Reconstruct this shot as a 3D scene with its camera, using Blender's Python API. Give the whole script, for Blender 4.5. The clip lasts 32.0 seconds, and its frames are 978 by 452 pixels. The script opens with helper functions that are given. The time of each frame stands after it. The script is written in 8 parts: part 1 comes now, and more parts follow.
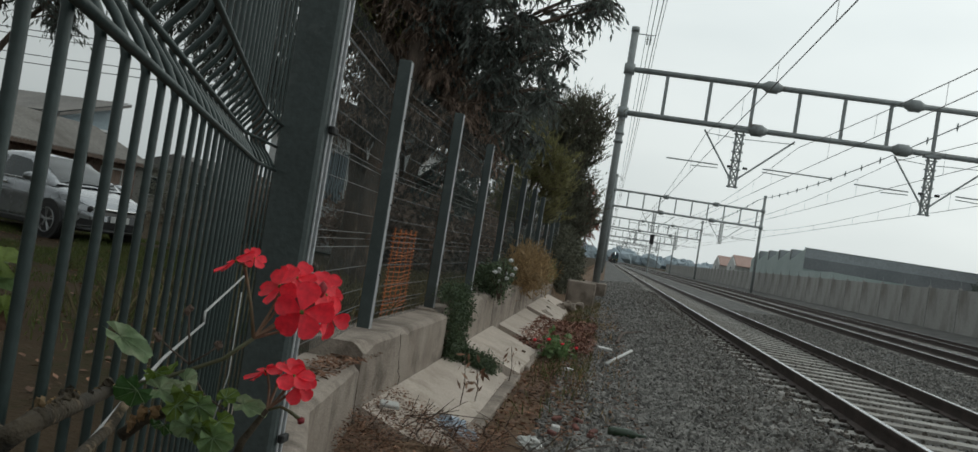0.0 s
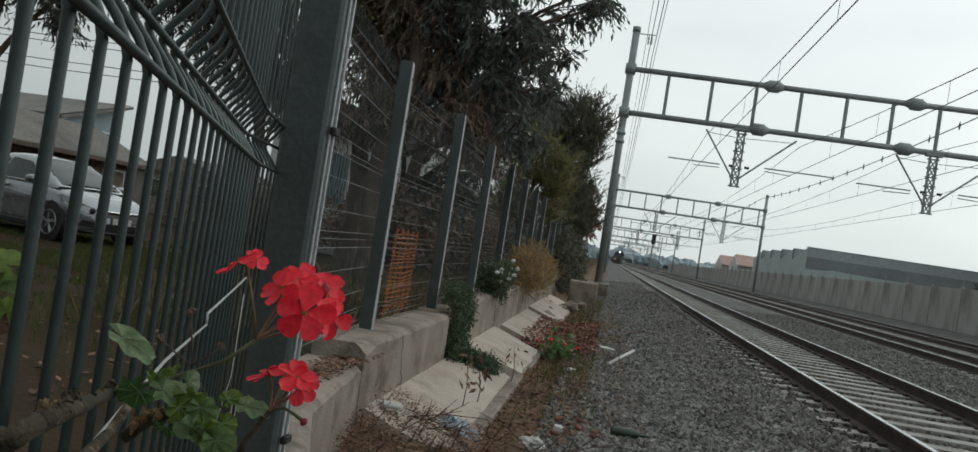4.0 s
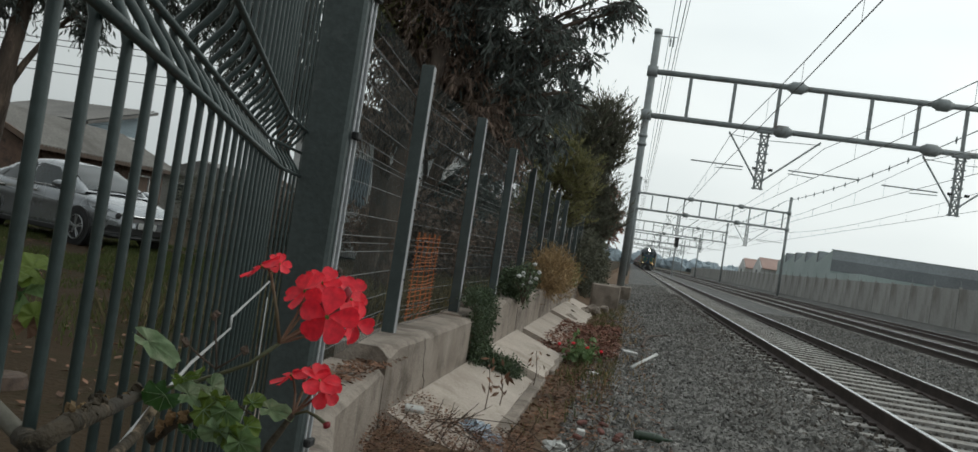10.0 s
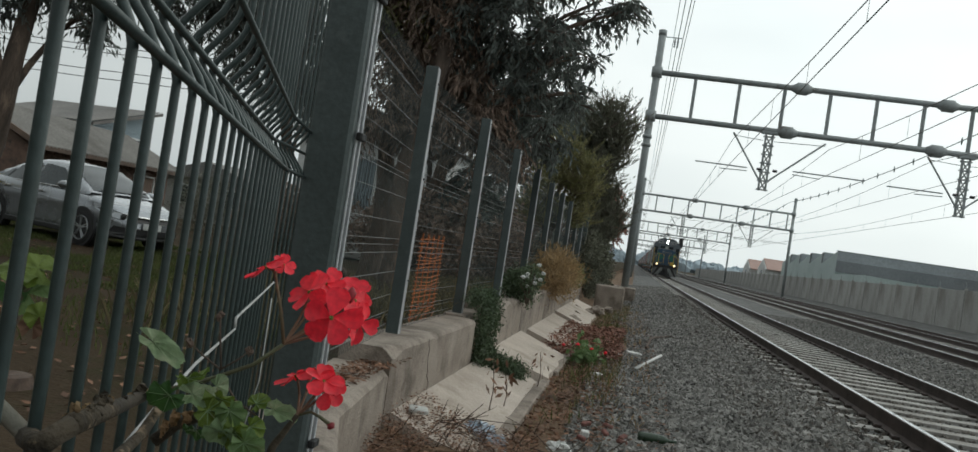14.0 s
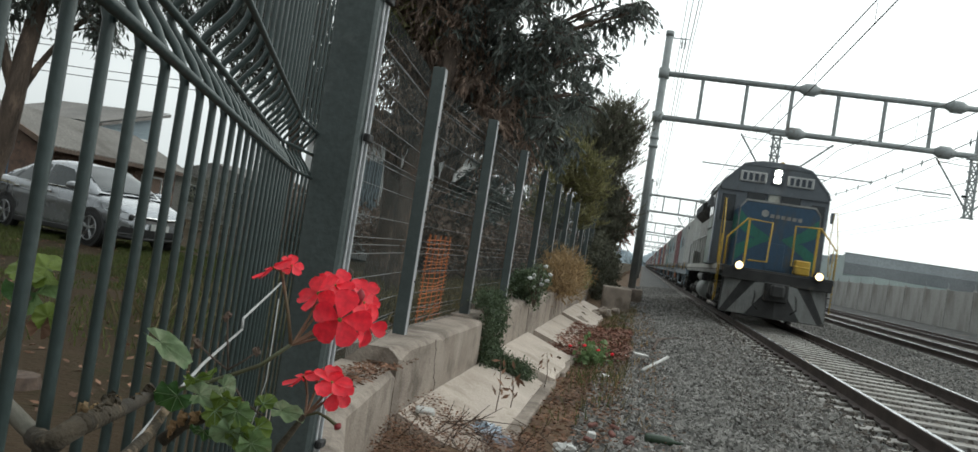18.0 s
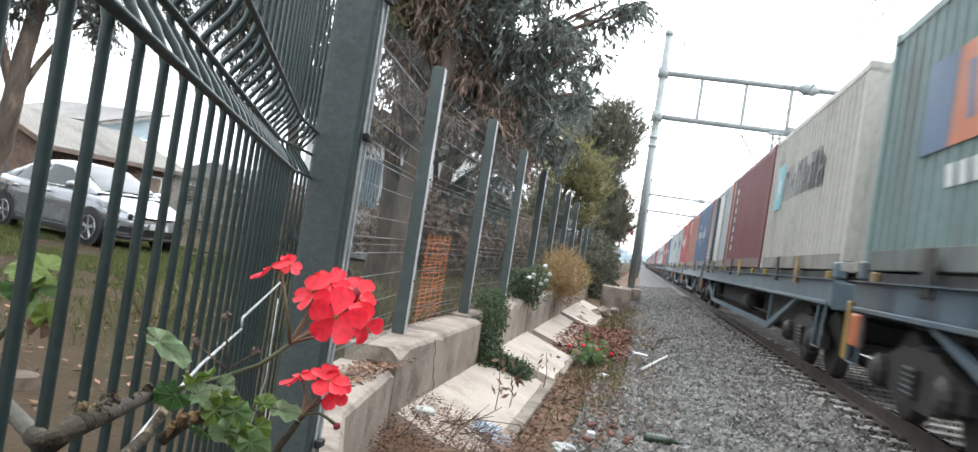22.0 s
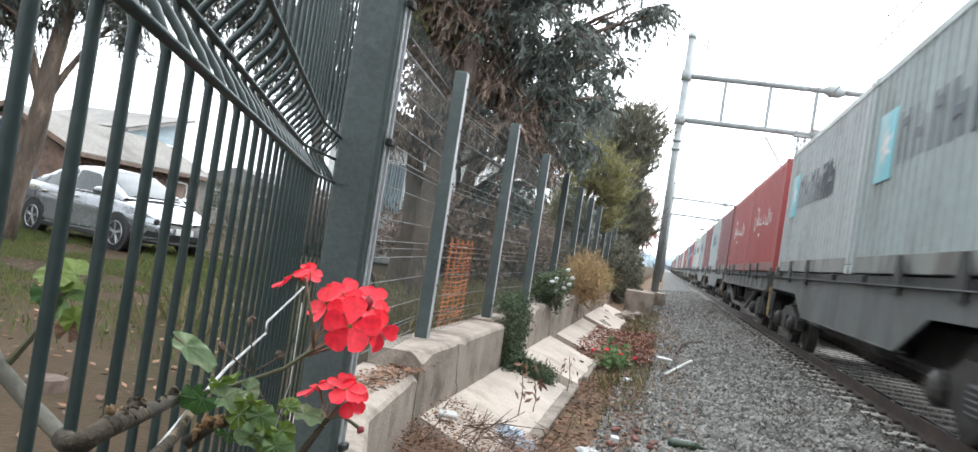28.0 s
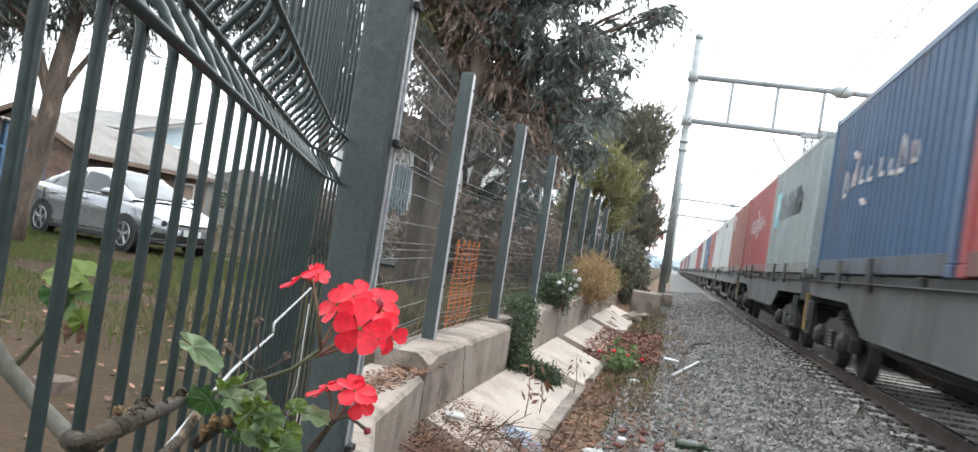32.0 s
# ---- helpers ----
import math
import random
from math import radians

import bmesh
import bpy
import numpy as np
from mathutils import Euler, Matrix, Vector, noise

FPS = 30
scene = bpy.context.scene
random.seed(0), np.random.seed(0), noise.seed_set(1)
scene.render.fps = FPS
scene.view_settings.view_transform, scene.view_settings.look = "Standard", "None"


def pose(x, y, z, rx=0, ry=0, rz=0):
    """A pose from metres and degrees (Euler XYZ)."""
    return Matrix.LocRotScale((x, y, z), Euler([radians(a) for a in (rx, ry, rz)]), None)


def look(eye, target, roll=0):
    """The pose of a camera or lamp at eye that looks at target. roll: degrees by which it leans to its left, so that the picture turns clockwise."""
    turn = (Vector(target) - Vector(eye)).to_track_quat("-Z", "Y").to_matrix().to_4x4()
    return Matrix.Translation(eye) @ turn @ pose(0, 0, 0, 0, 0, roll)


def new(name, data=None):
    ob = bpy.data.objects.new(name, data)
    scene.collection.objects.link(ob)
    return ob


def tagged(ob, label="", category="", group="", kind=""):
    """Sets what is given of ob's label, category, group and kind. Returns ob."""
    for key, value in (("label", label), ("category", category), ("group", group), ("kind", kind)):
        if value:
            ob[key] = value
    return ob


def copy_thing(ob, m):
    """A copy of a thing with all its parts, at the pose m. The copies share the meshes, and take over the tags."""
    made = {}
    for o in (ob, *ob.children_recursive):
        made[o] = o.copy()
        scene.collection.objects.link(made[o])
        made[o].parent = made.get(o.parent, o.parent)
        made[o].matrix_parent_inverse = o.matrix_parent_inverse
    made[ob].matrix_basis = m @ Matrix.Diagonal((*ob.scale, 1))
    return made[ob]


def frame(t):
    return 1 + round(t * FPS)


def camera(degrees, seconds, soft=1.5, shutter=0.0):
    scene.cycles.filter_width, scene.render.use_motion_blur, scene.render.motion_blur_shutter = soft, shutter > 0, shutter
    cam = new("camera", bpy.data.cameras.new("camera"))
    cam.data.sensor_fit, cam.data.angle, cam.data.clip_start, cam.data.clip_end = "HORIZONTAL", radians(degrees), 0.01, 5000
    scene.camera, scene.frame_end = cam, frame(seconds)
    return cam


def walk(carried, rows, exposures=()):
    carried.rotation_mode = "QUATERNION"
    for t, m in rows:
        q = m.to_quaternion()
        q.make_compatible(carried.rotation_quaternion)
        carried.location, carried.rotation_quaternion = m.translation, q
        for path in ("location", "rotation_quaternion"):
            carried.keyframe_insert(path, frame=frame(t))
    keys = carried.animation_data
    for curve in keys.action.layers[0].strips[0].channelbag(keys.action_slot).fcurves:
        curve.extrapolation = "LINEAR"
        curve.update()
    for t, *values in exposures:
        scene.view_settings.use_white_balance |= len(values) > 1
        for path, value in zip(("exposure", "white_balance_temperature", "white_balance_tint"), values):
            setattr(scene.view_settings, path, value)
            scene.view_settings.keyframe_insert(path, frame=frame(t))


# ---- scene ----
EYE = (0.0, 0.0, 1.072)


def turned(yaw, pitch, roll):
    """The pose of the camera at EYE: yaw to the right of the track's line, pitch up, roll as in look()."""
    a, b = radians(yaw), radians(pitch)
    d = Vector((math.sin(a) * math.cos(b), math.cos(a) * math.cos(b), math.sin(b)))
    return look(EYE, Vector(EYE) + d, roll)


PATH = [
    (0, -7.89, 0.93, 9.13), (0.5, -8.05, 0.94, 9.15), (1, -8.32, 0.94, 9.10), (1.5, -8.37, 0.94, 9.06), (2, -8.38,
    0.95, 9.06), (2.5, -8.19, 0.96, 8.97), (3, -8.07, 0.96, 8.92), (3.5, -7.99, 0.94, 8.91), (5.5, -8.50, 0.95,
    8.81), (6, -8.83, 0.95, 8.92), (6.5, -8.82, 0.96, 8.85), (7, -8.82, 0.96, 8.87), (7.5, -8.79, 0.94, 8.85), (8,
    -8.81, 0.95, 8.88), (8.5, -9.12, 0.95, 8.83), (9, -9.51, 0.95, 8.76), (9.5, -9.44, 0.96, 8.70), (10, -9.46,
    0.95, 8.74), (10.5, -9.37, 0.97, 8.77), (11, -9.32, 0.97, 8.79), (11.5, -9.28, 0.96, 8.72), (12, -9.14, 0.95,
    8.74), (12.5, -9.29, 0.97, 8.71), (13, -9.44, 0.96, 8.75), (13.5, -9.51, 0.95, 8.73), (14, -9.74, 0.97, 8.77),
    (14.5, -9.53, 0.98, 8.77), (16.5, -9.70, 0.97, 8.79), (17, -10.08, 0.98, 8.83), (17.5, -10.06, 0.98, 8.85),
    (18, -10.19, 0.97, 8.85), (18.5, -10.20, 0.98, 8.73), (19, -10.39, 0.97, 8.82), (19.5, -10.88, 1.00, 8.91),
    (20, -10.03, 0.98, 8.79), (20.5, -10.23, 0.97, 8.84), (21, -10.16, 0.97, 8.82), (21.5, -10.04, 0.96, 8.82),
    (22, -10.14, 0.95, 8.86), (22.5, -10.28, 0.97, 8.81), (23, -10.37, 0.98, 8.77), (23.5, -10.02, 0.97, 8.78),
    (24, -9.86, 0.97, 8.69), (24.5, -10.01, 0.94, 8.81), (25, -10.33, 0.96, 8.79), (25.5, -10.57, 0.96, 8.62),
    (27.5, -11.47, 0.99, 8.69), (28, -11.65, 0.99, 8.73), (28.5, -11.97, 1.01, 8.72), (29, -12.02, 1.00, 8.76),
    (29.5, -12.06, 1.01, 8.66), (30, -11.87, 0.99, 8.68), (30.5, -11.89, 0.99, 8.69), (31, -11.70, 0.99, 8.62),
    (31.5, -11.60, 1.00, 8.72), (32, -12.09, 1.00, 8.71)]
cam = camera(58.45, 32.0, shutter=0.3)
walk(cam, [(t, turned(a, b, c)) for t, a, b, c in PATH],
     exposures=[(0.0, -0.45, 6450, 3), (3.5, -0.4, 6450, 3), (9.0, -0.27, 6450, 4), (14.0, -0.2, 6450, 3), (16.5, -0.08, 6450, 3), (18.0, 0.3, 6450, 4), (18.5, 0.8, 6420, 5),
                (19.0, 1.55, 6350, 6), (19.5, 1.8, 6300, 8), (20.0, 1.9, 6300, 9), (23.0, 2.04, 6250, 9), (32.0, 2.04, 6250, 9)])

# ---- sky and sun: a bright overcast day ----
world = bpy.data.worlds.new("overcast_sky")
scene.world = world
world.use_nodes = True
wn, wl = world.node_tree.nodes, world.node_tree.links
wn.clear()
w_out = wn.new("ShaderNodeOutputWorld")
w_bg = wn.new("ShaderNodeBackground")
w_sky = wn.new("ShaderNodeTexSky")
w_sky.sky_type = 'NISHITA'
w_sky.sun_disc = False
w_sky.sun_elevation, w_sky.sun_rotation = radians(37), radians(56)
w_sky.dust_density = 4.0
w_dim = wn.new("ShaderNodeMix")
w_dim.data_type = 'RGBA'
w_dim.blend_type = 'MULTIPLY'
w_dim.inputs["Factor"].default_value = 1.0
w_dim.inputs["B"].default_value = (0.08, 0.08, 0.08, 1)
w_tc = wn.new("ShaderNodeTexCoord")
w_map = wn.new("ShaderNodeMapping")
w_map.inputs["Scale"].default_value = (1.0, 1.0, 3.0)
w_noise = wn.new("ShaderNodeTexNoise")
w_noise.inputs["Scale"].default_value = 1.6
w_noise.inputs["Detail"].default_value = 4.0
w_ramp = wn.new("ShaderNodeValToRGB")
w_ramp.color_ramp.elements[0].position, w_ramp.color_ramp.elements[0].color = 0.3, (0.98, 1.04, 1.08, 1)
w_ramp.color_ramp.elements[1].position, w_ramp.color_ramp.elements[1].color = 0.68, (1.28, 1.31, 1.33, 1)
w_mix = wn.new("ShaderNodeMix")
w_mix.data_type = 'RGBA'
w_mix.inputs["Factor"].default_value = 0.9
wl.new(w_tc.outputs["Generated"], w_map.inputs["Vector"])
wl.new(w_map.outputs["Vector"], w_noise.inputs["Vector"])
wl.new(w_noise.outputs["Fac"], w_ramp.inputs["Fac"])
wl.new(w_sky.outputs["Color"], w_dim.inputs["A"])
wl.new(w_dim.outputs["Result"], w_mix.inputs["A"])
wl.new(w_ramp.outputs["Color"], w_mix.inputs["B"])
w_dot = wn.new("ShaderNodeVectorMath")
w_dot.operation = 'DOT_PRODUCT'
w_dot.inputs[1].default_value = (0.66, 0.45, 0.6)
wl.new(w_tc.outputs["Generated"], w_dot.inputs[0])
w_side = wn.new("ShaderNodeMapRange")
w_side.inputs["From Min"].default_value, w_side.inputs["From Max"].default_value = -0.35, 0.75
w_side.inputs["To Min"].default_value, w_side.inputs["To Max"].default_value = 0.45, 1.08
wl.new(w_dot.outputs["Value"], w_side.inputs["Value"])
w_lit = wn.new("ShaderNodeVectorMath")
w_lit.operation = 'SCALE'
wl.new(w_mix.outputs["Result"], w_lit.inputs[0])
wl.new(w_side.outputs["Result"], w_lit.inputs["Scale"])
w_xyz = wn.new("ShaderNodeSeparateXYZ")
w_low = wn.new("ShaderNodeMapRange")
w_low.inputs["From Min"].default_value, w_low.inputs["From Max"].default_value = 0.0, 0.34
w_low.inputs["To Min"].default_value, w_low.inputs["To Max"].default_value = 0.9, 1.0
w_haze = wn.new("ShaderNodeVectorMath")
w_haze.operation = 'SCALE'
wl.new(w_tc.outputs["Generated"], w_xyz.inputs["Vector"])
wl.new(w_xyz.outputs["Z"], w_low.inputs["Value"])
wl.new(w_lit.outputs["Vector"], w_haze.inputs[0])
wl.new(w_low.outputs["Result"], w_haze.inputs["Scale"])
wl.new(w_haze.outputs["Vector"], w_bg.inputs["Color"])
wl.new(w_bg.outputs["Background"], w_out.inputs["Surface"])
w_bg.inputs["Strength"].default_value = 1.0

sun = new("sun", bpy.data.lights.new("sun", 'SUN'))
sun.data.energy, sun.data.angle, sun.data.color = 0.35, radians(30), (1.0, 0.96, 0.9)
sun.matrix_world = look((66, 45, 60), (0, 0, 0))


# ---- materials ----
def mat(name, a, b=None, rough=0.7, metal=0.0, scale=8.0, fine=80.0, bump=0.3, spots=None, amount=0.3, each=0.0,
        coat=0.0, stretch=(1, 1, 1), spec=0.5, thin=False):
    """A surface of two tones (a, b) mixed by coarse and fine noise, with stains, relief and a shade for each piece."""
    m = bpy.data.materials.new(name)
    m.use_nodes = True
    n, l = m.node_tree.nodes, m.node_tree.links
    p = n["Principled BSDF"]
    b = b or tuple(c * 0.75 for c in a)
    tc = n.new("ShaderNodeTexCoord")
    mp = n.new("ShaderNodeMapping")
    mp.inputs["Scale"].default_value = stretch
    l.new(tc.outputs["Object"], mp.inputs["Vector"])
    n1 = n.new("ShaderNodeTexNoise")
    n1.inputs["Scale"].default_value, n1.inputs["Detail"].default_value = scale, 5
    n2 = n.new("ShaderNodeTexNoise")
    n2.inputs["Scale"].default_value, n2.inputs["Detail"].default_value = fine, 3
    l.new(mp.outputs["Vector"], n1.inputs["Vector"])
    l.new(mp.outputs["Vector"], n2.inputs["Vector"])
    r1 = n.new("ShaderNodeMapRange")
    r1.inputs["From Min"].default_value, r1.inputs["From Max"].default_value = 0.3, 0.7
    l.new(n1.outputs["Fac"], r1.inputs["Value"])
    mx = n.new("ShaderNodeMix")
    mx.data_type = 'RGBA'
    mx.inputs["A"].default_value, mx.inputs["B"].default_value = (*a, 1), (*b, 1)
    l.new(r1.outputs["Result"], mx.inputs["Factor"])
    col = mx.outputs["Result"]
    hsv = n.new("ShaderNodeHueSaturation")
    l.new(col, hsv.inputs["Color"])
    r2 = n.new("ShaderNodeMapRange")
    r2.inputs["From Min"].default_value, r2.inputs["From Max"].default_value = 0.25, 0.75
    r2.inputs["To Min"].default_value, r2.inputs["To Max"].default_value = 0.82, 1.18
    l.new(n2.outputs["Fac"], r2.inputs["Value"])
    val = r2.outputs["Result"]
    if each:
        oi = n.new("ShaderNodeObjectInfo")
        gi = n.new("ShaderNodeNewGeometry")
        ad = n.new("ShaderNodeMath")
        ad.operation = 'ADD'
        l.new(oi.outputs["Random"], ad.inputs[0])
        l.new(gi.outputs["Random Per Island"], ad.inputs[1])
        fr = n.new("ShaderNodeMath")
        fr.operation = 'FRACT'
        l.new(ad.outputs[0], fr.inputs[0])
        r3 = n.new("ShaderNodeMapRange")
        r3.inputs["To Min"].default_value, r3.inputs["To Max"].default_value = 1 - each, 1 + each
        l.new(fr.outputs[0], r3.inputs["Value"])
        mu = n.new("ShaderNodeMath")
        mu.operation = 'MULTIPLY'
        l.new(val, mu.inputs[0])
        l.new(r3.outputs["Result"], mu.inputs[1])
        val = mu.outputs[0]
    l.new(val, hsv.inputs["Value"])
    col = hsv.outputs["Color"]
    if spots:
        n3 = n.new("ShaderNodeTexNoise")
        n3.inputs["Scale"].default_value, n3.inputs["Detail"].default_value = scale * 0.6, 8
        n3.inputs["Roughness"].default_value = 0.7
        l.new(mp.outputs["Vector"], n3.inputs["Vector"])
        r4 = n.new("ShaderNodeMapRange")
        r4.inputs["From Min"].default_value, r4.inputs["From Max"].default_value = 0.62 - amount * 0.4, 0.72 - amount * 0.3
        l.new(n3.outputs["Fac"], r4.inputs["Value"])
        m2 = n.new("ShaderNodeMix")
        m2.data_type = 'RGBA'
        m2.inputs["B"].default_value = (*spots, 1)
        l.new(r4.outputs["Result"], m2.inputs["Factor"])
        l.new(col, m2.inputs["A"])
        col = m2.outputs["Result"]
    l.new(col, p.inputs["Base Color"])
    rr = n.new("ShaderNodeMapRange")
    rr.inputs["To Min"].default_value, rr.inputs["To Max"].default_value = max(rough - 0.12, 0.02), min(rough + 0.12, 1)
    l.new(n1.outputs["Fac"], rr.inputs["Value"])
    l.new(rr.outputs["Result"], p.inputs["Roughness"])
    p.inputs["Metallic"].default_value = metal
    p.inputs["Coat Weight"].default_value = coat
    p.inputs["Specular IOR Level"].default_value = spec
    if bump:
        bp = n.new("ShaderNodeBump")
        bp.inputs["Strength"].default_value, bp.inputs["Distance"].default_value = bump, 1.0 / fine
        l.new(n2.outputs["Fac"], bp.inputs["Height"])
        l.new(bp.outputs["Normal"], p.inputs["Normal"])
    if thin:
        tr = n.new("ShaderNodeBsdfTranslucent")
        l.new(col, tr.inputs["Color"])
        ms = n.new("ShaderNodeMixShader")
        ms.inputs["Fac"].default_value = 0.35
        l.new(p.outputs["BSDF"], ms.inputs[1])
        l.new(tr.outputs["BSDF"], ms.inputs[2])
        l.new(ms.outputs["Shader"], n["Material Output"].inputs["Surface"])
    return m


def glow(name, colour, strength):
    m = bpy.data.materials.new(name)
    m.use_nodes = True
    p = m.node_tree.nodes["Principled BSDF"]
    p.inputs["Base Color"].default_value = (*colour, 1)
    p.inputs["Emission Color"].default_value = (*colour, 1)
    p.inputs["Emission Strength"].default_value = strength
    return m


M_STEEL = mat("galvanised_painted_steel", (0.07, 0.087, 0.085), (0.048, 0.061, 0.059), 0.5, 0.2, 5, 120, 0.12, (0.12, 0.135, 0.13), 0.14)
M_WIRE = mat("grey_coated_wire", (0.033, 0.05, 0.048), (0.024, 0.037, 0.035), 0.4, 0.1, 20, 200, 0.1)
M_DULLWIRE = mat("dull_galvanised_wire", (0.2, 0.2, 0.2), (0.15, 0.15, 0.15), 0.55, 0.15, 5, 90, 0.1)
# zinc tone kept pale so that the post sides read as lit
M_LITZINC = mat("lit_side_galvanised_steel", (0.46, 0.47, 0.48), (0.36, 0.37, 0.38), 0.5, 0.15, 5, 90, 0.1)
M_GANTRY = mat("weathered_gantry_steel", (0.31, 0.335, 0.335), (0.235, 0.255, 0.255), 0.6, 0.2, 2, 40, 0.15, (0.12, 0.09, 0.07), 0.1)
M_CONC = mat("weathered_concrete", (0.32, 0.27, 0.224), (0.205, 0.168, 0.138), 0.9, 0, 3.0, 60, 0.5, (0.12, 0.095, 0.075), 0.32)
M_SLAB = mat("pale_concrete_slab", (0.5, 0.43, 0.368), (0.39, 0.33, 0.278), 0.9, 0, 2.0, 50, 0.4, (0.3, 0.25, 0.2), 0.18, each=0.08)
M_WALLC = mat("grey_concrete_panel", (0.36, 0.355, 0.34), (0.27, 0.265, 0.25), 0.9, 0, 0.9, 20, 0.3, (0.2, 0.19, 0.172), 0.3, each=0.07, stretch=(1, 1, 0.35))
M_BALLAST = mat("ballast_bed", (0.12, 0.118, 0.112), (0.07, 0.07, 0.067), 0.95, 0, 1.5, 28, 1.0, (0.2, 0.17, 0.14), 0.1)
M_STONE = mat("ballast_stone", (0.21, 0.202, 0.187), (0.122, 0.117, 0.107), 0.9, 0, 3, 60, 0.4, each=0.55)
# brake dust and the train's shade both go into this darker tone
M_STONEDIM = mat("dusty_shaded_ballast_stone", (0.11, 0.095, 0.08), (0.06, 0.052, 0.045), 0.9, 0, 3, 60, 0.4, each=0.5)
M_RAILSIDE = mat("rusty_rail_steel", (0.07, 0.05, 0.042), (0.045, 0.034, 0.03), 0.75, 0.3, 4, 60, 0.3)
M_RAILTOP = mat("worn_bright_rail_head", (0.55, 0.56, 0.57), (0.42, 0.43, 0.44), 0.25, 1.0, 3, 80, 0.02)
M_SLEEPER = mat("concrete_sleeper", (0.38, 0.365, 0.335), (0.25, 0.24, 0.22), 0.85, 0, 2, 50, 0.3, (0.2, 0.18, 0.16), 0.2, each=0.15)
M_DIRT = mat("dry_earth", (0.17, 0.115, 0.076), (0.11, 0.072, 0.046), 0.95, 0, 1.2, 22, 0.8, (0.06, 0.045, 0.035), 0.2, spec=0.15)
M_BARK = mat("peeling_bark", (0.13, 0.095, 0.072), (0.055, 0.042, 0.034), 0.9, 0, 6, 40, 0.8, (0.22, 0.16, 0.12), 0.25, stretch=(1, 1, 0.25))
M_LEAF = mat("dark_eucalyptus_leaf", (0.145, 0.163, 0.145), (0.09, 0.106, 0.096), 0.6, 0, 1.5, 30, 0, each=0.35, thin=True)
M_LEAFB = mat("brownish_leaf", (0.27, 0.19, 0.145), (0.17, 0.125, 0.098), 0.65, 0, 1.5, 30, 0, each=0.35, thin=True)
M_LEAFY = mat("yellow_green_leaf", (0.25, 0.235, 0.1), (0.16, 0.16, 0.065), 0.6, 0, 1.5, 30, 0, each=0.3, thin=True)
M_DUSKLEAF = mat("dusky_brown_green_leaf", (0.152, 0.15, 0.108), (0.1, 0.104, 0.074), 0.65, 0, 1.5, 30, 0, each=0.35, thin=True)
M_RUSSET = mat("russet_leaf", (0.34, 0.14, 0.1), (0.22, 0.1, 0.07), 0.65, 0, 1.5, 30, 0, each=0.35, thin=True)
M_BLACK = mat("sooty_black_steel", (0.03, 0.03, 0.03), (0.018, 0.018, 0.018), 0.75, 0.2, 4, 40, 0.2, (0.07, 0.06, 0.05), 0.15)


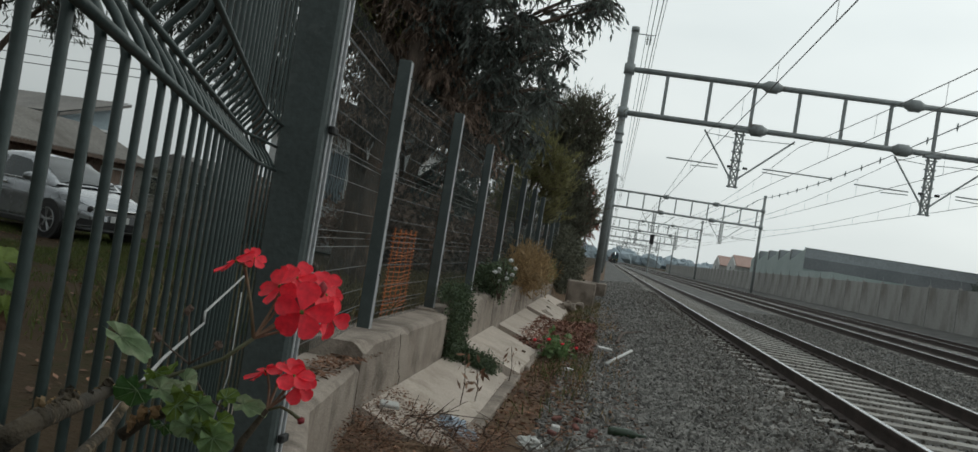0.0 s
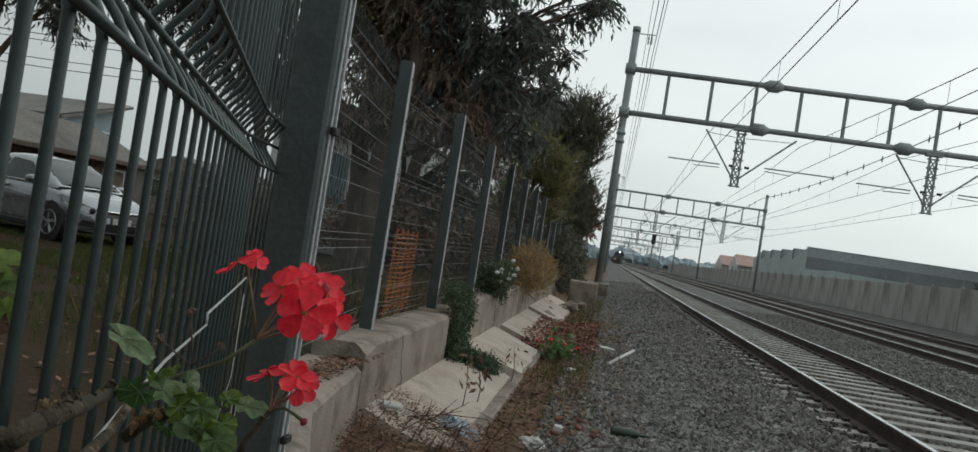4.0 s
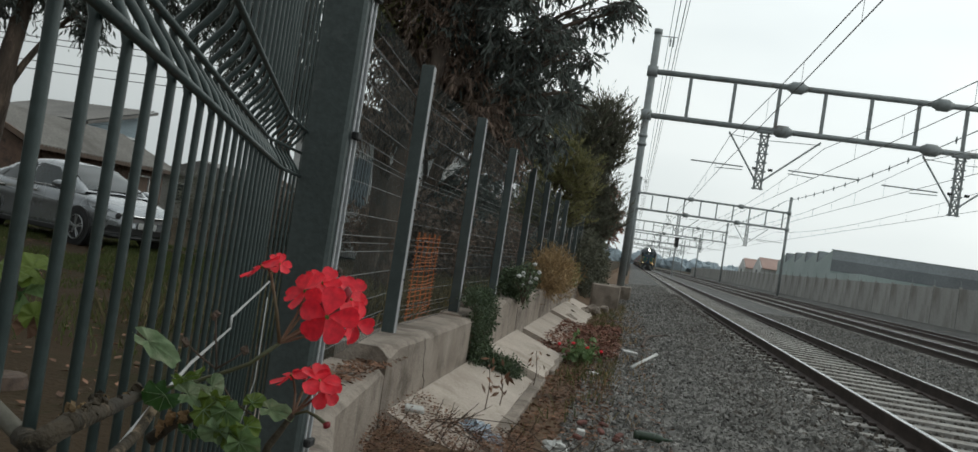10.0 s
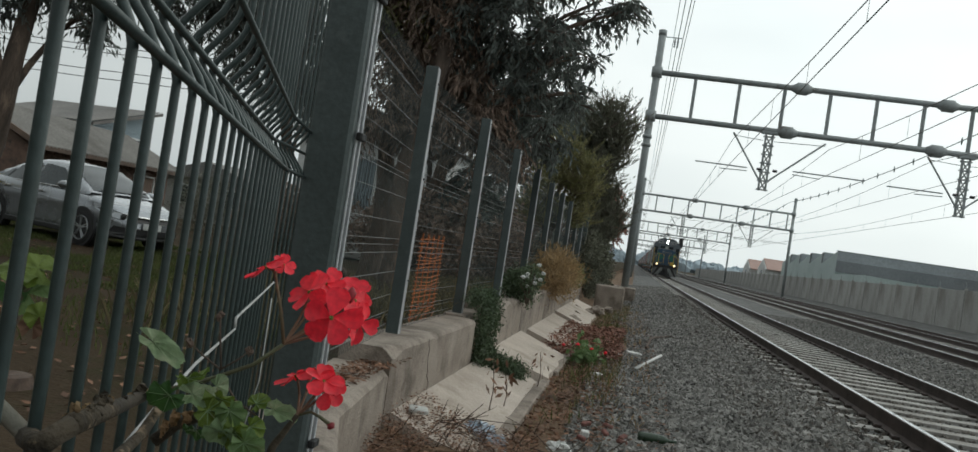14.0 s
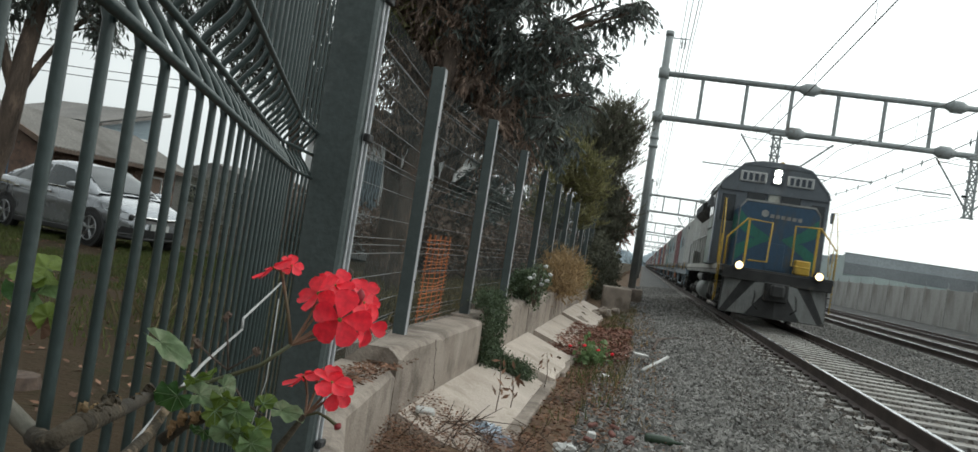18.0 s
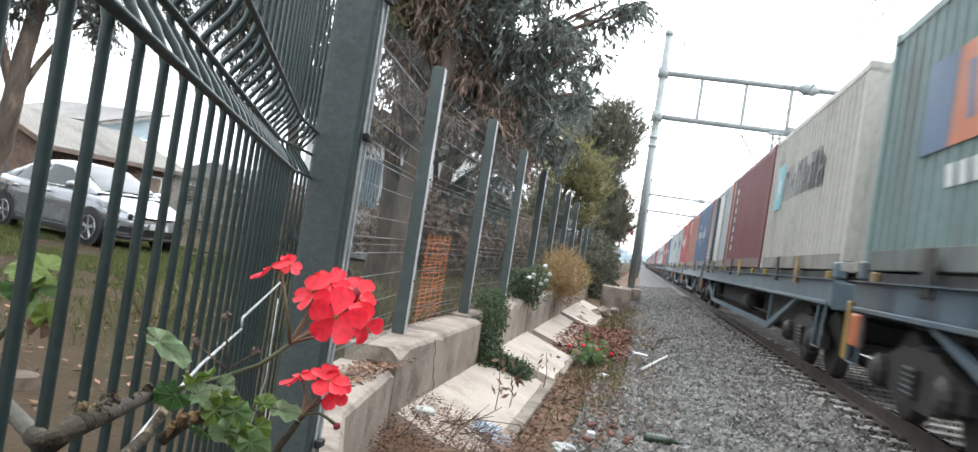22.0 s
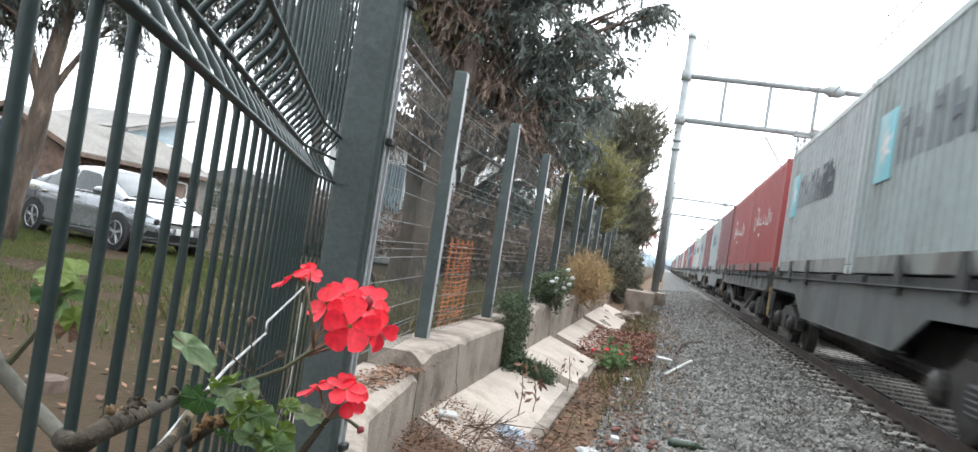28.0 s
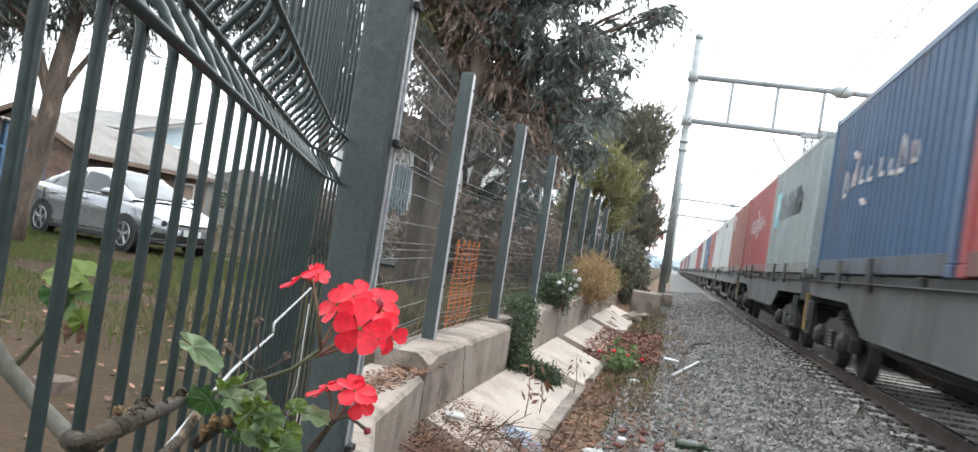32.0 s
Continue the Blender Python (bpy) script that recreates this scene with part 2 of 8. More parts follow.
# ---- mesh helpers ----
class Mesh:
    """Collects vertices and faces; part() turns it into one mesh."""

    def __init__(self):
        self.v, self.f = [], []

    def add(self, verts, faces):
        k = len(self.v)
        self.v += [tuple(p) for p in verts]
        self.f += [tuple(i + k for i in f) for f in faces]
        return self

    def box(self, c, s, rz=0.0, bevel=0.0, m=None):
        """A box with centre c and size s, its upright edges and rims chamfered by bevel."""
        hx, hy, hz = s[0] / 2, s[1] / 2, s[2] / 2
        b = min(bevel, hx * 0.9, hy * 0.9, hz * 0.9)
        if b:
            def ring(z, i):
                x, y = hx - i, hy - i
                e = b - i if b > i else 0
                return [(x - e, -y, z), (x, -y + e, z), (x, y - e, z), (x - e, y, z), (-x + e, y, z), (-x, y - e, z), (-x, -y + e, z), (-x + e, -y, z)]
            vs = ring(-hz, b * 0.7) + ring(-hz + b * 0.7, 0) + ring(hz - b * 0.7, 0) + ring(hz, b * 0.7)
            fs = [tuple(range(7, -1, -1)), tuple(range(24, 32))]
            fs += [(r * 8 + i, r * 8 + (i + 1) % 8, r * 8 + 8 + (i + 1) % 8, r * 8 + 8 + i) for r in range(3) for i in range(8)]
        else:
            vs = [(x, y, z) for z in (-hz, hz) for x, y in ((-hx, -hy), (hx, -hy), (hx, hy), (-hx, hy))]
            fs = [(3, 2, 1, 0), (4, 5, 6, 7), (0, 1, 5, 4), (1, 2, 6, 5), (2, 3, 7, 6), (3, 0, 4, 7)]
        t = m if m is not None else Matrix.Translation(c) @ Matrix.Rotation(rz, 4, 'Z')
        return self.add([t @ Vector(p) for p in vs], fs)

    def tube(self, pts, r, seg=8, r2=None, cap=True):
        """A round bar along pts, of radius r (to r2 at the end)."""
        pts = [Vector(p) for p in pts]
        n = len(pts)
        r2 = r if r2 is None else r2
        vs, fs = [], []
        side = None
        for i, p in enumerate(pts):
            d = (pts[min(i + 1, n - 1)] - pts[max(i - 1, 0)]).normalized()
            if side is None:
                side = d.orthogonal().normalized()
            else:
                side = (side - d * side.dot(d)).normalized()
            up = d.cross(side)
            q = r + (r2 - r) * i / max(n - 1, 1)
            for k in range(seg):
                a = 2 * math.pi * k / seg
                vs.append(p + side * (q * math.cos(a)) + up * (q * math.sin(a)))
        for i in range(n - 1):
            fs += [(i * seg + k, i * seg + (k + 1) % seg, (i + 1) * seg + (k + 1) % seg, (i + 1) * seg + k) for k in range(seg)]
        if cap:
            fs += [tuple(range(seg - 1, -1, -1)), tuple(range((n - 1) * seg, n * seg))]
        return self.add(vs, fs)

    def prism(self, outline, axis, a, b):
        """An outline of (u, v) carried along an axis from a to b: x takes (y, z), y takes (x, z), z takes (x, y)."""
        put = {'x': lambda u, v, w: (w, u, v), 'y': lambda u, v, w: (u, w, v), 'z': lambda u, v, w: (u, v, w)}[axis]
        n = len(outline)
        vs = [put(u, v, a) for u, v in outline] + [put(u, v, b) for u, v in outline]
        fs = [tuple(range(n - 1, -1, -1)), tuple(range(n, 2 * n))] + [(i, (i + 1) % n, n + (i + 1) % n, n + i) for i in range(n)]
        return self.add(vs, fs)

    def lathe(self, profile, axis='z', c=(0, 0, 0), seg=16):
        """A profile of (radius, height) turned about an axis through c."""
        vs, fs = [], []
        for r, h in profile:
            for k in range(seg):
                a = 2 * math.pi * k / seg
                u, v = r * math.cos(a), r * math.sin(a)
                p = {'z': (u, v, h), 'x': (h, u, v), 'y': (u, h, v)}[axis]
                vs.append((p[0] + c[0], p[1] + c[1], p[2] + c[2]))
        for i in range(len(profile) - 1):
            fs += [(i * seg + k, i * seg + (k + 1) % seg, (i + 1) * seg + (k + 1) % seg, (i + 1) * seg + k) for k in range(seg)]
        fs += [tuple(range(seg - 1, -1, -1)), tuple(range((len(profile) - 1) * seg, len(profile) * seg))]
        return self.add(vs, fs)

    def blob(self, c, r, seed=0, squash=1.0, rough=0.25, rings=5, seg=8):
        rnd = random.Random(seed)
        vs, fs = [], []
        for i in range(rings + 1):
            th = math.pi * i / rings
            for k in range(seg):
                a = 2 * math.pi * k / seg
                q = r * (1 + rough * (rnd.random() - 0.5) * 2)
                vs.append((c[0] + q * math.sin(th) * math.cos(a), c[1] + q * math.sin(th) * math.sin(a), c[2] + q * math.cos(th) * squash))
        for i in range(rings):
            fs += [(i * seg + k, (i + 1) * seg + k, (i + 1) * seg + (k + 1) % seg, i * seg + (k + 1) % seg) for k in range(seg)]
        return self.add(vs, fs)

    def data(self, name, material, smooth=False, flip=True):
        me = bpy.data.meshes.new(name)
        me.from_pydata(self.v, [], self.f)
        if flip and len(self.f) < 40000:
            bm = bmesh.new()
            bm.from_mesh(me)
            bmesh.ops.recalc_face_normals(bm, faces=bm.faces)
            bm.to_mesh(me)
            bm.free()
        if smooth:
            me.polygons.foreach_set("use_smooth", [True] * len(me.polygons))
        for q in material if isinstance(material, (list, tuple)) else [material]:
            me.materials.append(q)
        me.update()
        return me


def part(name, mesh, material, parent=None, label="", smooth=False, at=None, kind=""):
    """Links a mesh as one object under a thing or a part."""
    ob = new(name, mesh if isinstance(mesh, bpy.types.Mesh) else mesh.data(name, material, smooth))
    if parent:
        ob.parent = parent
    if at is not None:
        ob.matrix_basis = at
    if label or kind:
        tagged(ob, label, kind=kind)
    return ob


def thing(name, label, category, at=None, group="", kind=""):
    ob = new(name)
    if at is not None:
        ob.matrix_basis = at
    return tagged(ob, label, category, group, kind)


def leaves(points, size, rnd, droop=0.0, slim=0.4):
    """Many small leaves, one quad each folded along its length, at the points given (n x 3)."""
    n = len(points)
    d = rnd.normal(size=(n, 3))
    d[:, 2] -= droop
    d /= np.linalg.norm(d, axis=1)[:, None]
    s = np.cross(d, rnd.normal(size=(n, 3)))
    s /= np.linalg.norm(s, axis=1)[:, None] + 1e-9
    L = size * (0.6 + 0.8 * rnd.random((n, 1)))
    v = np.stack([points, points + d * L * 0.5 + s * L * slim * 0.5, points + d * L, points + d * L * 0.5 - s * L * slim * 0.5], 1)
    return v.reshape(-1, 3), np.arange(4 * n).reshape(-1, 4)


def leaf_part(name, pts, size, material, parent, rnd, droop=0.0, slim=0.4, label="", kind=""):
    v, f = leaves(pts, size, rnd, droop, slim)
    me = bpy.data.meshes.new(name)
    me.from_pydata(v.tolist(), [], f.tolist())
    me.materials.append(material)
    return part(name, me, material, parent, label, kind=kind)


def clumps(centres, per, spread, rnd):
    """Points in tufts round the centres."""
    c = np.asarray(centres, float)
    return (c[:, None, :] + rnd.normal(size=(len(c), per, 3)) * spread).reshape(-1, 3)


# ---- ground, tracks ----
M_YARD = mat("worn_grass_and_earth", (0.058, 0.04, 0.025), (0.034, 0.025, 0.015), 0.97, 0, 0.9, 30, 0.6, (0.024, 0.028, 0.01), 0.3, spec=0.08)
PROFILE = [(-900, -0.05), (-60, -0.05), (-20, -0.06), (-8, -0.08), (-3, 0.0), (-2.2, 0.05), (-1.62, 0.05), (-1.5, -0.3), (-0.95, -0.5), (-0.5, -0.48),
           (0.1, -0.42), (0.9, -0.33), (1.8, -0.25), (2.05, -0.2), (2.5, -0.203), (2.68, -0.21), (3.56, -0.215), (4.4, -0.21), (5.1, -0.2), (5.6, -0.28), (7.0, -0.27), (7.6, -0.2), (10.6, -0.2),
           (11.8, -0.2), (14.9, -0.2), (15.8, 0.05), (16.9, 0.2), (20, 0.25), (60, 0.2), (900, 0.2)]


def ground_z(x):
    for (a, za), (b, zb) in zip(PROFILE, PROFILE[1:]):
        if a <= x <= b:
            return za + (zb - za) * (x - a) / (b - a)
    return 0.0


def build_ground():
    xs = sorted(set([p[0] for p in PROFILE] + [round(-0.95 + 0.25 * i, 2) for i in range(13)] + [-30, -15, -10, -6, -5, -4]))
    ys = [-60, -20, -6, -3] + [i * 0.5 for i in range(0, 60)] + [30 + 5 * i for i in range(30)] + [200, 300, 500, 900, 1600, 3000]
    v = []
    for y in ys:
        for x in xs:
            bump = 0.0
            if -0.95 < x < 1.9 and 0 < y < 60:
                bump = 0.03 * noise.noise((x * 2, y * 2, 0)) + 0.02 * noise.noise((x * 5, y * 5, 3))
            if x < -3 and 0 < y < 60:
                bump = 0.03 * noise.noise((x * 0.7, y * 0.7, 7))
            v.append((x, y, ground_z(x) + bump))
    n = len(xs)
    f, mi = [], []
    for j in range(len(ys) - 1):
        for i in range(n - 1):
            f.append((j * n + i, j * n + i + 1, (j + 1) * n + i + 1, (j + 1) * n + i))
            x = (xs[i] + xs[i + 1]) / 2
            mi.append(0 if x < -1.6 or x > 16.5 else 1 if x < 0.0 else 2)
    me = bpy.data.meshes.new("ground")
    me.from_pydata(v, [], f)
    for m in (M_YARD, M_DIRT, M_BALLAST):
        me.materials.append(m)
    me.polygons.foreach_set("material_index", mi)
    tagged(new("ground", me), "bare earth yard, ditch and grey ballast bed", "ground", kind="structure")


def build_track(cx, name, y0, y1, near):
    """Broad-gauge track: two rails on concrete sleepers."""
    top = thing(name, "railway track with rusty rails on concrete sleepers in grey ballast", "track", pose(cx, 0, 0), kind="structure")
    prof = [(-0.07, -0.172), (0.07, -0.172), (0.07, -0.16), (0.012, -0.14), (0.012, -0.045), (0.036, -0.035), (0.036, -0.004), (0.03, 0.0),
            (-0.03, 0.0), (-0.036, -0.004), (-0.036, -0.035), (-0.012, -0.045), (-0.012, -0.14), (-0.07, -0.16)]
    for sx in (-0.873, 0.873):
        m = Mesh().prism([(sx + u, w) for u, w in prof], 'y', y0, y1)
        r = part("rail", m, M_RAILSIDE, top)
        h = Mesh().prism([(sx - 0.027, -0.002), (sx + 0.027, -0.002), (sx + 0.022, 0.002), (sx - 0.022, 0.002)], 'y', y0, y1)
        part("rail_head", h, M_RAILTOP, r, "rail head worn bright by wheels")
    out = [(-1.35, -0.26), (1.35, -0.26), (1.35, -0.19), (0.95, -0.172), (0.75, -0.172), (0.5, -0.182), (-0.5, -0.182), (-0.75, -0.172), (-0.95, -0.172), (-1.35, -0.196)]
    sl = Mesh().prism(out, 'y', -0.12, 0.12).data("sleeper", M_SLEEPER)
    cl = Mesh()
    for sx in (-0.873, 0.873):
        for dx in (-0.1, 0.1):
            cl.box((sx + dx, 0, -0.155), (0.07, 0.1, 0.035), bevel=0.008)
    clip = cl.data("rail_clip", M_RAILSIDE)
    rest = Mesh()
    y = math.floor(y0 / 0.6) * 0.6 + 0.3
    while y < y1:
        if near and 4.5 < y < 62:
            s = part("sleeper", sl, None, top, at=pose(0, y, 0))
            if y < 30:
                part("rail_clip", clip, None, s)
        elif y < 320:
            rest.add([(u, y + d, w) for d in (-0.12, 0.12) for u, w in out],
                     [tuple(range(9, -1, -1)), tuple(range(10, 20))] + [(k, (k + 1) % 10, 10 + (k + 1) % 10, 10 + k) for k in range(10)])
        y += 0.6
    part("sleepers", rest, M_SLEEPER, top, kind="stuff")


def scatter_stones(x0, x1, y0, y1, count, size, seed, name, label, material=M_STONE):
    """Broken ballast stones lying on the ground, one mesh."""
    rnd = np.random.default_rng(seed)
    base = np.array([(1, 0, 0), (-1, 0, 0), (0, 1, 0), (0, -1, 0), (0, 0, 1), (0, 0, -1)], float)
    tri = np.array([(0, 2, 4), (2, 1, 4), (1, 3, 4), (3, 0, 4), (2, 0, 5), (1, 2, 5), (3, 1, 5), (0, 3, 5)])
    x = x0 + (x1 - x0) * rnd.random(count)
    y = y0 + (y1 - y0) * rnd.random(count) ** 1.3
    z = np.array([ground_z(a) for a in x])
    q, _ = np.linalg.qr(rnd.normal(size=(count, 3, 3)))
    v = base[None] * (0.6 + 0.7 * rnd.random((count, 6, 1))) * (np.array([1, 0.8, 0.65]) * size * (0.6 + 0.8 * rnd.random((count, 1, 1))))
    v = np.einsum('nij,nkj->nki', q, v) + np.stack([x, y, z + size * 0.25], 1)[:, None, :]
    f = (tri[None] + 6 * np.arange(count)[:, None, None]).reshape(-1, 3)
    me = bpy.data.meshes.new(name)
    me.from_pydata(v.reshape(-1, 3).tolist(), [], f.tolist())
    me.materials.append(material)
    tagged(new(name, me), label, "ballast", kind="stuff")


# ---- fence ----
POSTS = [(-0.5575, 1.48), (-1.485, 4.12)] + [(-1.7465, 6.604 + 2.5 * k) for k in range(15)]


def build_fence():
    """Mesh fence along the line: posts, and panels with their upright bars and cross wires."""
    top = 2.346
    fence = thing("mesh_fence", "tall grey-green welded mesh fence on steel posts beside the railway", "fence")
    bolt = Mesh().box((0, 0, 0), (0.012, 0.03, 0.014), bevel=0.003).data("panel_clip", M_BLACK)
    for i, (x, y) in enumerate(POSTS):
        foot = 0.17 if i < 3 else 0.25
        h = top + (0.35 if i == 0 else 0) - foot
        w, dp = (0.08, 0.04) if i == 0 else (0.1, 0.06)
        p = part("post", Mesh().box((0, 0, h / 2), (w, dp, h), bevel=0.006), M_STEEL, fence, at=pose(x if i == 0 else x - 0.014, y, foot))
        part("cap", Mesh().box((0, 0, h + 0.003), (w - 0.008, 0.052, 0.008), bevel=0.003), M_STEEL, p)
        # pale strip paints the light on the post's track-side face
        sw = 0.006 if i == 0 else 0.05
        part("edge_strip", Mesh().box((w / 2 + 0.002, dp / 2 - (0.014 if i == 0 else 0.032), h / 2), (0.004, sw, h - 0.01), bevel=0.001), M_LITZINC, p, "pale zinc strip standing in for the post's lit side face")
        part("clamp_bar", Mesh().box((w / 2 + 0.0035, dp / 2 + 0.001, h / 2), (0.006, 0.006, h - 0.02), bevel=0.001), M_LITZINC, p)
        part("base_plate", Mesh().box((0, 0, 0.006), (0.24, 0.16, 0.012), bevel=0.003), M_STEEL, p)
        for z in (0.5, 1.05, 1.3, 1.72, 2.05):
            part("panel_clip", bolt, None, p, at=pose(w / 2 + 0.008, dp / 2 - 0.006, z))
    depth = 0.045
    folds = [0.12, 0.68, 1.24, 1.88]
    prof = [(0, 0.0)]
    for zf in folds:
        prof += [(0, zf - 0.05), (-depth, zf), (0, zf + 0.05)]
    prof += [(0, 2.06)]
    one = Mesh().tube([(u, 0, w) for u, w in prof], 0.0020, 4, cap=False).data("bar", M_WIRE, True)
    many = Mesh()
    for k in range(48):
        many.tube([(u, 0.06 + k * 0.05, w) for u, w in prof], 0.0020, 4, cap=False)
    many = many.data("bars", M_WIRE, True)
    levels = [(u + 0.005, w) for zf in folds for u, w in ((0, zf - 0.05), (-depth, zf), (0, zf + 0.05))]
    levels += [(0.005, w) for w in (0.3, 0.48, 0.86, 1.05, 1.42, 1.62)]
    wires = [Mesh().tube([(u, 0.04, w), (u, 2.44, w)], 0.0026, 5).data("crosswire", M_DULLWIRE, True) for u, w in levels]
    rest = Mesh()
    for u, w in levels:
        rest.tube([(u, 0.04, w), (u, 2.44, w)], 0.0026, 5)
    rest = rest.data("crosswires", M_DULLWIRE, True)
    for i in range(1, len(POSTS) - 1):
        (x, y), (x2, y2) = POSTS[i], POSTS[i + 1]
        ang = math.degrees(math.atan2(-(x2 - x), y2 - y))
        p = new("panel")
        p.parent, p.matrix_basis = fence, pose(x - 0.075, y + 0.02, 0.25, 0, 0, ang)
        tagged(p, "welded wire mesh panel with pressed V folds")
        if i < 4:
            for k in range(48):
                part("bar", one, None, p, at=pose(0, 0.06 + k * 0.05, 0))
            for m in wires:
                part("crosswire", m, None, p)
        else:
            part("infill", many, None, p, kind="stuff")
            part("crosswire_infill", rest, None, p, kind="stuff")
    # the panel beside the camera, running up to the first post
    th = radians(19.31)
    p = new("panel")
    p.parent, p.matrix_basis = fence, pose(-0.096 * math.cos(th), -0.096 * math.sin(th), 1.072, 0, 0, 19.31)
    tagged(p, "dark grey welded mesh panel with a pressed V fold")
    prof = [(0, -1.0), (0, 0.058), (-0.002, 0.066), (-0.007, 0.076), (-0.021, 0.094), (-0.024, 0.102), (-0.021, 0.11), (-0.006, 0.13), (-0.002, 0.139), (0, 0.15), (0, 0.60),
            (-0.03, 0.655), (0, 0.71), (0, 1.0)]
    bar = Mesh().tube([(u, 0, w) for u, w in prof], 0.0025, 8).data("bar", M_WIRE, True)
    for k in range(38):
        s = 0.293 + 0.0497 * (k - 11)
        part("bar", bar, None, p, at=pose(max(0.0, (s - 1.347) * 0.08), s - (0.006 if k > 11 else 0), 0))
    for u, w in ((0.005, 0.0605), (-0.02, 0.102), (0.005, 0.140), (0.005, 0.605), (-0.026, 0.655), (0.005, 0.705)):
        part("crosswire", Mesh().tube([(u, -0.4, w), (u, 1.345, w), (u * 0.2 + 0.022, 1.6, w + 0.001)], 0.0027, 8), M_WIRE, p, smooth=True)


# ---- gantries ----
def build_gantry(y, first):
    g = thing("catenary_gantry", "grey tubular steel portal gantry over the tracks", "gantry", pose(0, y, 0), "gantries")
    zl, zh, xl, xr = 6.96, 8.71, -0.27, 15.5
    for x in (xl, xr):
        part("mast", Mesh().tube([(x, 0, -0.6), (x, 0, 10.2)], 0.145, 14), M_GANTRY, g, smooth=True)
        part("mast_cap", Mesh().tube([(x, 0, 10.2), (x, 0, 10.4)], 0.165, 14), M_GANTRY, g, smooth=True)
        for z in (zl, zh):
            part("clamp", Mesh().tube([(x, 0, z - 0.2), (x, 0, z + 0.2)], 0.22, 12), M_GANTRY, g, smooth=True)
    for z in (zl, zh):
        c = part("chord", Mesh().tube([(xl, 0, z), (xr, 0, z)], 0.11, 12), M_GANTRY, g, smooth=True)
        for x in (4.97 if z == zl else 5.3, 10.4 if z == zl else 10.6):
            part("coupling", Mesh().lathe([(0.11, -0.4), (0.2, -0.22), (0.24, -0.2), (0.24, 0.2), (0.2, 0.22), (0.11, 0.4)], 'x', (x, 0, z), 12), M_GANTRY, c, smooth=True)
    for k in range(10):
        x = 1.27 + k * 1.705
        if x < xr - 0.5:
            part("strut", Mesh().box((x, 0, (zl + zh) / 2), (0.13, 0.1, zh - zl - 0.18), bevel=0.01), M_GANTRY, g)
    for z in (6.12, 5.78):
        part("mast_band", Mesh().tube([(xl, 0, z - 0.06), (xl, 0, z + 0.06)], 0.19, 12), M_GANTRY, g, smooth=True)
    for x in (4.35, 11.5):
        d = part("drop_post", Mesh().box((x - 0.13, 0, 5.77), (0.07, 0.09, 2.34)).box((x + 0.13, 0, 5.77), (0.07, 0.09, 2.34)), M_GANTRY, g)
        for i in range(7):
            z = 4.64 + i * 0.345
            part("batten", Mesh().box((x, 0, z), (0.44, 0.1, 0.05), bevel=0.01), M_GANTRY, d)
            if i < 6:
                e = 0.11 if i % 2 else -0.11
                part("lacing", Mesh().tube([(x - e, -0.03, z), (x + e, -0.03, z + 0.345)], 0.028, 5).tube([(x + e, 0.03, z), (x - e, 0.03, z + 0.345)], 0.028, 5), M_GANTRY, d)
        part("hanger_clamp", Mesh().box((x, 0, 6.86), (0.62, 0.26, 0.1), bevel=0.02), M_GANTRY, d)
        for sx, reach, r0, r1, zr in ((-1, 1.35, 0.65, 2.65, 5.42), (1, 2.1, 1.05, 3.7, 5.5)):
            arm = part("cantilever", Mesh().tube([(x + sx * 0.12, 0, 4.95), (x + sx * reach, 0, 6.72)], 0.035, 8), M_GANTRY, g)
            part("stay", Mesh().tube([(x + sx * 0.2, 0, 6.55), (x + sx * reach, 0, 6.62)], 0.014, 6), M_GANTRY, arm)
            part("registration_arm", Mesh().tube([(x + sx * r0, 0, zr), (x + sx * r1, 0, zr)], 0.026, 8), M_GANTRY, arm)
            part("steady_arm", Mesh().tube([(x + sx * r0, 0, zr - 0.12), (x + sx * (r0 + 1.0), 0, zr - 0.16)], 0.018, 6), M_GANTRY, arm)
            part("insulator", Mesh().lathe([(0.03, 0), (0.07, 0.03), (0.03, 0.06), (0.07, 0.09), (0.03, 0.12), (0.07, 0.15), (0.03, 0.18)], 'x', (x + sx * 0.3, 0, 5.42), 10), M_BLACK, arm)
    return g


# ---- far wall ----
def build_far_wall():
    w = thing("wall_east", "long grey precast concrete boundary wall with stains", "wall", pose(17.0, 0, 0), kind="structure")
    panel = Mesh().box((0, 0, 1.2), (0.12, 3.97, 2.2), bevel=0.015).data("panel", M_WALLC)
    post = Mesh().box((0, 0, 1.25), (0.15, 0.12, 2.3), bevel=0.02).data("post", M_WALLC)
    for k in range(60):
        y = 15 + 4.0 * k
        part("panel", panel, None, w, at=pose(0, y, 0))
        part("post", post, None, w, at=pose(-0.02, y + 2.0, 0))


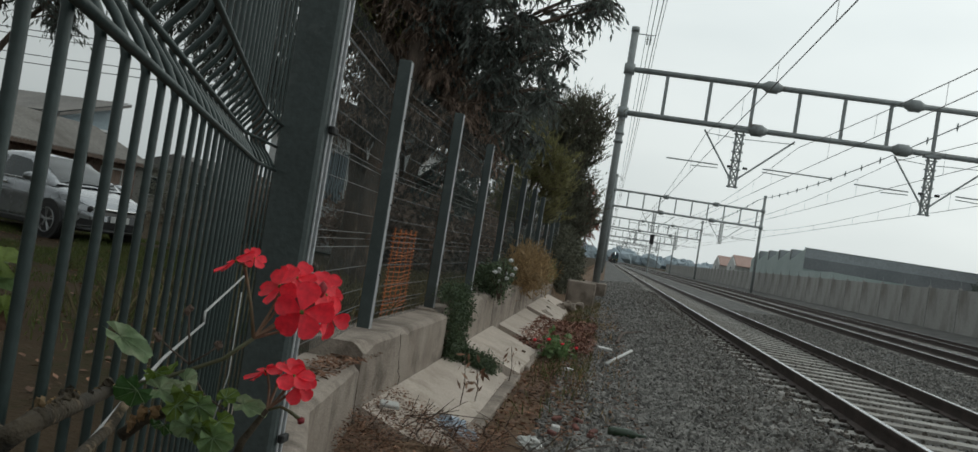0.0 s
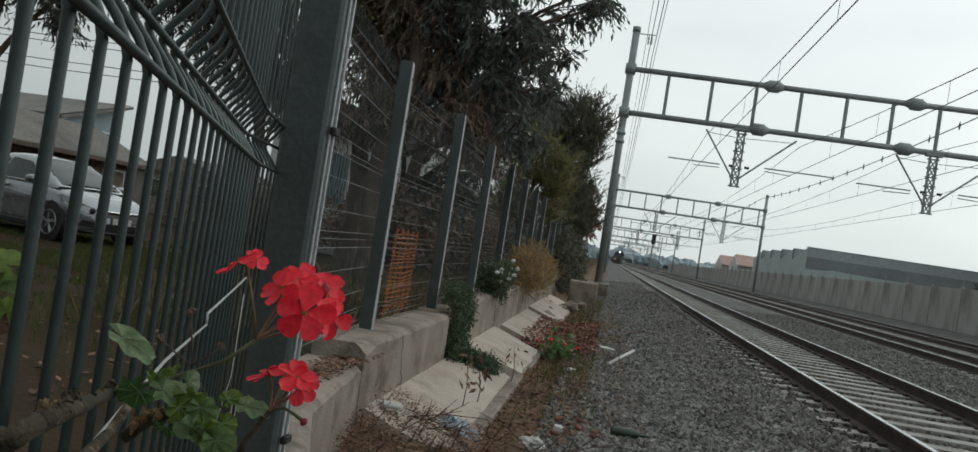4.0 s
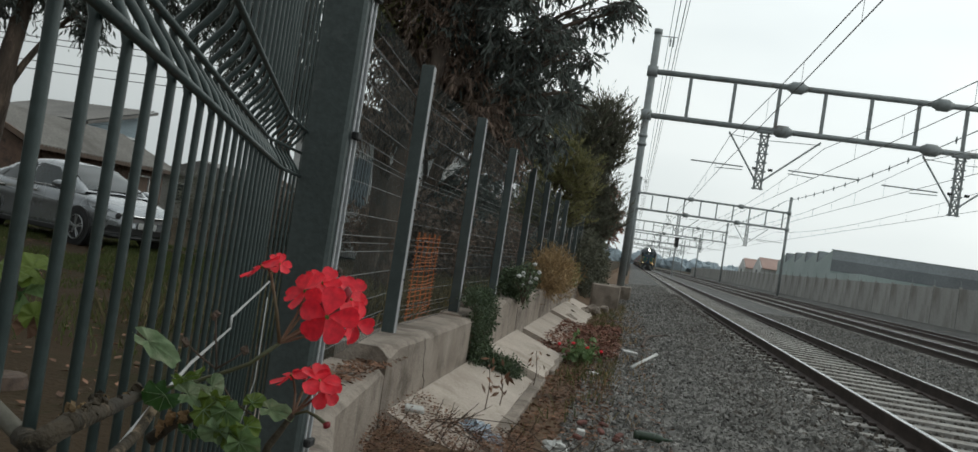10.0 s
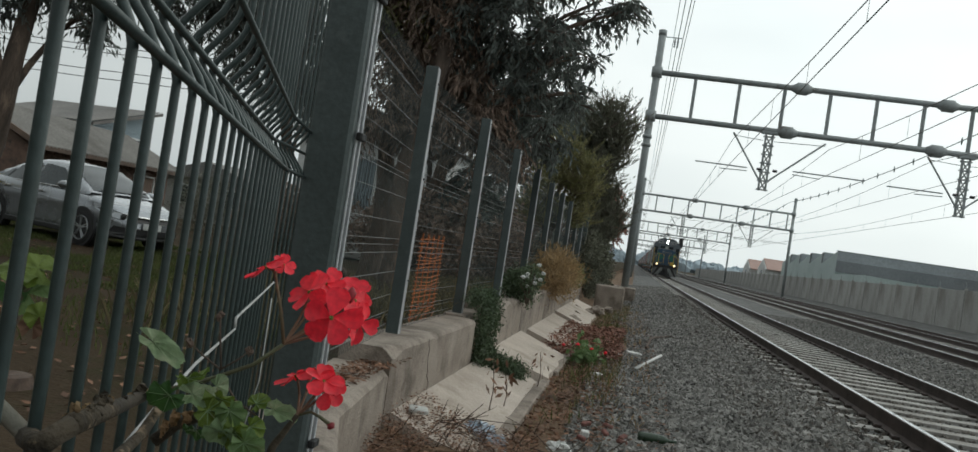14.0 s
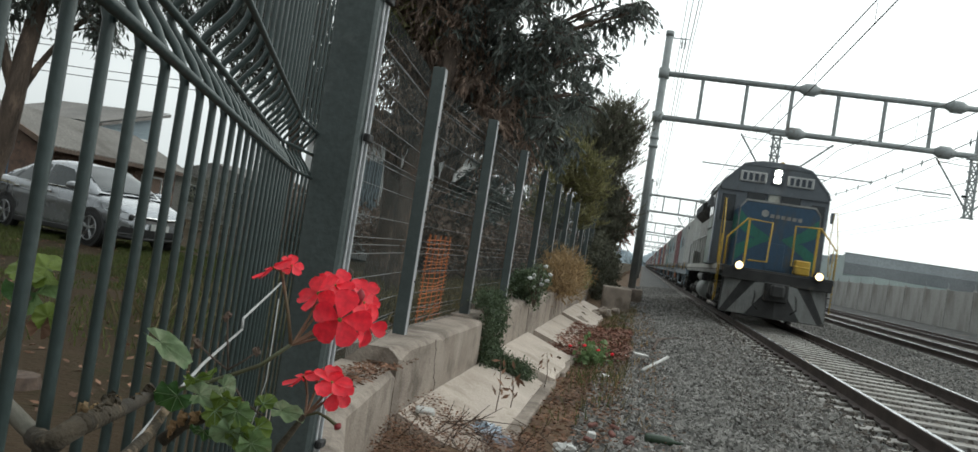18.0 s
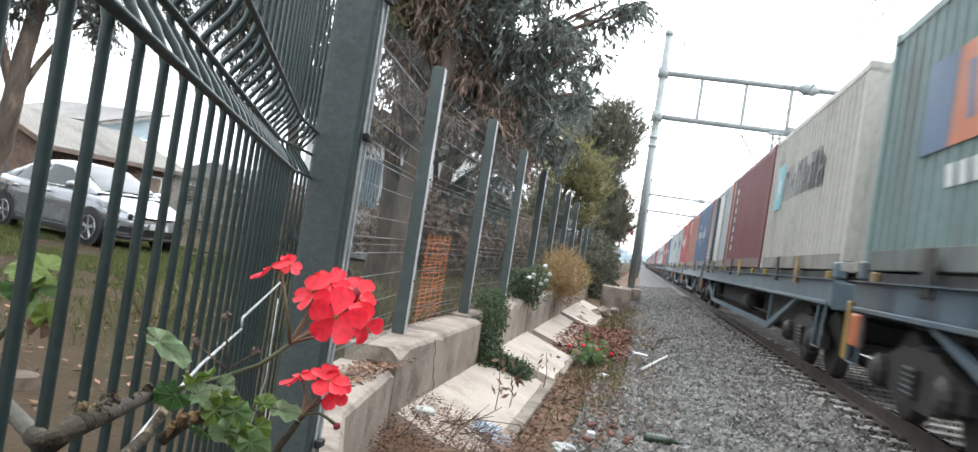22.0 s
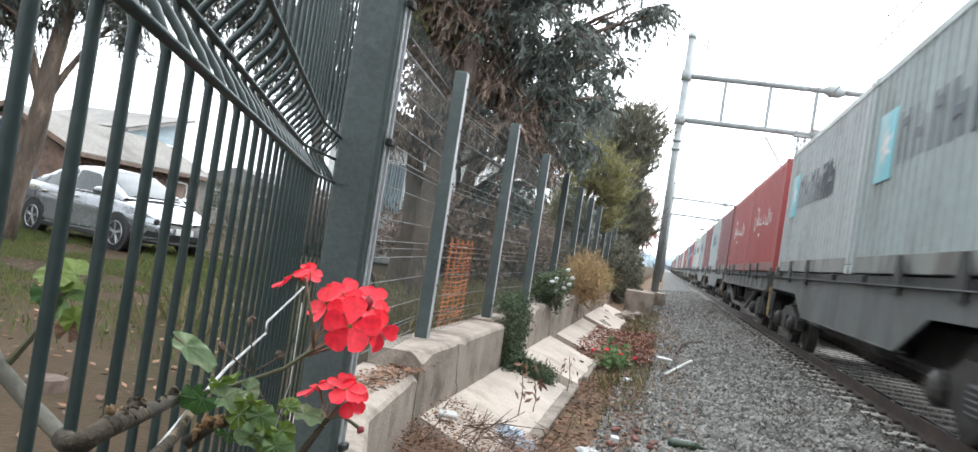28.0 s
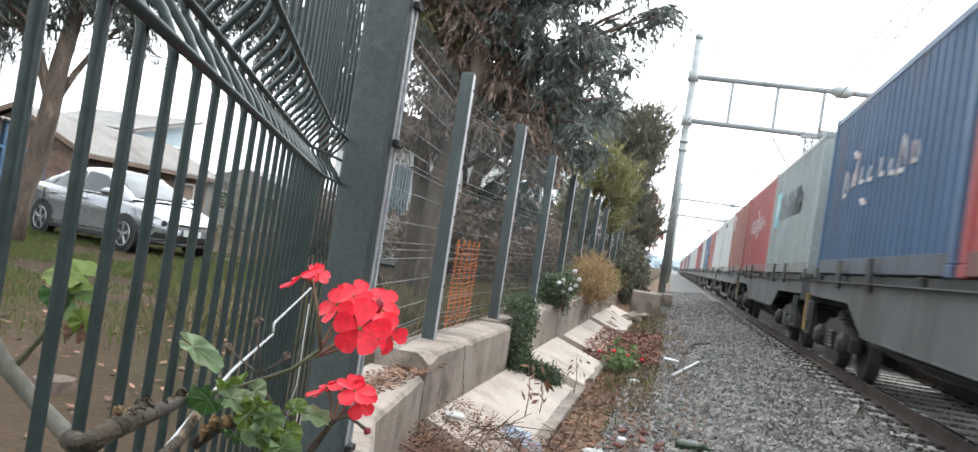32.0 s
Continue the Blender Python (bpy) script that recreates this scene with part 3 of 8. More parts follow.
# ---- trees ----
def sprays(centres, per, reach, droop, hang, nodes, rnd):
    """Leafy twigs radiating from each centre and bending down (droop) or sweeping up: leaf points and directions, and the twigs' lines."""
    c = np.repeat(np.asarray(centres, float), per, 0)
    n = len(c)
    d = rnd.normal(size=(n, 3))
    d /= np.linalg.norm(d, axis=1)[:, None]
    d[:, 2] = d[:, 2] * 0.6 - 0.25 * droop
    L = reach * (0.5 + 0.8 * rnd.random((n, 1)))
    s = np.linspace(0.1, 1.0, nodes)[None, :, None]
    fall = np.array([0, 0, -droop])
    p = c[:, None, :] + (d * L)[:, None, :] * s + fall * (L[:, None, :] * s * s)
    tan = d[:, None, :] + 2 * fall * s
    tan /= np.linalg.norm(tan, axis=2)[:, :, None] + 1e-9
    way = 0.7 * tan + 0.42 * rnd.normal(size=p.shape) + np.array([0, 0, -hang])
    way /= np.linalg.norm(way, axis=2)[:, :, None]
    return p.reshape(-1, 3), way.reshape(-1, 3), p


def build_tree(x, y, z0, lean, height, radius, crown, n, size, material, label, seed, droop=0.6, slim=0.2, reach=0.38, hang=0.5, nodes=9, per=9):
    """crown: ellipsoids (centre, radii), in the world, that hold the clumps of leafy twigs."""
    rnd = np.random.default_rng(seed)
    t = thing("tree", label, "tree", pose(x, y, z0))
    k = 12
    pts = [(lean[0] * (i / k) ** 1.3 + 0.12 * math.sin(i * 1.3 + seed) * radius / 0.2, lean[1] * (i / k) ** 1.3 + 0.1 * math.cos(i * 1.6 + seed) * radius / 0.2, height * i / k) for i in range(k + 1)]
    pts[0] = (0, 0, -0.1)
    part("trunk", Mesh().tube(pts, radius, 14, radius * 0.2), M_BARK, t, smooth=True)
    tot = sum(r[0] * r[1] * r[2] for _, r in crown)
    cs = []
    for c, r in crown:
        c = np.array(c, float) - np.array((x, y, z0))
        m = max(3, int(round(n * r[0] * r[1] * r[2] / tot / (per * nodes))))
        u = rnd.normal(size=(m, 3))
        u /= np.linalg.norm(u, axis=1)[:, None]
        u *= 0.25 + 0.75 * rnd.random((m, 1)) ** 0.45
        q = c + u * np.array(r)
        cs.append(q)
        i = min(k - 2, max(3, int(c[2] / height * k * 0.6)))
        a, b = Vector(pts[i]), Vector(c)
        mid = a.lerp(b, 0.5) + Vector((0.1 * math.sin(seed + m), 0.1, 0.25))
        part("limb", Mesh().tube([a, a.lerp(mid, 0.5) + Vector((0, 0, 0.06)), mid, mid.lerp(b, 0.5) + Vector((0.05, 0, 0.08)), b], radius * 0.34, 7, 0.02), M_BARK, t, smooth=True)
        for j in range(0, m, max(1, m // 3)):
            e = Vector(q[j])
            f = mid.lerp(b, 0.3 + 0.6 * (j % 3) / 2)
            part("branch", Mesh().tube([f, f.lerp(e, 0.5) + Vector((0, 0, 0.08)), e], radius * 0.1, 5, 0.006), M_BARK, t, smooth=True)
    p, way, lines = sprays(np.concatenate(cs), per, reach, droop, hang, nodes, rnd)
    side = np.cross(way, rnd.normal(size=way.shape))
    side /= np.linalg.norm(side, axis=1)[:, None] + 1e-9
    L = size * (0.6 + 0.7 * rnd.random((len(p), 1)))
    fold = np.cross(way, side) * L * slim * 0.25
    v = np.stack([p, p + way * L * 0.42 + side * L * slim * 0.5 + fold, p + way * L, p + way * L * 0.42 - side * L * slim * 0.5 + fold], 1).reshape(-1, 3)
    me = bpy.data.meshes.new("crown")
    me.from_pydata(v.tolist(), [], np.arange(len(v)).reshape(-1, 4).tolist())
    me.materials.append(material)
    part("crown", me, material, t)
    w = np.array([0.0035, 0.0035, 0])
    tw = np.stack([lines[:, 0] - w, lines[:, 0] + w, lines[:, nodes // 2] + w, lines[:, -1], lines[:, nodes // 2] - w], 1).reshape(-1, 3)
    me = bpy.data.meshes.new("twigs")
    me.from_pydata(tw.tolist(), [], np.arange(len(tw)).reshape(-1, 5).tolist())
    part("twig_infill", me, M_TWIGS, t, kind="stuff")
    me.materials.append(M_TWIGS)
    return t


M_TWIGS = mat("thin_brown_twig", (0.13, 0.095, 0.075), (0.07, 0.052, 0.044), 0.9, 0, 20, 90, 0)


# ---- train: materials ----
def paint(name, a, rough=0.5, dirt=(0.1, 0.085, 0.07), amount=0.2, stretch=(1, 1, 0.3)):
    return mat(name, a, tuple(c * 0.82 for c in a), rough, 0.0, 1.6, 30, 0.08, dirt, amount, stretch=stretch)


M_NAVY = paint("dark_blue_paint", (0.016, 0.055, 0.105), 0.35, (0.05, 0.05, 0.045), 0.08)
M_GREEN = paint("green_paint", (0.012, 0.115, 0.085), 0.4, (0.05, 0.06, 0.05), 0.08)
M_LOCOGREY = paint("faded_grey_paint", (0.17, 0.17, 0.15), 0.55, (0.075, 0.068, 0.058), 0.3, (1, 1, 0.12))
M_CABSIDE = paint("faded_green_paint", (0.17, 0.225, 0.19), 0.5, (0.06, 0.06, 0.05), 0.25)
M_BROW = paint("dark_grey_paint", (0.1, 0.115, 0.13), 0.5, (0.06, 0.055, 0.05), 0.2)
M_CREAM = paint("cream_paint", (0.42, 0.42, 0.36), 0.5, (0.15, 0.14, 0.12), 0.2)
M_YELLOW = paint("yellow_rail_paint", (0.5, 0.32, 0.04), 0.5, (0.2, 0.14, 0.06), 0.15)
M_STRIPE = paint("pale_grey_stripe_paint", (0.27, 0.28, 0.27), 0.6, (0.15, 0.14, 0.13), 0.25)
M_CHEVRON = paint("grimy_grey_stripe_paint", (0.15, 0.155, 0.15), 0.65, (0.07, 0.065, 0.06), 0.3)
M_GLASS = mat("dark_window_glass", (0.02, 0.025, 0.03), (0.015, 0.02, 0.022), 0.08, 0, 3, 20, 0)
M_LAMP = glow("headlamp_glow", (1.0, 0.95, 0.85), 25.0)
M_DITCH = glow("ditch_lamp_glow", (1.0, 0.72, 0.38), 3.2)
M_WHITE = paint("white_paint", (0.62, 0.63, 0.62), 0.6, (0.3, 0.28, 0.25), 0.15)
M_BOARD = paint("number_board_paint", (0.4, 0.41, 0.4), 0.5)
M_WPALE = paint("pale_blue_grey_wagon_paint", (0.088, 0.125, 0.148), 0.6, (0.075, 0.08, 0.082), 0.25)
M_WBLUE = paint("blue_wagon_paint", (0.062, 0.092, 0.115), 0.6, (0.07, 0.068, 0.065), 0.3)
M_WPANEL = paint("dark_blue_wagon_paint", (0.022, 0.045, 0.065), 0.55, (0.05, 0.05, 0.05), 0.25)
M_WDARK = paint("grimy_black_wagon_paint", (0.042, 0.042, 0.04), 0.7, (0.11, 0.105, 0.095), 0.25)
M_WGREY = paint("weathered_grey_wagon_paint", (0.085, 0.09, 0.088), 0.7, (0.04, 0.038, 0.035), 0.35)
M_OCHRE = paint("dull_yellow_wagon_paint", (0.3, 0.19, 0.035), 0.6, (0.1, 0.075, 0.045), 0.3)
M_WHEEL = mat("wheel_steel", (0.032, 0.029, 0.026), (0.02, 0.018, 0.017), 0.65, 0.2, 4, 40, 0.2)
M_ORANGE = paint("orange_paint", (0.4, 0.11, 0.035), 0.6, (0.12, 0.07, 0.05), 0.3)
M_FADED = paint("faded_white_lettering_paint", (0.5, 0.47, 0.46), 0.65, (0.3, 0.15, 0.14), 0.35)
M_INK = paint("dark_lettering_paint", (0.03, 0.04, 0.055), 0.6, (0.2, 0.2, 0.2), 0.1)
M_SKYBLUE = paint("light_blue_paint", (0.08, 0.36, 0.42), 0.55, (0.3, 0.33, 0.33), 0.12)
TONE = {
    "pale grey": (0.34, 0.365, 0.36), "off-white": (0.43, 0.44, 0.42), "grey-green": (0.27, 0.31, 0.305), "red": (0.3, 0.055, 0.055), "rust-red": (0.25, 0.085, 0.06),
    "maroon": (0.16, 0.05, 0.055), "blue": (0.04, 0.09, 0.17), "teal-grey": (0.14, 0.2, 0.195), "silver-grey": (0.33, 0.37, 0.385), "beige": (0.42, 0.405, 0.36)}
M_BOX = {k: paint(k.replace("-", "_").replace(" ", "_") + "_container_paint", v, 0.55, tuple(0.42 * c + d for c, d in zip(v, (0.05, 0.038, 0.03))), 0.2) for k, v in TONE.items()}
M_BASE = {k: paint("dusty_" + k.replace("-", "_").replace(" ", "_") + "_rail_paint", tuple(0.4 * c + d for c, d in zip(v, (0.06, 0.052, 0.043))), 0.75, (0.05, 0.04, 0.032), 0.35) for k, v in TONE.items()}

BOX_L, BOX_W, BOX_H, BOX_Z = 7.25, 2.44, 2.59, 1.36


def corrugated(y0, y1, z0, z1, x, sign, pitch=0.29, depth=0.055):
    """A pressed side panel of trapezoid ribs in the plane x."""
    n = int((y1 - y0) / pitch)
    p = (y1 - y0) / n
    prof = []
    for k in range(n):
        a = y0 + k * p
        prof += [(a, 0), (a + 0.25 * p, 0), (a + 0.5 * p, depth), (a + 0.75 * p, depth)]
    prof.append((y1, 0))
    vs = [(x - sign * d, y, z) for z in (z0, z1) for y, d in prof]
    m = len(prof)
    return Mesh().add(vs, [(i, i + 1, m + i + 1, m + i) for i in range(m - 1)])


def container_meshes():
    L, W, h = BOX_L, BOX_W, BOX_H
    g = {}
    for sg, nm in ((-1, "side_a"), (1, "side_b")):
        g[nm] = corrugated(-L / 2 + 0.14, L / 2 - 0.14, 0.15, h - 0.08, sg * (W / 2 - 0.012), sg)
    g["front"] = Mesh().box((0, -L / 2 + 0.05, h / 2), (W - 0.26, 0.03, h - 0.22))
    g["roof"] = Mesh().box((0, 0, h - 0.03), (W - 0.1, L - 0.2, 0.03))
    g["floor"] = Mesh().box((0, 0, 0.12), (W - 0.2, L - 0.2, 0.06))
    g["post"] = Mesh().box((0, 0, h / 2), (0.14, 0.16, h - 0.24), bevel=0.02)
    g["long_top"] = Mesh().box((0, 0, h - 0.06), (0.06, L - 0.34, 0.09), bevel=0.01)
    g["long_bottom"] = Mesh().box((0, 0, 0.125), (0.06, L - 0.34, 0.21), bevel=0.01)
    g["cross"] = Mesh().box((0, 0, 0), (W - 0.3, 0.1, 0.12), bevel=0.01)
    g["casting"] = Mesh().box((0, 0, 0), (0.17, 0.18, 0.12), bevel=0.012)
    g["door"] = Mesh().box((0, 0, h / 2), (W / 2 - 0.16, 0.05, h - 0.26), bevel=0.01)
    g["lock_rod"] = Mesh().tube([(0, 0, 0.1), (0, 0, h - 0.1)], 0.02, 6)
    return g


def slab(c, s, tilt=0.0):
    """A thin painted mark on the track side: centre (y, z), size (length, height), leaning by tilt."""
    dy, dz = s[0] / 2, s[1] / 2
    x = -BOX_W / 2 + 0.006
    pts = [(c[0] + u * dy + w * tilt, c[1] + w * dz) for u, w in ((-1, -1), (1, -1), (1, 1), (-1, 1))]
    return [(x - e, y, z) for e in (0.0, 0.004) for y, z in pts]


SLAB_F = [(3, 2, 1, 0), (4, 5, 6, 7), (0, 1, 5, 4), (1, 2, 6, 5), (2, 3, 7, 6), (3, 0, 4, 7)]


def marks(style, c):
    """Painted company marks as plain shapes; the front of the train is towards -y."""
    def put(name, mesh, m):
        part(name, mesh, m, c)
    if style == "bars":
        e = Mesh().add(slab((2.55, 1.55), (0.85, 0.85)), SLAB_F)
        em = part("emblem", e, M_SKYBLUE, c, "light blue square emblem with a white star")
        st = Mesh()
        for k in range(7):
            a = 2 * math.pi * k / 7
            x = -BOX_W / 2 - 0.0005
            st.add([(x, 2.55 + 0.3 * math.cos(a), 1.55 + 0.3 * math.sin(a)), (x, 2.55 + 0.1 * math.cos(a + 0.5), 1.55 + 0.1 * math.sin(a + 0.5)),
                    (x, 2.55, 1.55), (x, 2.55 + 0.1 * math.cos(a - 0.5), 1.55 + 0.1 * math.sin(a - 0.5))], [(0, 1, 2, 3)])
        part("star", st, M_WHITE, em)
        for k in range(6):
            y = 1.75 - k * 0.62
            put("mark_bar", Mesh().add(slab((y + 0.16, 1.55), (0.11, 0.6)), SLAB_F).add(slab((y - 0.14, 1.55 - 0.08 * (k % 2)), (0.1, 0.6 - 0.18 * (k % 2))), SLAB_F).add(slab((y + 0.01, 1.72 - 0.2 * (k % 2)), (0.18, 0.1)), SLAB_F), M_INK)
    elif style == "double":
        marks("bars", c)
        for k in range(7):
            put("mark_bar", Mesh().add(slab((1.85 - k * 0.56, 0.85), (0.2, 0.46), -0.05), SLAB_F).add(slab((1.65 - k * 0.56, 0.95), (0.2, 0.12)), SLAB_F), M_INK)
    elif style == "script":
        rnd = random.Random(5)
        y = 2.1
        while y > -1.9:
            z, hgt, lean = 1.3 + 0.1 * rnd.random(), 0.2 + 0.3 * rnd.random(), 0.12 * rnd.random() - 0.1
            me = Mesh().add(slab((y, z), (0.07, hgt), lean), SLAB_F).add(slab((y - 0.12, z - hgt * 0.4), (0.22, 0.06), 0.02), SLAB_F)
            if rnd.random() > 0.5:
                me.add(slab((y - 0.22, z + 0.02), (0.06, hgt * 0.7), 0.06), SLAB_F)
            put("mark_stroke", me, M_FADED)
            y -= 0.36 + 0.3 * rnd.random()
        put("mark_swash", Mesh().add(slab((1.5, 1.75), (0.26, 0.12), 0.1), SLAB_F).add(slab((1.35, 1.5), (0.1, 0.5), -0.12), SLAB_F).add(slab((0.6, 1.0), (0.3, 0.1), 0.1), SLAB_F), M_FADED)
    elif style == "lettering":
        rnd = random.Random(8)
        for k in range(8):
            if k == 4:
                continue
            y, z = 2.3 - k * 0.56, 1.42 + 0.05 * rnd.random()
            me = Mesh().add(slab((y, z), (0.08, 0.42), -0.03), SLAB_F).add(slab((y - 0.14, z + rnd.choice((-0.17, 0.0, 0.17))), (0.22, 0.08)), SLAB_F)
            if k % 3:
                me.add(slab((y - 0.26, z - 0.08), (0.07, 0.26), 0.03), SLAB_F)
            put("mark_stroke", me, M_FADED)
        put("mark_swash", Mesh().add(slab((0.12, 1.75), (0.16, 0.3), 0.2), SLAB_F).add(slab((-0.05, 1.45), (0.28, 0.24), -0.1), SLAB_F).add(slab((0.25, 1.2), (0.12, 0.36), 0.18), SLAB_F).add(slab((-0.25, 1.22), (0.1, 0.36), -0.14), SLAB_F), M_FADED)
    elif style == "column":
        for k in range(7):
            put("mark_stroke", Mesh().add(slab((2.75, 0.55 + k * 0.26), (0.22, 0.15)), SLAB_F), M_WHITE)
    elif style == "panel":
        put("emblem", Mesh().add(slab((0.4, 1.5), (1.9, 0.85)), SLAB_F), M_ORANGE)
        put("emblem", Mesh().add(slab((1.75, 1.5), (0.75, 0.85)), SLAB_F), M_BOX["blue"])
        for k in range(4):
            put("mark_bar", Mesh().add([(a - 0.004, b, d) for a, b, d in slab((0.95 - 0.38 * k, 1.5), (0.16, 0.5), 0.06)], SLAB_F), M_BOX["blue"])
        for k in range(6):
            put("mark_bar", Mesh().add(slab((1.2 - 0.3 * k, 0.82), (0.16, 0.2), 0.03), SLAB_F), M_WHITE)
    elif style == "plate":
        put("emblem", Mesh().add(slab((2.7, 2.05), (0.5, 0.6)), SLAB_F), M_WHITE)
        put("mark_bar", Mesh().add([(a - 0.004, b, d) for a, b, d in slab((2.7, 2.0), (0.2, 0.3))], SLAB_F), M_INK)
    elif style == "small":
        for k in range(6):
            put("mark_bar", Mesh().add(slab((2.4 - 0.28 * k, 2.25), (0.17, 0.2), -0.02), SLAB_F), M_INK)
    elif style == "louvre":
        fr = part("grille", Mesh().box((-BOX_W / 2 - 0.02, 1.9, 1.3), (0.08, 1.5, 2.2), bevel=0.01), M_BROW, c, "dark ventilation grille")
        for k in range(17):
            part("slat", Mesh().add([(-BOX_W / 2 - 0.065 - 0.05 * q, 1.9 + 0.72 * u, 0.3 + 0.125 * k + 0.06 * (1 - q)) for q in (0, 1) for u in (-1, 1)], [(0, 1, 3, 2)]), M_STRIPE, fr)
        put("door", Mesh().box((-BOX_W / 2 - 0.01, -0.5, 1.25), (0.05, 1.3, 2.2), bevel=0.015), M_BOX["beige"])
        for yy in (3.55, -3.55):
            put("end_post", Mesh().box((-BOX_W / 2 - 0.008, yy, 1.3), (0.05, 0.13, 2.5), bevel=0.01), M_ORANGE)


BOX_PARTS = {}


def build_container(tone, style, full=True):
    L, W, h = BOX_L, BOX_W, BOX_H
    m = M_BOX[tone]
    words = {"bars": "with a row of dark painted bars", "double": "with two rows of dark painted bars", "script": "with white brush-like strokes", "lettering": "with white painted strokes",
             "column": "with a column of white marks", "panel": "with an orange and blue panel", "plate": "with a pale plate", "small": "with small dark marks",
             "louvre": "with a louvred generator grille", "plain": "with plain weathered sides"}[style]
    c = thing("freight_container", f"{tone} corrugated container {words}", "container", group="containers on the train")
    if tone not in BOX_PARTS:
        BOX_PARTS[tone] = {k: v.data(k, M_BASE[tone] if k in ("long_bottom", "floor") else m) for k, v in container_meshes().items()}
    g = BOX_PARTS[tone]
    part("side_panel", g["side_a"], None, c)
    part("side_panel", g["side_b"], None, c)
    part("end_panel", g["front"], None, c)
    part("roof_panel", g["roof"], None, c)
    part("underfloor", g["floor"], None, c)
    for sx in (-1, 1):
        part("top_rail", g["long_top"], None, c, at=pose(sx * (W / 2 - 0.04), 0, 0))
        part("bottom_rail", g["long_bottom"], None, c, at=pose(sx * (W / 2 - 0.04), 0, 0))
        d = part("door", g["door"], None, c, at=pose(sx * (W / 4 - 0.06), L / 2 - 0.06, 0))
        for q in (-0.3, 0.3) if full else ():
            part("lock_rod", g["lock_rod"], None, d, at=pose(q, 0.04, 0))
        for sy in (-1, 1):
            part("corner_post", g["post"], None, c, at=pose(sx * (W / 2 - 0.07), sy * (L / 2 - 0.08), 0))
            for z in (0.06, h - 0.055) if full else ():
                part("corner_casting", g["casting"], None, c, at=pose(sx * (W / 2 - 0.083), sy * (L / 2 - 0.088), z))
    for sy in (-1, 1):
        part("header", g["cross"], None, c, at=pose(0, sy * (L / 2 - 0.06), h - 0.06))
        part("end_sill", g["cross"], None, c, at=pose(0, sy * (L / 2 - 0.06), 0.08))
    if full:
        marks(style, c)
    return c


# ---- wagons ----
def bogie_meshes(base):
    g = {}
    r = 0.43
    g["wheel"] = Mesh().lathe([(0.1, -0.09), (0.3, -0.05), (r - 0.02, -0.07), (r, -0.065), (r + 0.006, 0.05), (r + 0.03, 0.06), (r + 0.03, 0.085), (r - 0.08, 0.08), (0.3, 0.03), (0.1, 0.06)], 'x', (0, 0, 0), 20)
    g["axle"] = Mesh().tube([(-1.15, 0, 0), (1.15, 0, 0)], 0.08, 8)
    h = base / 2
    out = [(-h - 0.3, 0.52), (-h - 0.3, 0.36), (-h + 0.25, 0.3), (-0.45, 0.22), (0.45, 0.22), (h - 0.25, 0.3), (h + 0.3, 0.36), (h + 0.3, 0.52), (h - 0.3, 0.66), (0.5, 0.72), (-0.5, 0.72), (-h + 0.3, 0.66)]
    g["side_frame"] = Mesh().prism([(u, w) for u, w in out], 'x', -0.06, 0.06)
    g["bolster"] = Mesh().box((0, 0, 0.62), (2.3, 0.45, 0.28), bevel=0.04)
    g["axle_box"] = Mesh().lathe([(0.14, -0.08), (0.16, -0.05), (0.16, 0.06), (0.09, 0.12)], 'x', (0, 0, 0), 12)
    sp = Mesh()
    for k in range(5):
        sp.tube([(0, -0.16, 0.28 + k * 0.05), (0, 0.16, 0.28 + k * 0.05)], 0.035, 6)
    g["spring"] = sp
    return g


WHEELS = {}


def add_bogie(parent, y, base=1.85, axles=2):
    key = (base, axles)
    if key not in WHEELS:
        WHEELS[key] = {k: v.data(k, M_WHEEL if k in ("wheel", "axle", "side_frame", "axle_box") else M_BLACK, k in ("wheel",)) for k, v in bogie_meshes(base).items()}
    g = WHEELS[key]
    b = new("bogie")
    b.parent, b.matrix_basis = parent, pose(0, y, 0)
    for i in range(axles):
        dy = -base / 2 + base * i / (axles - 1)
        part("axle", g["axle"], None, b, at=pose(0, dy, 0.43))
        for sx in (-1, 1):
            part("wheel", g["wheel"], None, b, at=pose(sx * 0.873, dy, 0.43, 0, 0, 0 if sx < 0 else 180))
            part("axle_box", g["axle_box"], None, b, at=pose(sx * 1.17, dy, 0.43, 0, 0, 180 if sx < 0 else 0))
    for sx in (-1, 1):
        part("side_frame", g["side_frame"], None, b, at=pose(sx * 1.1, 0, 0))
        part("spring_set", g["spring"], None, b, at=pose(sx * 1.19, 0, 0.05))
    part("bolster", g["bolster"], None, b)


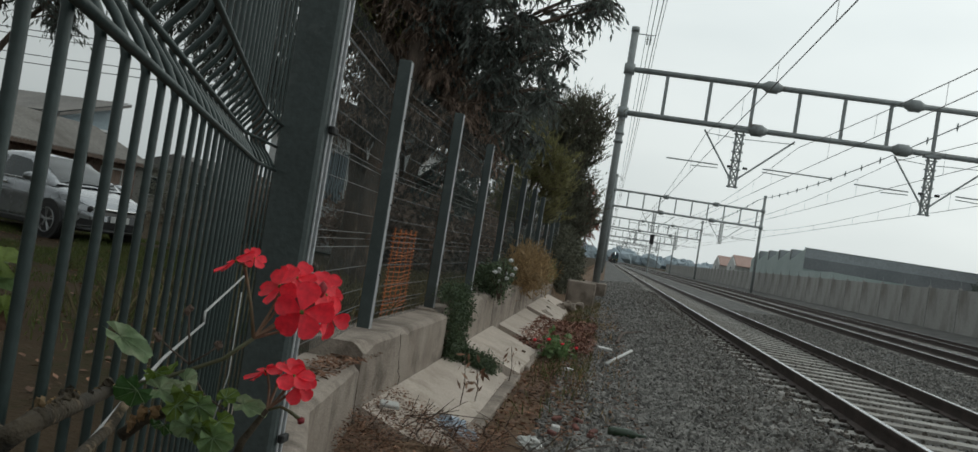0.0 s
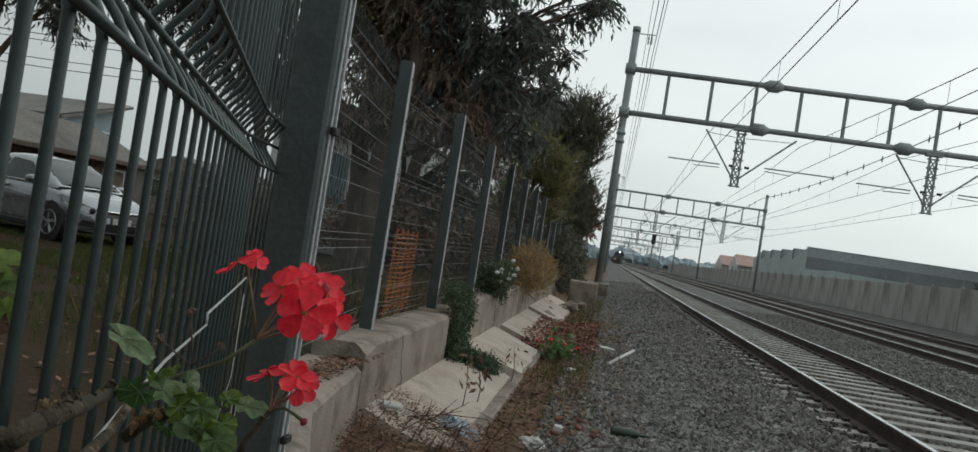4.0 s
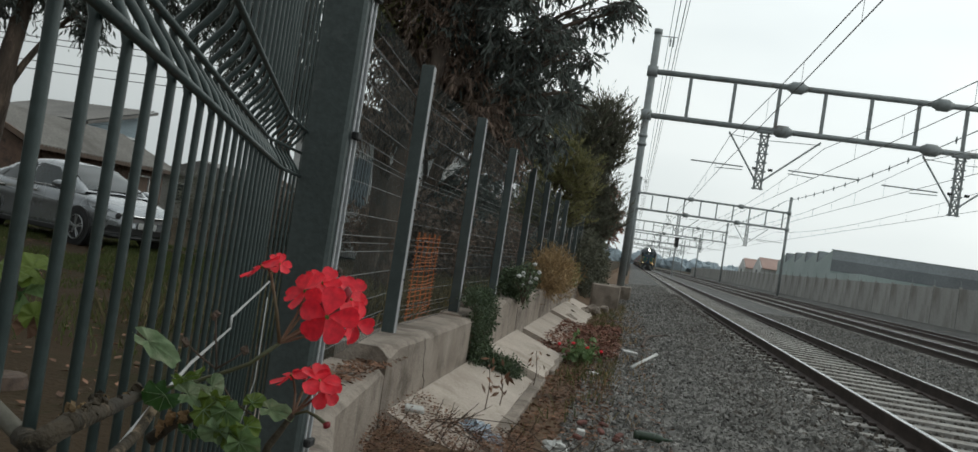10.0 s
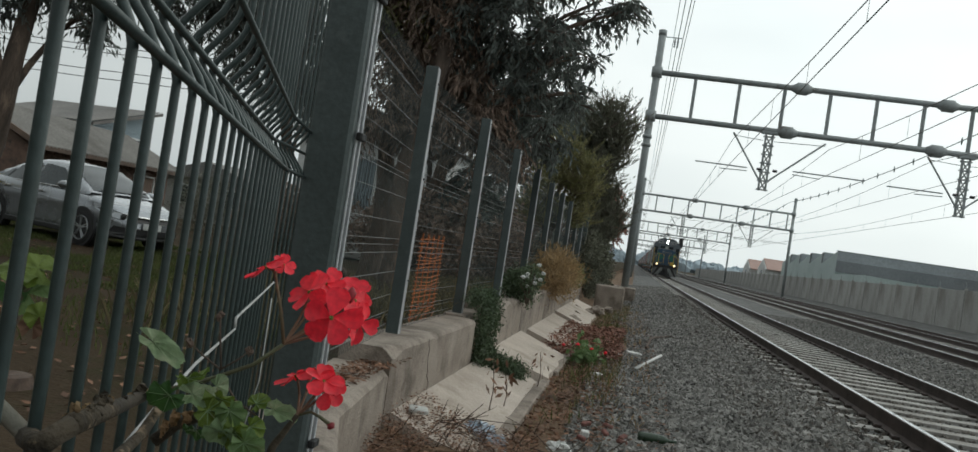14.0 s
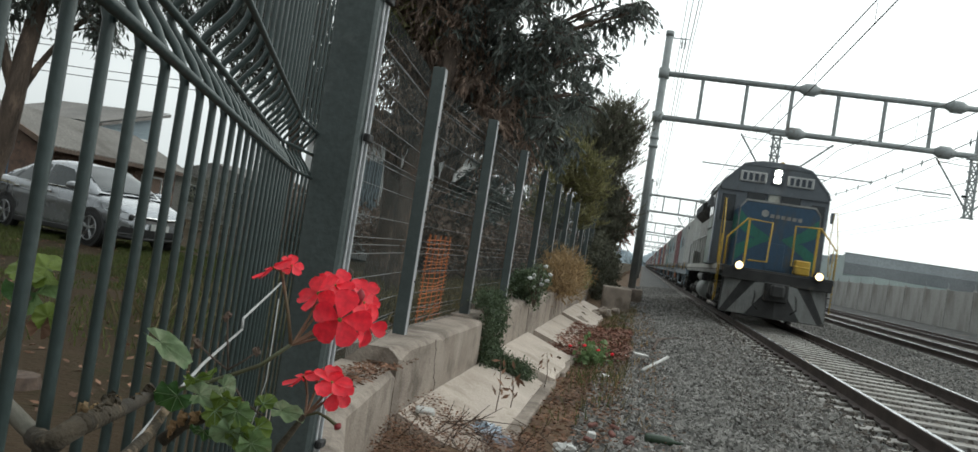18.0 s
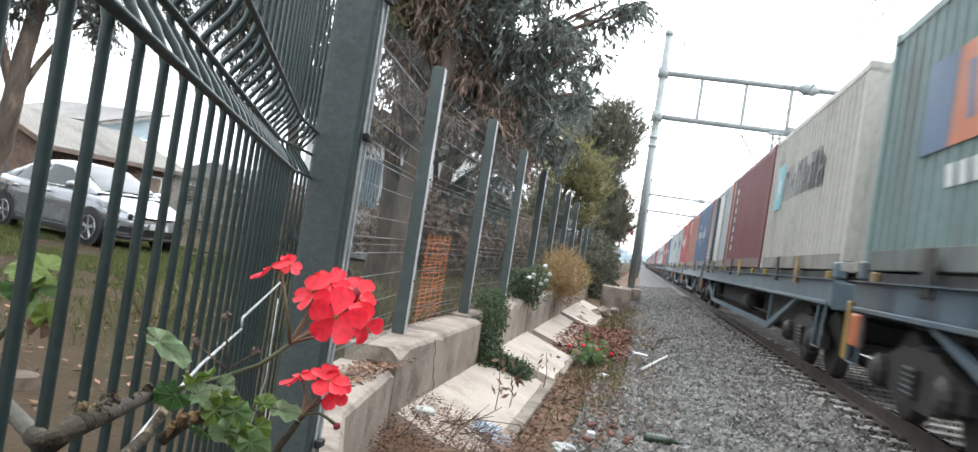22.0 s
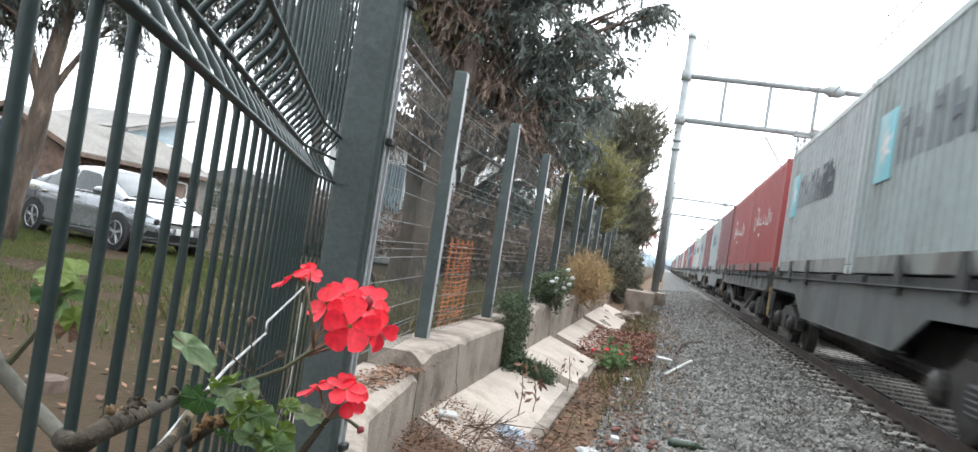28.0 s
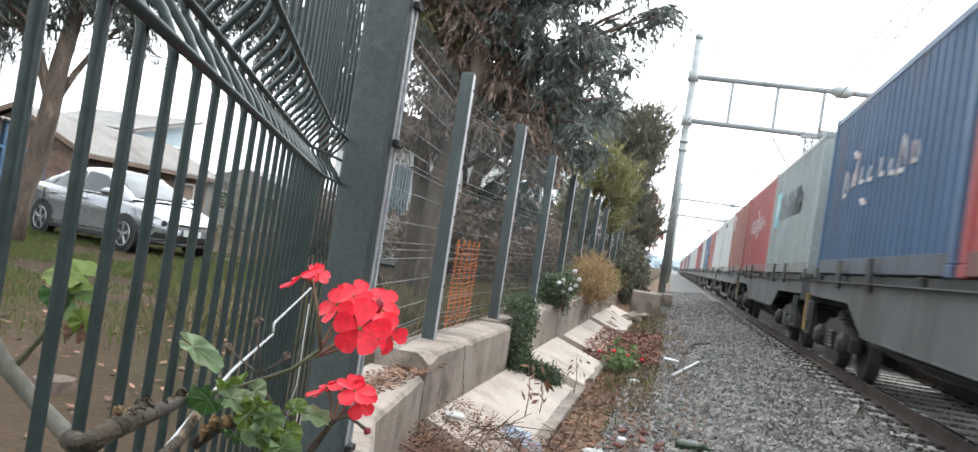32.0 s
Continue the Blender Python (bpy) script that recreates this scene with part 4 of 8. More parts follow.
def build_wagon(length, style, slots):
    """Skeletal container flat wagon; style names its paint and whether its sides are trussed or deep-bellied."""
    m, lab = {"pale": (M_WPALE, "pale blue-grey container flat wagon with trussed sides"),
              "ribbed": (M_WBLUE, "blue container flat wagon with dark panels along its trussed sides"),
              "dark": (M_WDARK, "grimy black container flat wagon with trussed sides"),
              "patched": (M_WDARK, "grimy black container flat wagon with grey patches along its trussed sides"),
              "belly": (M_WGREY, "weathered grey container flat wagon with deep fish-bellied sides")}[style]
    w = thing("flat_wagon", lab, "wagon", group="wagons of the train")
    h = length / 2
    blue = style in ("pale", "ribbed")
    zt, zb = 1.24, 0.93 if blue else 0.9
    a = h - 2.6
    for sx in (-1, 1):
        part("sill_flange", Mesh().box((sx * 1.225, 0, zt + 0.008), (0.2, 2 * h - 0.04, 0.014)), m, w)
        part("deck_rail", Mesh().box((sx * 1.14, 0, 1.306), (0.1, 2 * h - 0.5, 0.1), bevel=0.01), M_BLACK, w)
        if style == "belly":
            o = [(-h, zt), (-h, 1.0), (-h + 3.3, 0.98), (-h + 4.3, 0.62), (h - 4.3, 0.62), (h - 3.3, 0.98), (h, 1.0), (h, zt)]
            part("side_sill", Mesh().prism(o, 'x', *sorted((sx * 1.24, sx * 1.27))), m, w)
            part("belly_flange", Mesh().box((sx * 1.22, 0, 0.612), (0.14, 2 * h - 8.6, 0.016)), m, w)
        else:
            o = [(sx * 1.27, zb), (sx * 1.27, zt), (sx * 1.12, zt), (sx * 1.12, zt - 0.03), (sx * 1.24, zt - 0.03), (sx * 1.24, zb + 0.03), (sx * 1.12, zb + 0.03), (sx * 1.12, zb)]
            part("side_sill", Mesh().prism(o, 'y', -h, h), m, w)
            part("sill_stiffener", Mesh().box((sx * 1.278, 0, zb + 0.025), (0.05, 2 * h - 0.3, 0.05), bevel=0.01), m, w)
            o = [(-a + 0.14, zb), (-a + 2.62, 0.4), (a - 2.62, 0.4), (a - 0.14, zb), (a + 0.14, zb), (a - 2.5, 0.3), (-a + 2.5, 0.3), (-a - 0.14, zb)]
            t = part("truss_bar", Mesh().prism(o, 'x', *sorted((sx * 1.17, sx * 1.24))), m, w)
            for y in (-a + 2.6, a - 2.6):
                part("truss_post", Mesh().box((sx * 1.2, y, (zb + 0.4) / 2), (0.06, 0.07, zb - 0.4), bevel=0.01), m, t)
        if style in ("ribbed", "patched"):
            pad = Mesh().box((0, 0, 0), (0.014, 0.5, zt - zb - 0.1), bevel=0.003).data("sill_panel", M_WPANEL if blue else M_WGREY)
            n = int(h / 1.2)
            for k in range(-n + 1, n):
                part("sill_panel", pad, None, w, at=pose(sx * 1.273, k * 1.2, (zb + zt) / 2 + 0.02))
    part("centre_sill", Mesh().box((0, 0, 1.02), (0.5, 2 * h, 0.4), bevel=0.02), M_BLACK, w)
    # plain dark block, added to hide the bright ground beyond the wagon
    part("underframe_tank", Mesh().box((0, 0, 0.66), (1.5, 2 * h - 6.6, 0.56), bevel=0.05), M_BLACK, w)
    for k in range(5):
        part("crossbearer", Mesh().box((0, -h + 0.35 + k * (2 * h - 0.7) / 4, 1.08), (2.4, 0.14, 0.2), bevel=0.02), M_BLACK, w)
    for sy in (-1, 1):
        part("headstock", Mesh().box((0, sy * (h - 0.05), 1.06), (2.5, 0.12, 0.34), bevel=0.02), m, w)
        part("coupler", Mesh().box((0, sy * (h + 0.25), 0.9), (0.2, 0.55, 0.26), bevel=0.05), M_BLACK, w)
        add_bogie(w, sy * (h - 2.1))
        for sx in (-1, 1):
            part("step", Mesh().tube([(sx * 1.27, sy * (h - 0.25), 0.95), (sx * 1.3, sy * (h - 0.25), 0.4), (sx * 1.3, sy * (h - 0.65), 0.4), (sx * 1.27, sy * (h - 0.65), 0.95)], 0.018, 6), m, w)
            part("end_bracket", Mesh().box((sx * 1.19, sy * (h - 0.14), 1.37), (0.14, 0.26, 0.2), bevel=0.03), m, w)
    for sx in (-1, 1):
        for k in range(slots * 4):
            y = -h + 0.6 + k * (2 * h - 1.2) / (slots * 4 - 1)
            if k % 4 in (0, 3):
                part("twist_lock", Mesh().box((sx * 1.17, y, 1.3), (0.16, 0.2, 0.12), bevel=0.02), M_OCHRE if blue else M_BLACK, w)
            else:
                o = [(y - 0.15, 1.16), (y + 0.15, 1.16), (y + 0.14, 1.4), (y + 0.06, 1.56), (y - 0.06, 1.56), (y - 0.14, 1.4)]
                part("container_guide", Mesh().prism(o, 'x', *sorted((sx * 1.278, sx * 1.31))), M_OCHRE if blue and k % 4 == 1 else M_BLACK, w)
        part("brake_rod", Mesh().tube([(sx * 0.95, -h + 3.3, 0.52), (sx * 0.95, h - 3.3, 0.5)], 0.022, 6), M_BLACK, w)
    part("brake_cylinder", Mesh().tube([(0.9, 1.0, 0.6), (0.9, 1.9, 0.6)], 0.2, 12), M_BLACK, w, smooth=True)
    part("air_tank", Mesh().tube([(-0.92, -1.9, 0.62), (-0.92, -0.7, 0.62)], 0.19, 12), M_BLACK, w, smooth=True)
    part("brake_lever_box", Mesh().box((-1.27, h - 0.4, 0.74), (0.1, 0.34, 0.34), bevel=0.03), M_ORANGE if blue else M_BLACK, w, "dull orange brake lever box" if blue else "")
    part("lever_guard", Mesh().box((-1.3, h - 0.12, 0.72), (0.05, 0.12, 0.62), bevel=0.015), M_OCHRE, w, "dull yellow lever guard")
    return w


# ---- locomotive ----
LOUVRE = Mesh().box((0, 0, 0), (0.02, 0.05, 0.32), bevel=0.006).data("louvre", M_BROW)


def build_loco():
    t = thing("diesel_locomotive", "dark blue and green diesel locomotive with lit headlamps", "locomotive")
    # pilot and platform
    pil = part("pilot", Mesh().add([(-1.38, 0.25, 0.18), (1.38, 0.25, 0.18), (1.38, 0.35, 1.12), (-1.38, 0.35, 1.12), (0, -0.12, 0.18), (0, -0.02, 1.12),
                                    (-1.38, 0.45, 0.18), (1.38, 0.45, 0.18), (1.38, 0.45, 1.12), (-1.38, 0.45, 1.12)],
                                   [(0, 4, 5, 3), (4, 1, 2, 5), (0, 3, 9, 6), (1, 7, 8, 2), (6, 9, 8, 7), (3, 5, 2, 8, 9), (0, 6, 7, 1, 4)]), M_BLACK, t)
    for sx in (-1, 1):
        for k in range(2):
            a = 0.1 + k * 0.78
            q = []
            for u, w in ((a + 0.62, 0.2), (a + 1.08, 0.2), (a + 0.44, 1.1), (a, 1.1)):
                u = min(u, 1.37)
                y = -0.12 + 0.37 * u / 1.38 + 0.1 * (w - 0.18) / 0.94
                q.append((sx * u, y - 0.012, w))
            if a < 1.3:
                part("stripe", Mesh().add(q, [(0, 1, 2, 3)]), M_CHEVRON, pil, "grey diagonal warning stripe")
    part("coupler", Mesh().box((0, -0.35, 0.9), (0.28, 0.8, 0.3), bevel=0.06).box((-0.06, -0.72, 0.92), (0.36, 0.26, 0.34), bevel=0.07), M_BLACK, t)
    part("coupler_pocket", Mesh().box((0, -0.05, 0.88), (0.62, 0.2, 0.5), bevel=0.04), M_BLACK, t)
    for sx in (-0.55, 0.5):
        part("brake_hose", Mesh().tube([(sx, -0.1, 0.85), (sx, -0.3, 0.75), (sx * 1.05, -0.32, 0.5), (sx * 0.8, -0.28, 0.38)], 0.025, 6), M_BLACK, t, smooth=True)
    part("platform", Mesh().box((0, 9.35, 1.35), (2.9, 18.5, 0.16), bevel=0.02), M_BLACK, t)
    part("front_beam", Mesh().box((0, 0.16, 1.24), (2.85, 0.16, 0.3), bevel=0.02), M_BLACK, t)
    for sx in (-1, 1):
        part("side_sill", Mesh().box((sx * 1.42, 9.8, 1.32), (0.06, 17.0, 0.3), bevel=0.01), M_LOCOGREY, t)
        part("sill_line", Mesh().box((sx * 1.455, 9.8, 1.38), (0.012, 16.8, 0.14)), M_CREAM, t, "cream stripe")
        l = part("ditch_lamp_housing", Mesh().lathe([(0.13, 0.2), (0.135, 0), (0.11, -0.04)], 'y', (sx * 1.03, 0.0, 1.47), 14), M_BLACK, t)
        part("ditch_lamp", Mesh().lathe([(0.1, -0.045), (0.085, -0.065), (0.0, -0.075)], 'y', (sx * 1.03, 0.0, 1.47), 14), M_DITCH, l, "lit amber-white lamp")
    # nose
    nose = Mesh()
    out = [(-1.08, 1.43), (1.08, 1.43), (1.08, 3.12), (0.92, 3.32), (-0.92, 3.32), (-1.08, 3.12)]
    part("nose", nose.prism(out, 'y', 1.25, 3.0), M_NAVY, t)
    part("nose_edge", Mesh().box((1.085, 1.262, 2.3), (0.04, 0.05, 1.62), bevel=0.012).box((-1.085, 1.262, 2.3), (0.04, 0.05, 1.62), bevel=0.012), M_CHEVRON, t)
    part("nose_rim", Mesh().prism([(-1.09, 3.11), (-0.93, 3.33), (0.93, 3.33), (1.09, 3.11), (1.09, 3.15), (0.94, 3.38), (-0.94, 3.38), (-1.09, 3.15)], 'y', 1.23, 1.36), M_STRIPE, t)
    for sx in (-1, 1):
        part("nose_flash", Mesh().add([(sx * 1.07, 1.243, 2.55), (sx * 1.07, 1.243, 3.05), (sx * 0.62, 1.243, 2.62), (sx * 0.12, 1.243, 2.36), (sx * 0.3, 1.243, 2.22), (sx * 0.75, 1.243, 2.36)], [(0, 1, 2, 3, 4, 5)]), M_GREEN, t, "green chevron flash")
        part("nose_flash", Mesh().add([(sx * 0.16, 1.2425, 2.34), (sx * 0.34, 1.2425, 2.22), (sx * 0.72, 1.2425, 1.98), (sx * 1.07, 1.2425, 1.6), (sx * 1.07, 1.2425, 2.05), (sx * 0.7, 1.2425, 2.3)], [(0, 1, 2, 3, 4, 5)]), M_GREEN, t, "green chevron flash")
        part("nose_flash", Mesh().add([(sx * 1.085, 1.3, 2.35), (sx * 1.085, 1.3, 2.85), (sx * 1.085, 2.95, 3.05), (sx * 1.085, 2.95, 2.2)], [(0, 1, 2, 3)]), M_GREEN, t)
    for k in range(6):
        part("mark_bar", Mesh().box((-0.1 + 0.15 * k - 0.1, 1.244, 2.98 - 0.004 * k), (0.11, 0.012, 0.1)), M_STRIPE, t)
    part("mark_ring", Mesh().lathe([(0.1, -0.006), (0.07, -0.006), (0.07, 0.006), (0.1, 0.006)], 'y', (-0.4, 1.243, 3.03), 16), M_STRIPE, t)
    part("nose_door", Mesh().box((0.0, 1.24, 1.85), (0.5, 0.02, 0.75), bevel=0.02), M_NAVY, t)
    part("sand_box", Mesh().box((0.72, 0.95, 1.65), (0.42, 0.3, 0.4), bevel=0.04), M_YELLOW, t)
    # cab
    cab = [(-1.6, 1.43), (1.6, 1.43), (1.6, 3.75), (1.5, 3.98), (0.96, 4.55), (0.5, 4.66), (-0.5, 4.66), (-0.96, 4.55), (-1.5, 3.98), (-1.6, 3.75)]
    cb = part("cab", Mesh().prism(cab, 'y', 3.0, 5.4), M_BROW, t)
    part("cab_brow", Mesh().prism([(-1.58, 3.74), (1.58, 3.74), (1.5, 4.0), (0.98, 4.57), (0.5, 4.68), (-0.5, 4.68), (-0.98, 4.57), (-1.5, 4.0)], 'y', 2.93, 3.02), M_BROW, cb)
    part("cab_roof", Mesh().prism([(-1.62, 3.8), (-1.52, 4.02), (-0.98, 4.6), (-0.5, 4.71), (0.5, 4.71), (0.98, 4.6), (1.52, 4.02), (1.62, 3.8), (1.58, 3.8), (1.48, 3.98), (0.94, 4.55), (-0.94, 4.55), (-1.48, 3.98), (-1.58, 3.8)], 'y', 2.9, 5.5), M_BROW, cb)
    for sx in (-1, 1):
        part("windscreen", Mesh().box((sx * 0.5, 2.985, 3.58), (0.55, 0.03, 0.36), bevel=0.03), M_GLASS, cb)
        part("side_windscreen", Mesh().box((sx * 1.3, 2.985, 3.2), (0.4, 0.03, 0.8), bevel=0.03), M_GLASS, cb)
        part("window_surround", Mesh().box((sx * 1.3, 2.992, 3.2), (0.5, 0.02, 0.92), bevel=0.03), M_BROW, cb)
        part("cab_side_panel", Mesh().box((sx * 1.606, 4.5, 2.0), (0.024, 1.76, 1.1), bevel=0.008), M_CABSIDE, cb, "faded grey-green side panel")
        part("cab_side_panel", Mesh().box((sx * 1.606, 4.62, 3.12), (0.02, 1.5, 1.1), bevel=0.008), M_CABSIDE, cb, "faded grey-green side panel")
        part("cab_side_panel", Mesh().box((sx * 1.606, 3.36, 2.62), (0.02, 0.5, 2.2), bevel=0.008), M_NAVY, cb, "dark blue side panel")
        part("drip_rail", Mesh().box((sx * 1.63, 4.5, 2.57), (0.04, 1.7, 0.035), bevel=0.008), M_STRIPE, cb)
        part("drip_rail", Mesh().box((sx * 1.63, 4.3, 3.72), (0.05, 2.2, 0.04), bevel=0.008), M_STRIPE, cb)
        for y in (4.2, 4.95):
            part("side_window", Mesh().box((sx * 1.616, y, 3.3), (0.03, 0.62, 0.62), bevel=0.03), M_GLASS, cb)
            part("window_surround", Mesh().box((sx * 1.612, y, 3.3), (0.02, 0.7, 0.72), bevel=0.03), M_BROW, cb)
        nb = part("number_board", Mesh().box((sx * 0.68, 2.9, 4.2), (0.78, 0.06, 0.32), bevel=0.03), M_BOARD, cb, "pale number board")
        for k in range(4):
            part("mark_bar", Mesh().box((sx * 0.68 - 0.255 + 0.17 * k, 2.865, 4.2), (0.11, 0.012, 0.22), bevel=0.02), M_INK, nb)
        part("mirror", Mesh().box((sx * 1.74, 3.1, 3.3), (0.1, 0.04, 0.32), bevel=0.02), M_BROW, cb)
    part("centre_panel", Mesh().box((0.0, 2.985, 3.6), (0.34, 0.03, 0.34), bevel=0.02), M_CREAM, cb)
    hl = part("headlamp_housing", Mesh().box((0, 2.9, 4.28), (0.34, 0.14, 0.46), bevel=0.05), M_BROW, cb)
    for z in (4.17, 4.39):
        part("headlamp", Mesh().lathe([(0.1, -0.08), (0.085, -0.1), (0.0, -0.105)], 'y', (0, 2.9, z), 14), M_LAMP, hl, "lit white headlamp")
    # hood
    hood = [(-1.1, 1.43), (1.1, 1.43), (1.1, 3.6), (0.85, 4.1), (-0.85, 4.1), (-1.1, 3.6)]
    hd = part("hood", Mesh().prism(hood, 'y', 5.4, 18.2), M_LOCOGREY, t)
    for sx in (-1, 1):
        for k in range(13):
            y = 5.9 + k * 0.95
            part("hood_door", Mesh().box((sx * 1.11, y, 2.5), (0.03, 0.86, 1.75), bevel=0.012), M_LOCOGREY, hd)
            if k % 2:
                part("latch", Mesh().box((sx * 1.13, y + 0.3, 2.5), (0.02, 0.05, 0.16), bevel=0.005), M_BLACK, hd)
        for y0, y1, z0, z1, out in ((5.45, 8.2, 3.45, 4.3, 1.5), (8.3, 11.4, 3.5, 4.16, 1.36), (13.2, 17.6, 3.4, 4.2, 1.42)):
            o = [(sx * 1.08, z0), (sx * (out - 0.12), z0 + 0.16), (sx * out, z0 + 0.3), (sx * out, z1 - 0.2), (sx * (out - 0.22), z1), (sx * 0.8, z1)]
            duct = part("grille_housing", Mesh().prism(o, 'y', y0, y1), M_BLACK, hd, "sooty black air duct along the hood top")
            for k in range(int((y1 - y0) / 0.22)):
                part("louvre", LOUVRE, None, duct, at=pose(sx * (out + 0.008), y0 + 0.15 + 0.22 * k, (z0 + z1) / 2 + 0.05))
        part("walkway_box", Mesh().box((sx * 1.25, 16.3, 1.75), (0.3, 1.4, 0.6), bevel=0.03), M_LOCOGREY, hd)
    part("exhaust_stack", Mesh().box((0, 9.2, 4.32), (0.8, 1.0, 0.3), bevel=0.06), M_BLACK, hd)
    for y in (12.6, 14.2, 15.9, 17.2):
        part("roof_fan", Mesh().lathe([(0.6, 0.0), (0.62, 0.16), (0.5, 0.2)], 'z', (0, y, 4.2), 18), M_BLACK, hd)
    part("horn", Mesh().tube([(0.2, 4.2, 4.72), (0.2, 3.7, 4.78)], 0.03, 8, 0.09), M_YELLOW, hd)
    # handrails
    for sx in (-1, 1):
        pts = [(sx * 1.42, 0.18, 1.45), (sx * 1.42, 0.18, 2.2), (sx * 0.95, 0.18, 2.75), (sx * 0.3, 0.18, 2.72), (sx * 0.32, 0.18, 1.66), (sx * 0.8, 0.18, 1.64)]
        part("front_handrail", Mesh().tube(pts, 0.024, 8), M_YELLOW, t, "yellow bent tube handrail", smooth=True)
        for x in (0.9,):
            part("stanchion", Mesh().box((sx * x, 0.2, 2.1), (0.06, 0.06, 1.3), bevel=0.01), M_YELLOW, t)
        part("grab_rail", Mesh().tube([(sx * 1.5, 0.5, 0.5), (sx * 1.5, 0.5, 2.2), (sx * 1.5, 1.2, 3.3), (sx * 1.5, 1.6, 3.35), (sx * 1.5, 1.7, 2.4), (sx * 1.5, 1.3, 1.5)], 0.014, 8), M_YELLOW, t, smooth=True)
        part("grab_rail", Mesh().tube([(sx * 1.5, 1.0, 0.4), (sx * 1.5, 1.0, 2.3)], 0.014, 8), M_YELLOW, t)
        for k in range(4):
            part("step", Mesh().box((sx * 1.36, 0.75, 0.4 + 0.27 * k), (0.3, 0.5, 0.03), bevel=0.008), M_BLACK, t)
            part("step", Mesh().box((sx * 1.36, 18.2, 0.4 + 0.27 * k), (0.3, 0.5, 0.03), bevel=0.008), M_BLACK, t)
        part("side_handrail", Mesh().tube([(sx * 1.4, 5.6, 2.5), (sx * 1.4, 18.4, 2.5)], 0.022, 8), M_STRIPE, t)
        for k in range(9):
            part("stanchion", Mesh().tube([(sx * 1.4, 5.7 + 1.57 * k, 1.43), (sx * 1.4, 5.7 + 1.57 * k, 2.5)], 0.02, 6), M_STRIPE, t)
        part("rear_handrail", Mesh().tube([(sx * 1.42, 18.5, 1.45), (sx * 1.42, 18.5, 2.4), (sx * 0.9, 18.5, 2.6), (sx * 0.9, 18.5, 1.45)], 0.024, 8), M_STRIPE, t, smooth=True)
        part("air_reservoir", Mesh().tube([(sx * 1.2, 8.0, 1.02), (sx * 1.2, 11.2, 1.02)], 0.17, 16), M_STRIPE, t, smooth=True)
        part("tank_end", Mesh().lathe([(0.0, -0.03), (0.3, -0.02), (0.36, 0.03), (0.36, 2.6), (0.3, 2.65)], 'y', (sx * 1.02, 8.2, 0.55), 20), M_STRIPE, t, "pale dirty fuel tank flank", smooth=True)
        for k in range(4):
            part("journal_box", Mesh().lathe([(0.2, -0.06), (0.22, 0.0), (0.2, 0.08), (0.1, 0.13)], 'x', (sx * 1.22, 3.0 + 1.05 * k, 0.55 + 0.12 * (k % 2)), 14), M_LOCOGREY if k % 2 else M_BLACK, t)
        part("jack_pad", Mesh().box((sx * 1.35, 7.4, 1.0), (0.2, 0.3, 0.24), bevel=0.03), M_BLACK, t)
    fuel = [(-1.0, 0.45), (-0.9, 0.24), (0.9, 0.24), (1.0, 0.45), (1.0, 0.95), (-1.0, 0.95)]
    part("fuel_tank", Mesh().prism(fuel, 'y', 7.9, 11.5), M_LOCOGREY, t, "dirty grey fuel tank")
    part("rear_pilot", Mesh().box((0, 18.5, 0.7), (2.7, 0.12, 1.0), bevel=0.03), M_BLACK, t)
    add_bogie(t, 4.6, 3.6, 3)
    add_bogie(t, 14.4, 3.6, 3)
    return t


SPEED, NEAR_AT, TRACK_X = 20.6, 13.93 + 20.6 * 18.5, 3.558
TRAIN = []


# wagons told apart by the container at their end
STYLES = {3: "ribbed", 5: "ribbed", 12: "ribbed", 16: "ribbed", 22: "belly", 24: "patched", 26: "belly", 28: "belly", 30: "patched", 32: "belly", 34: "belly"}


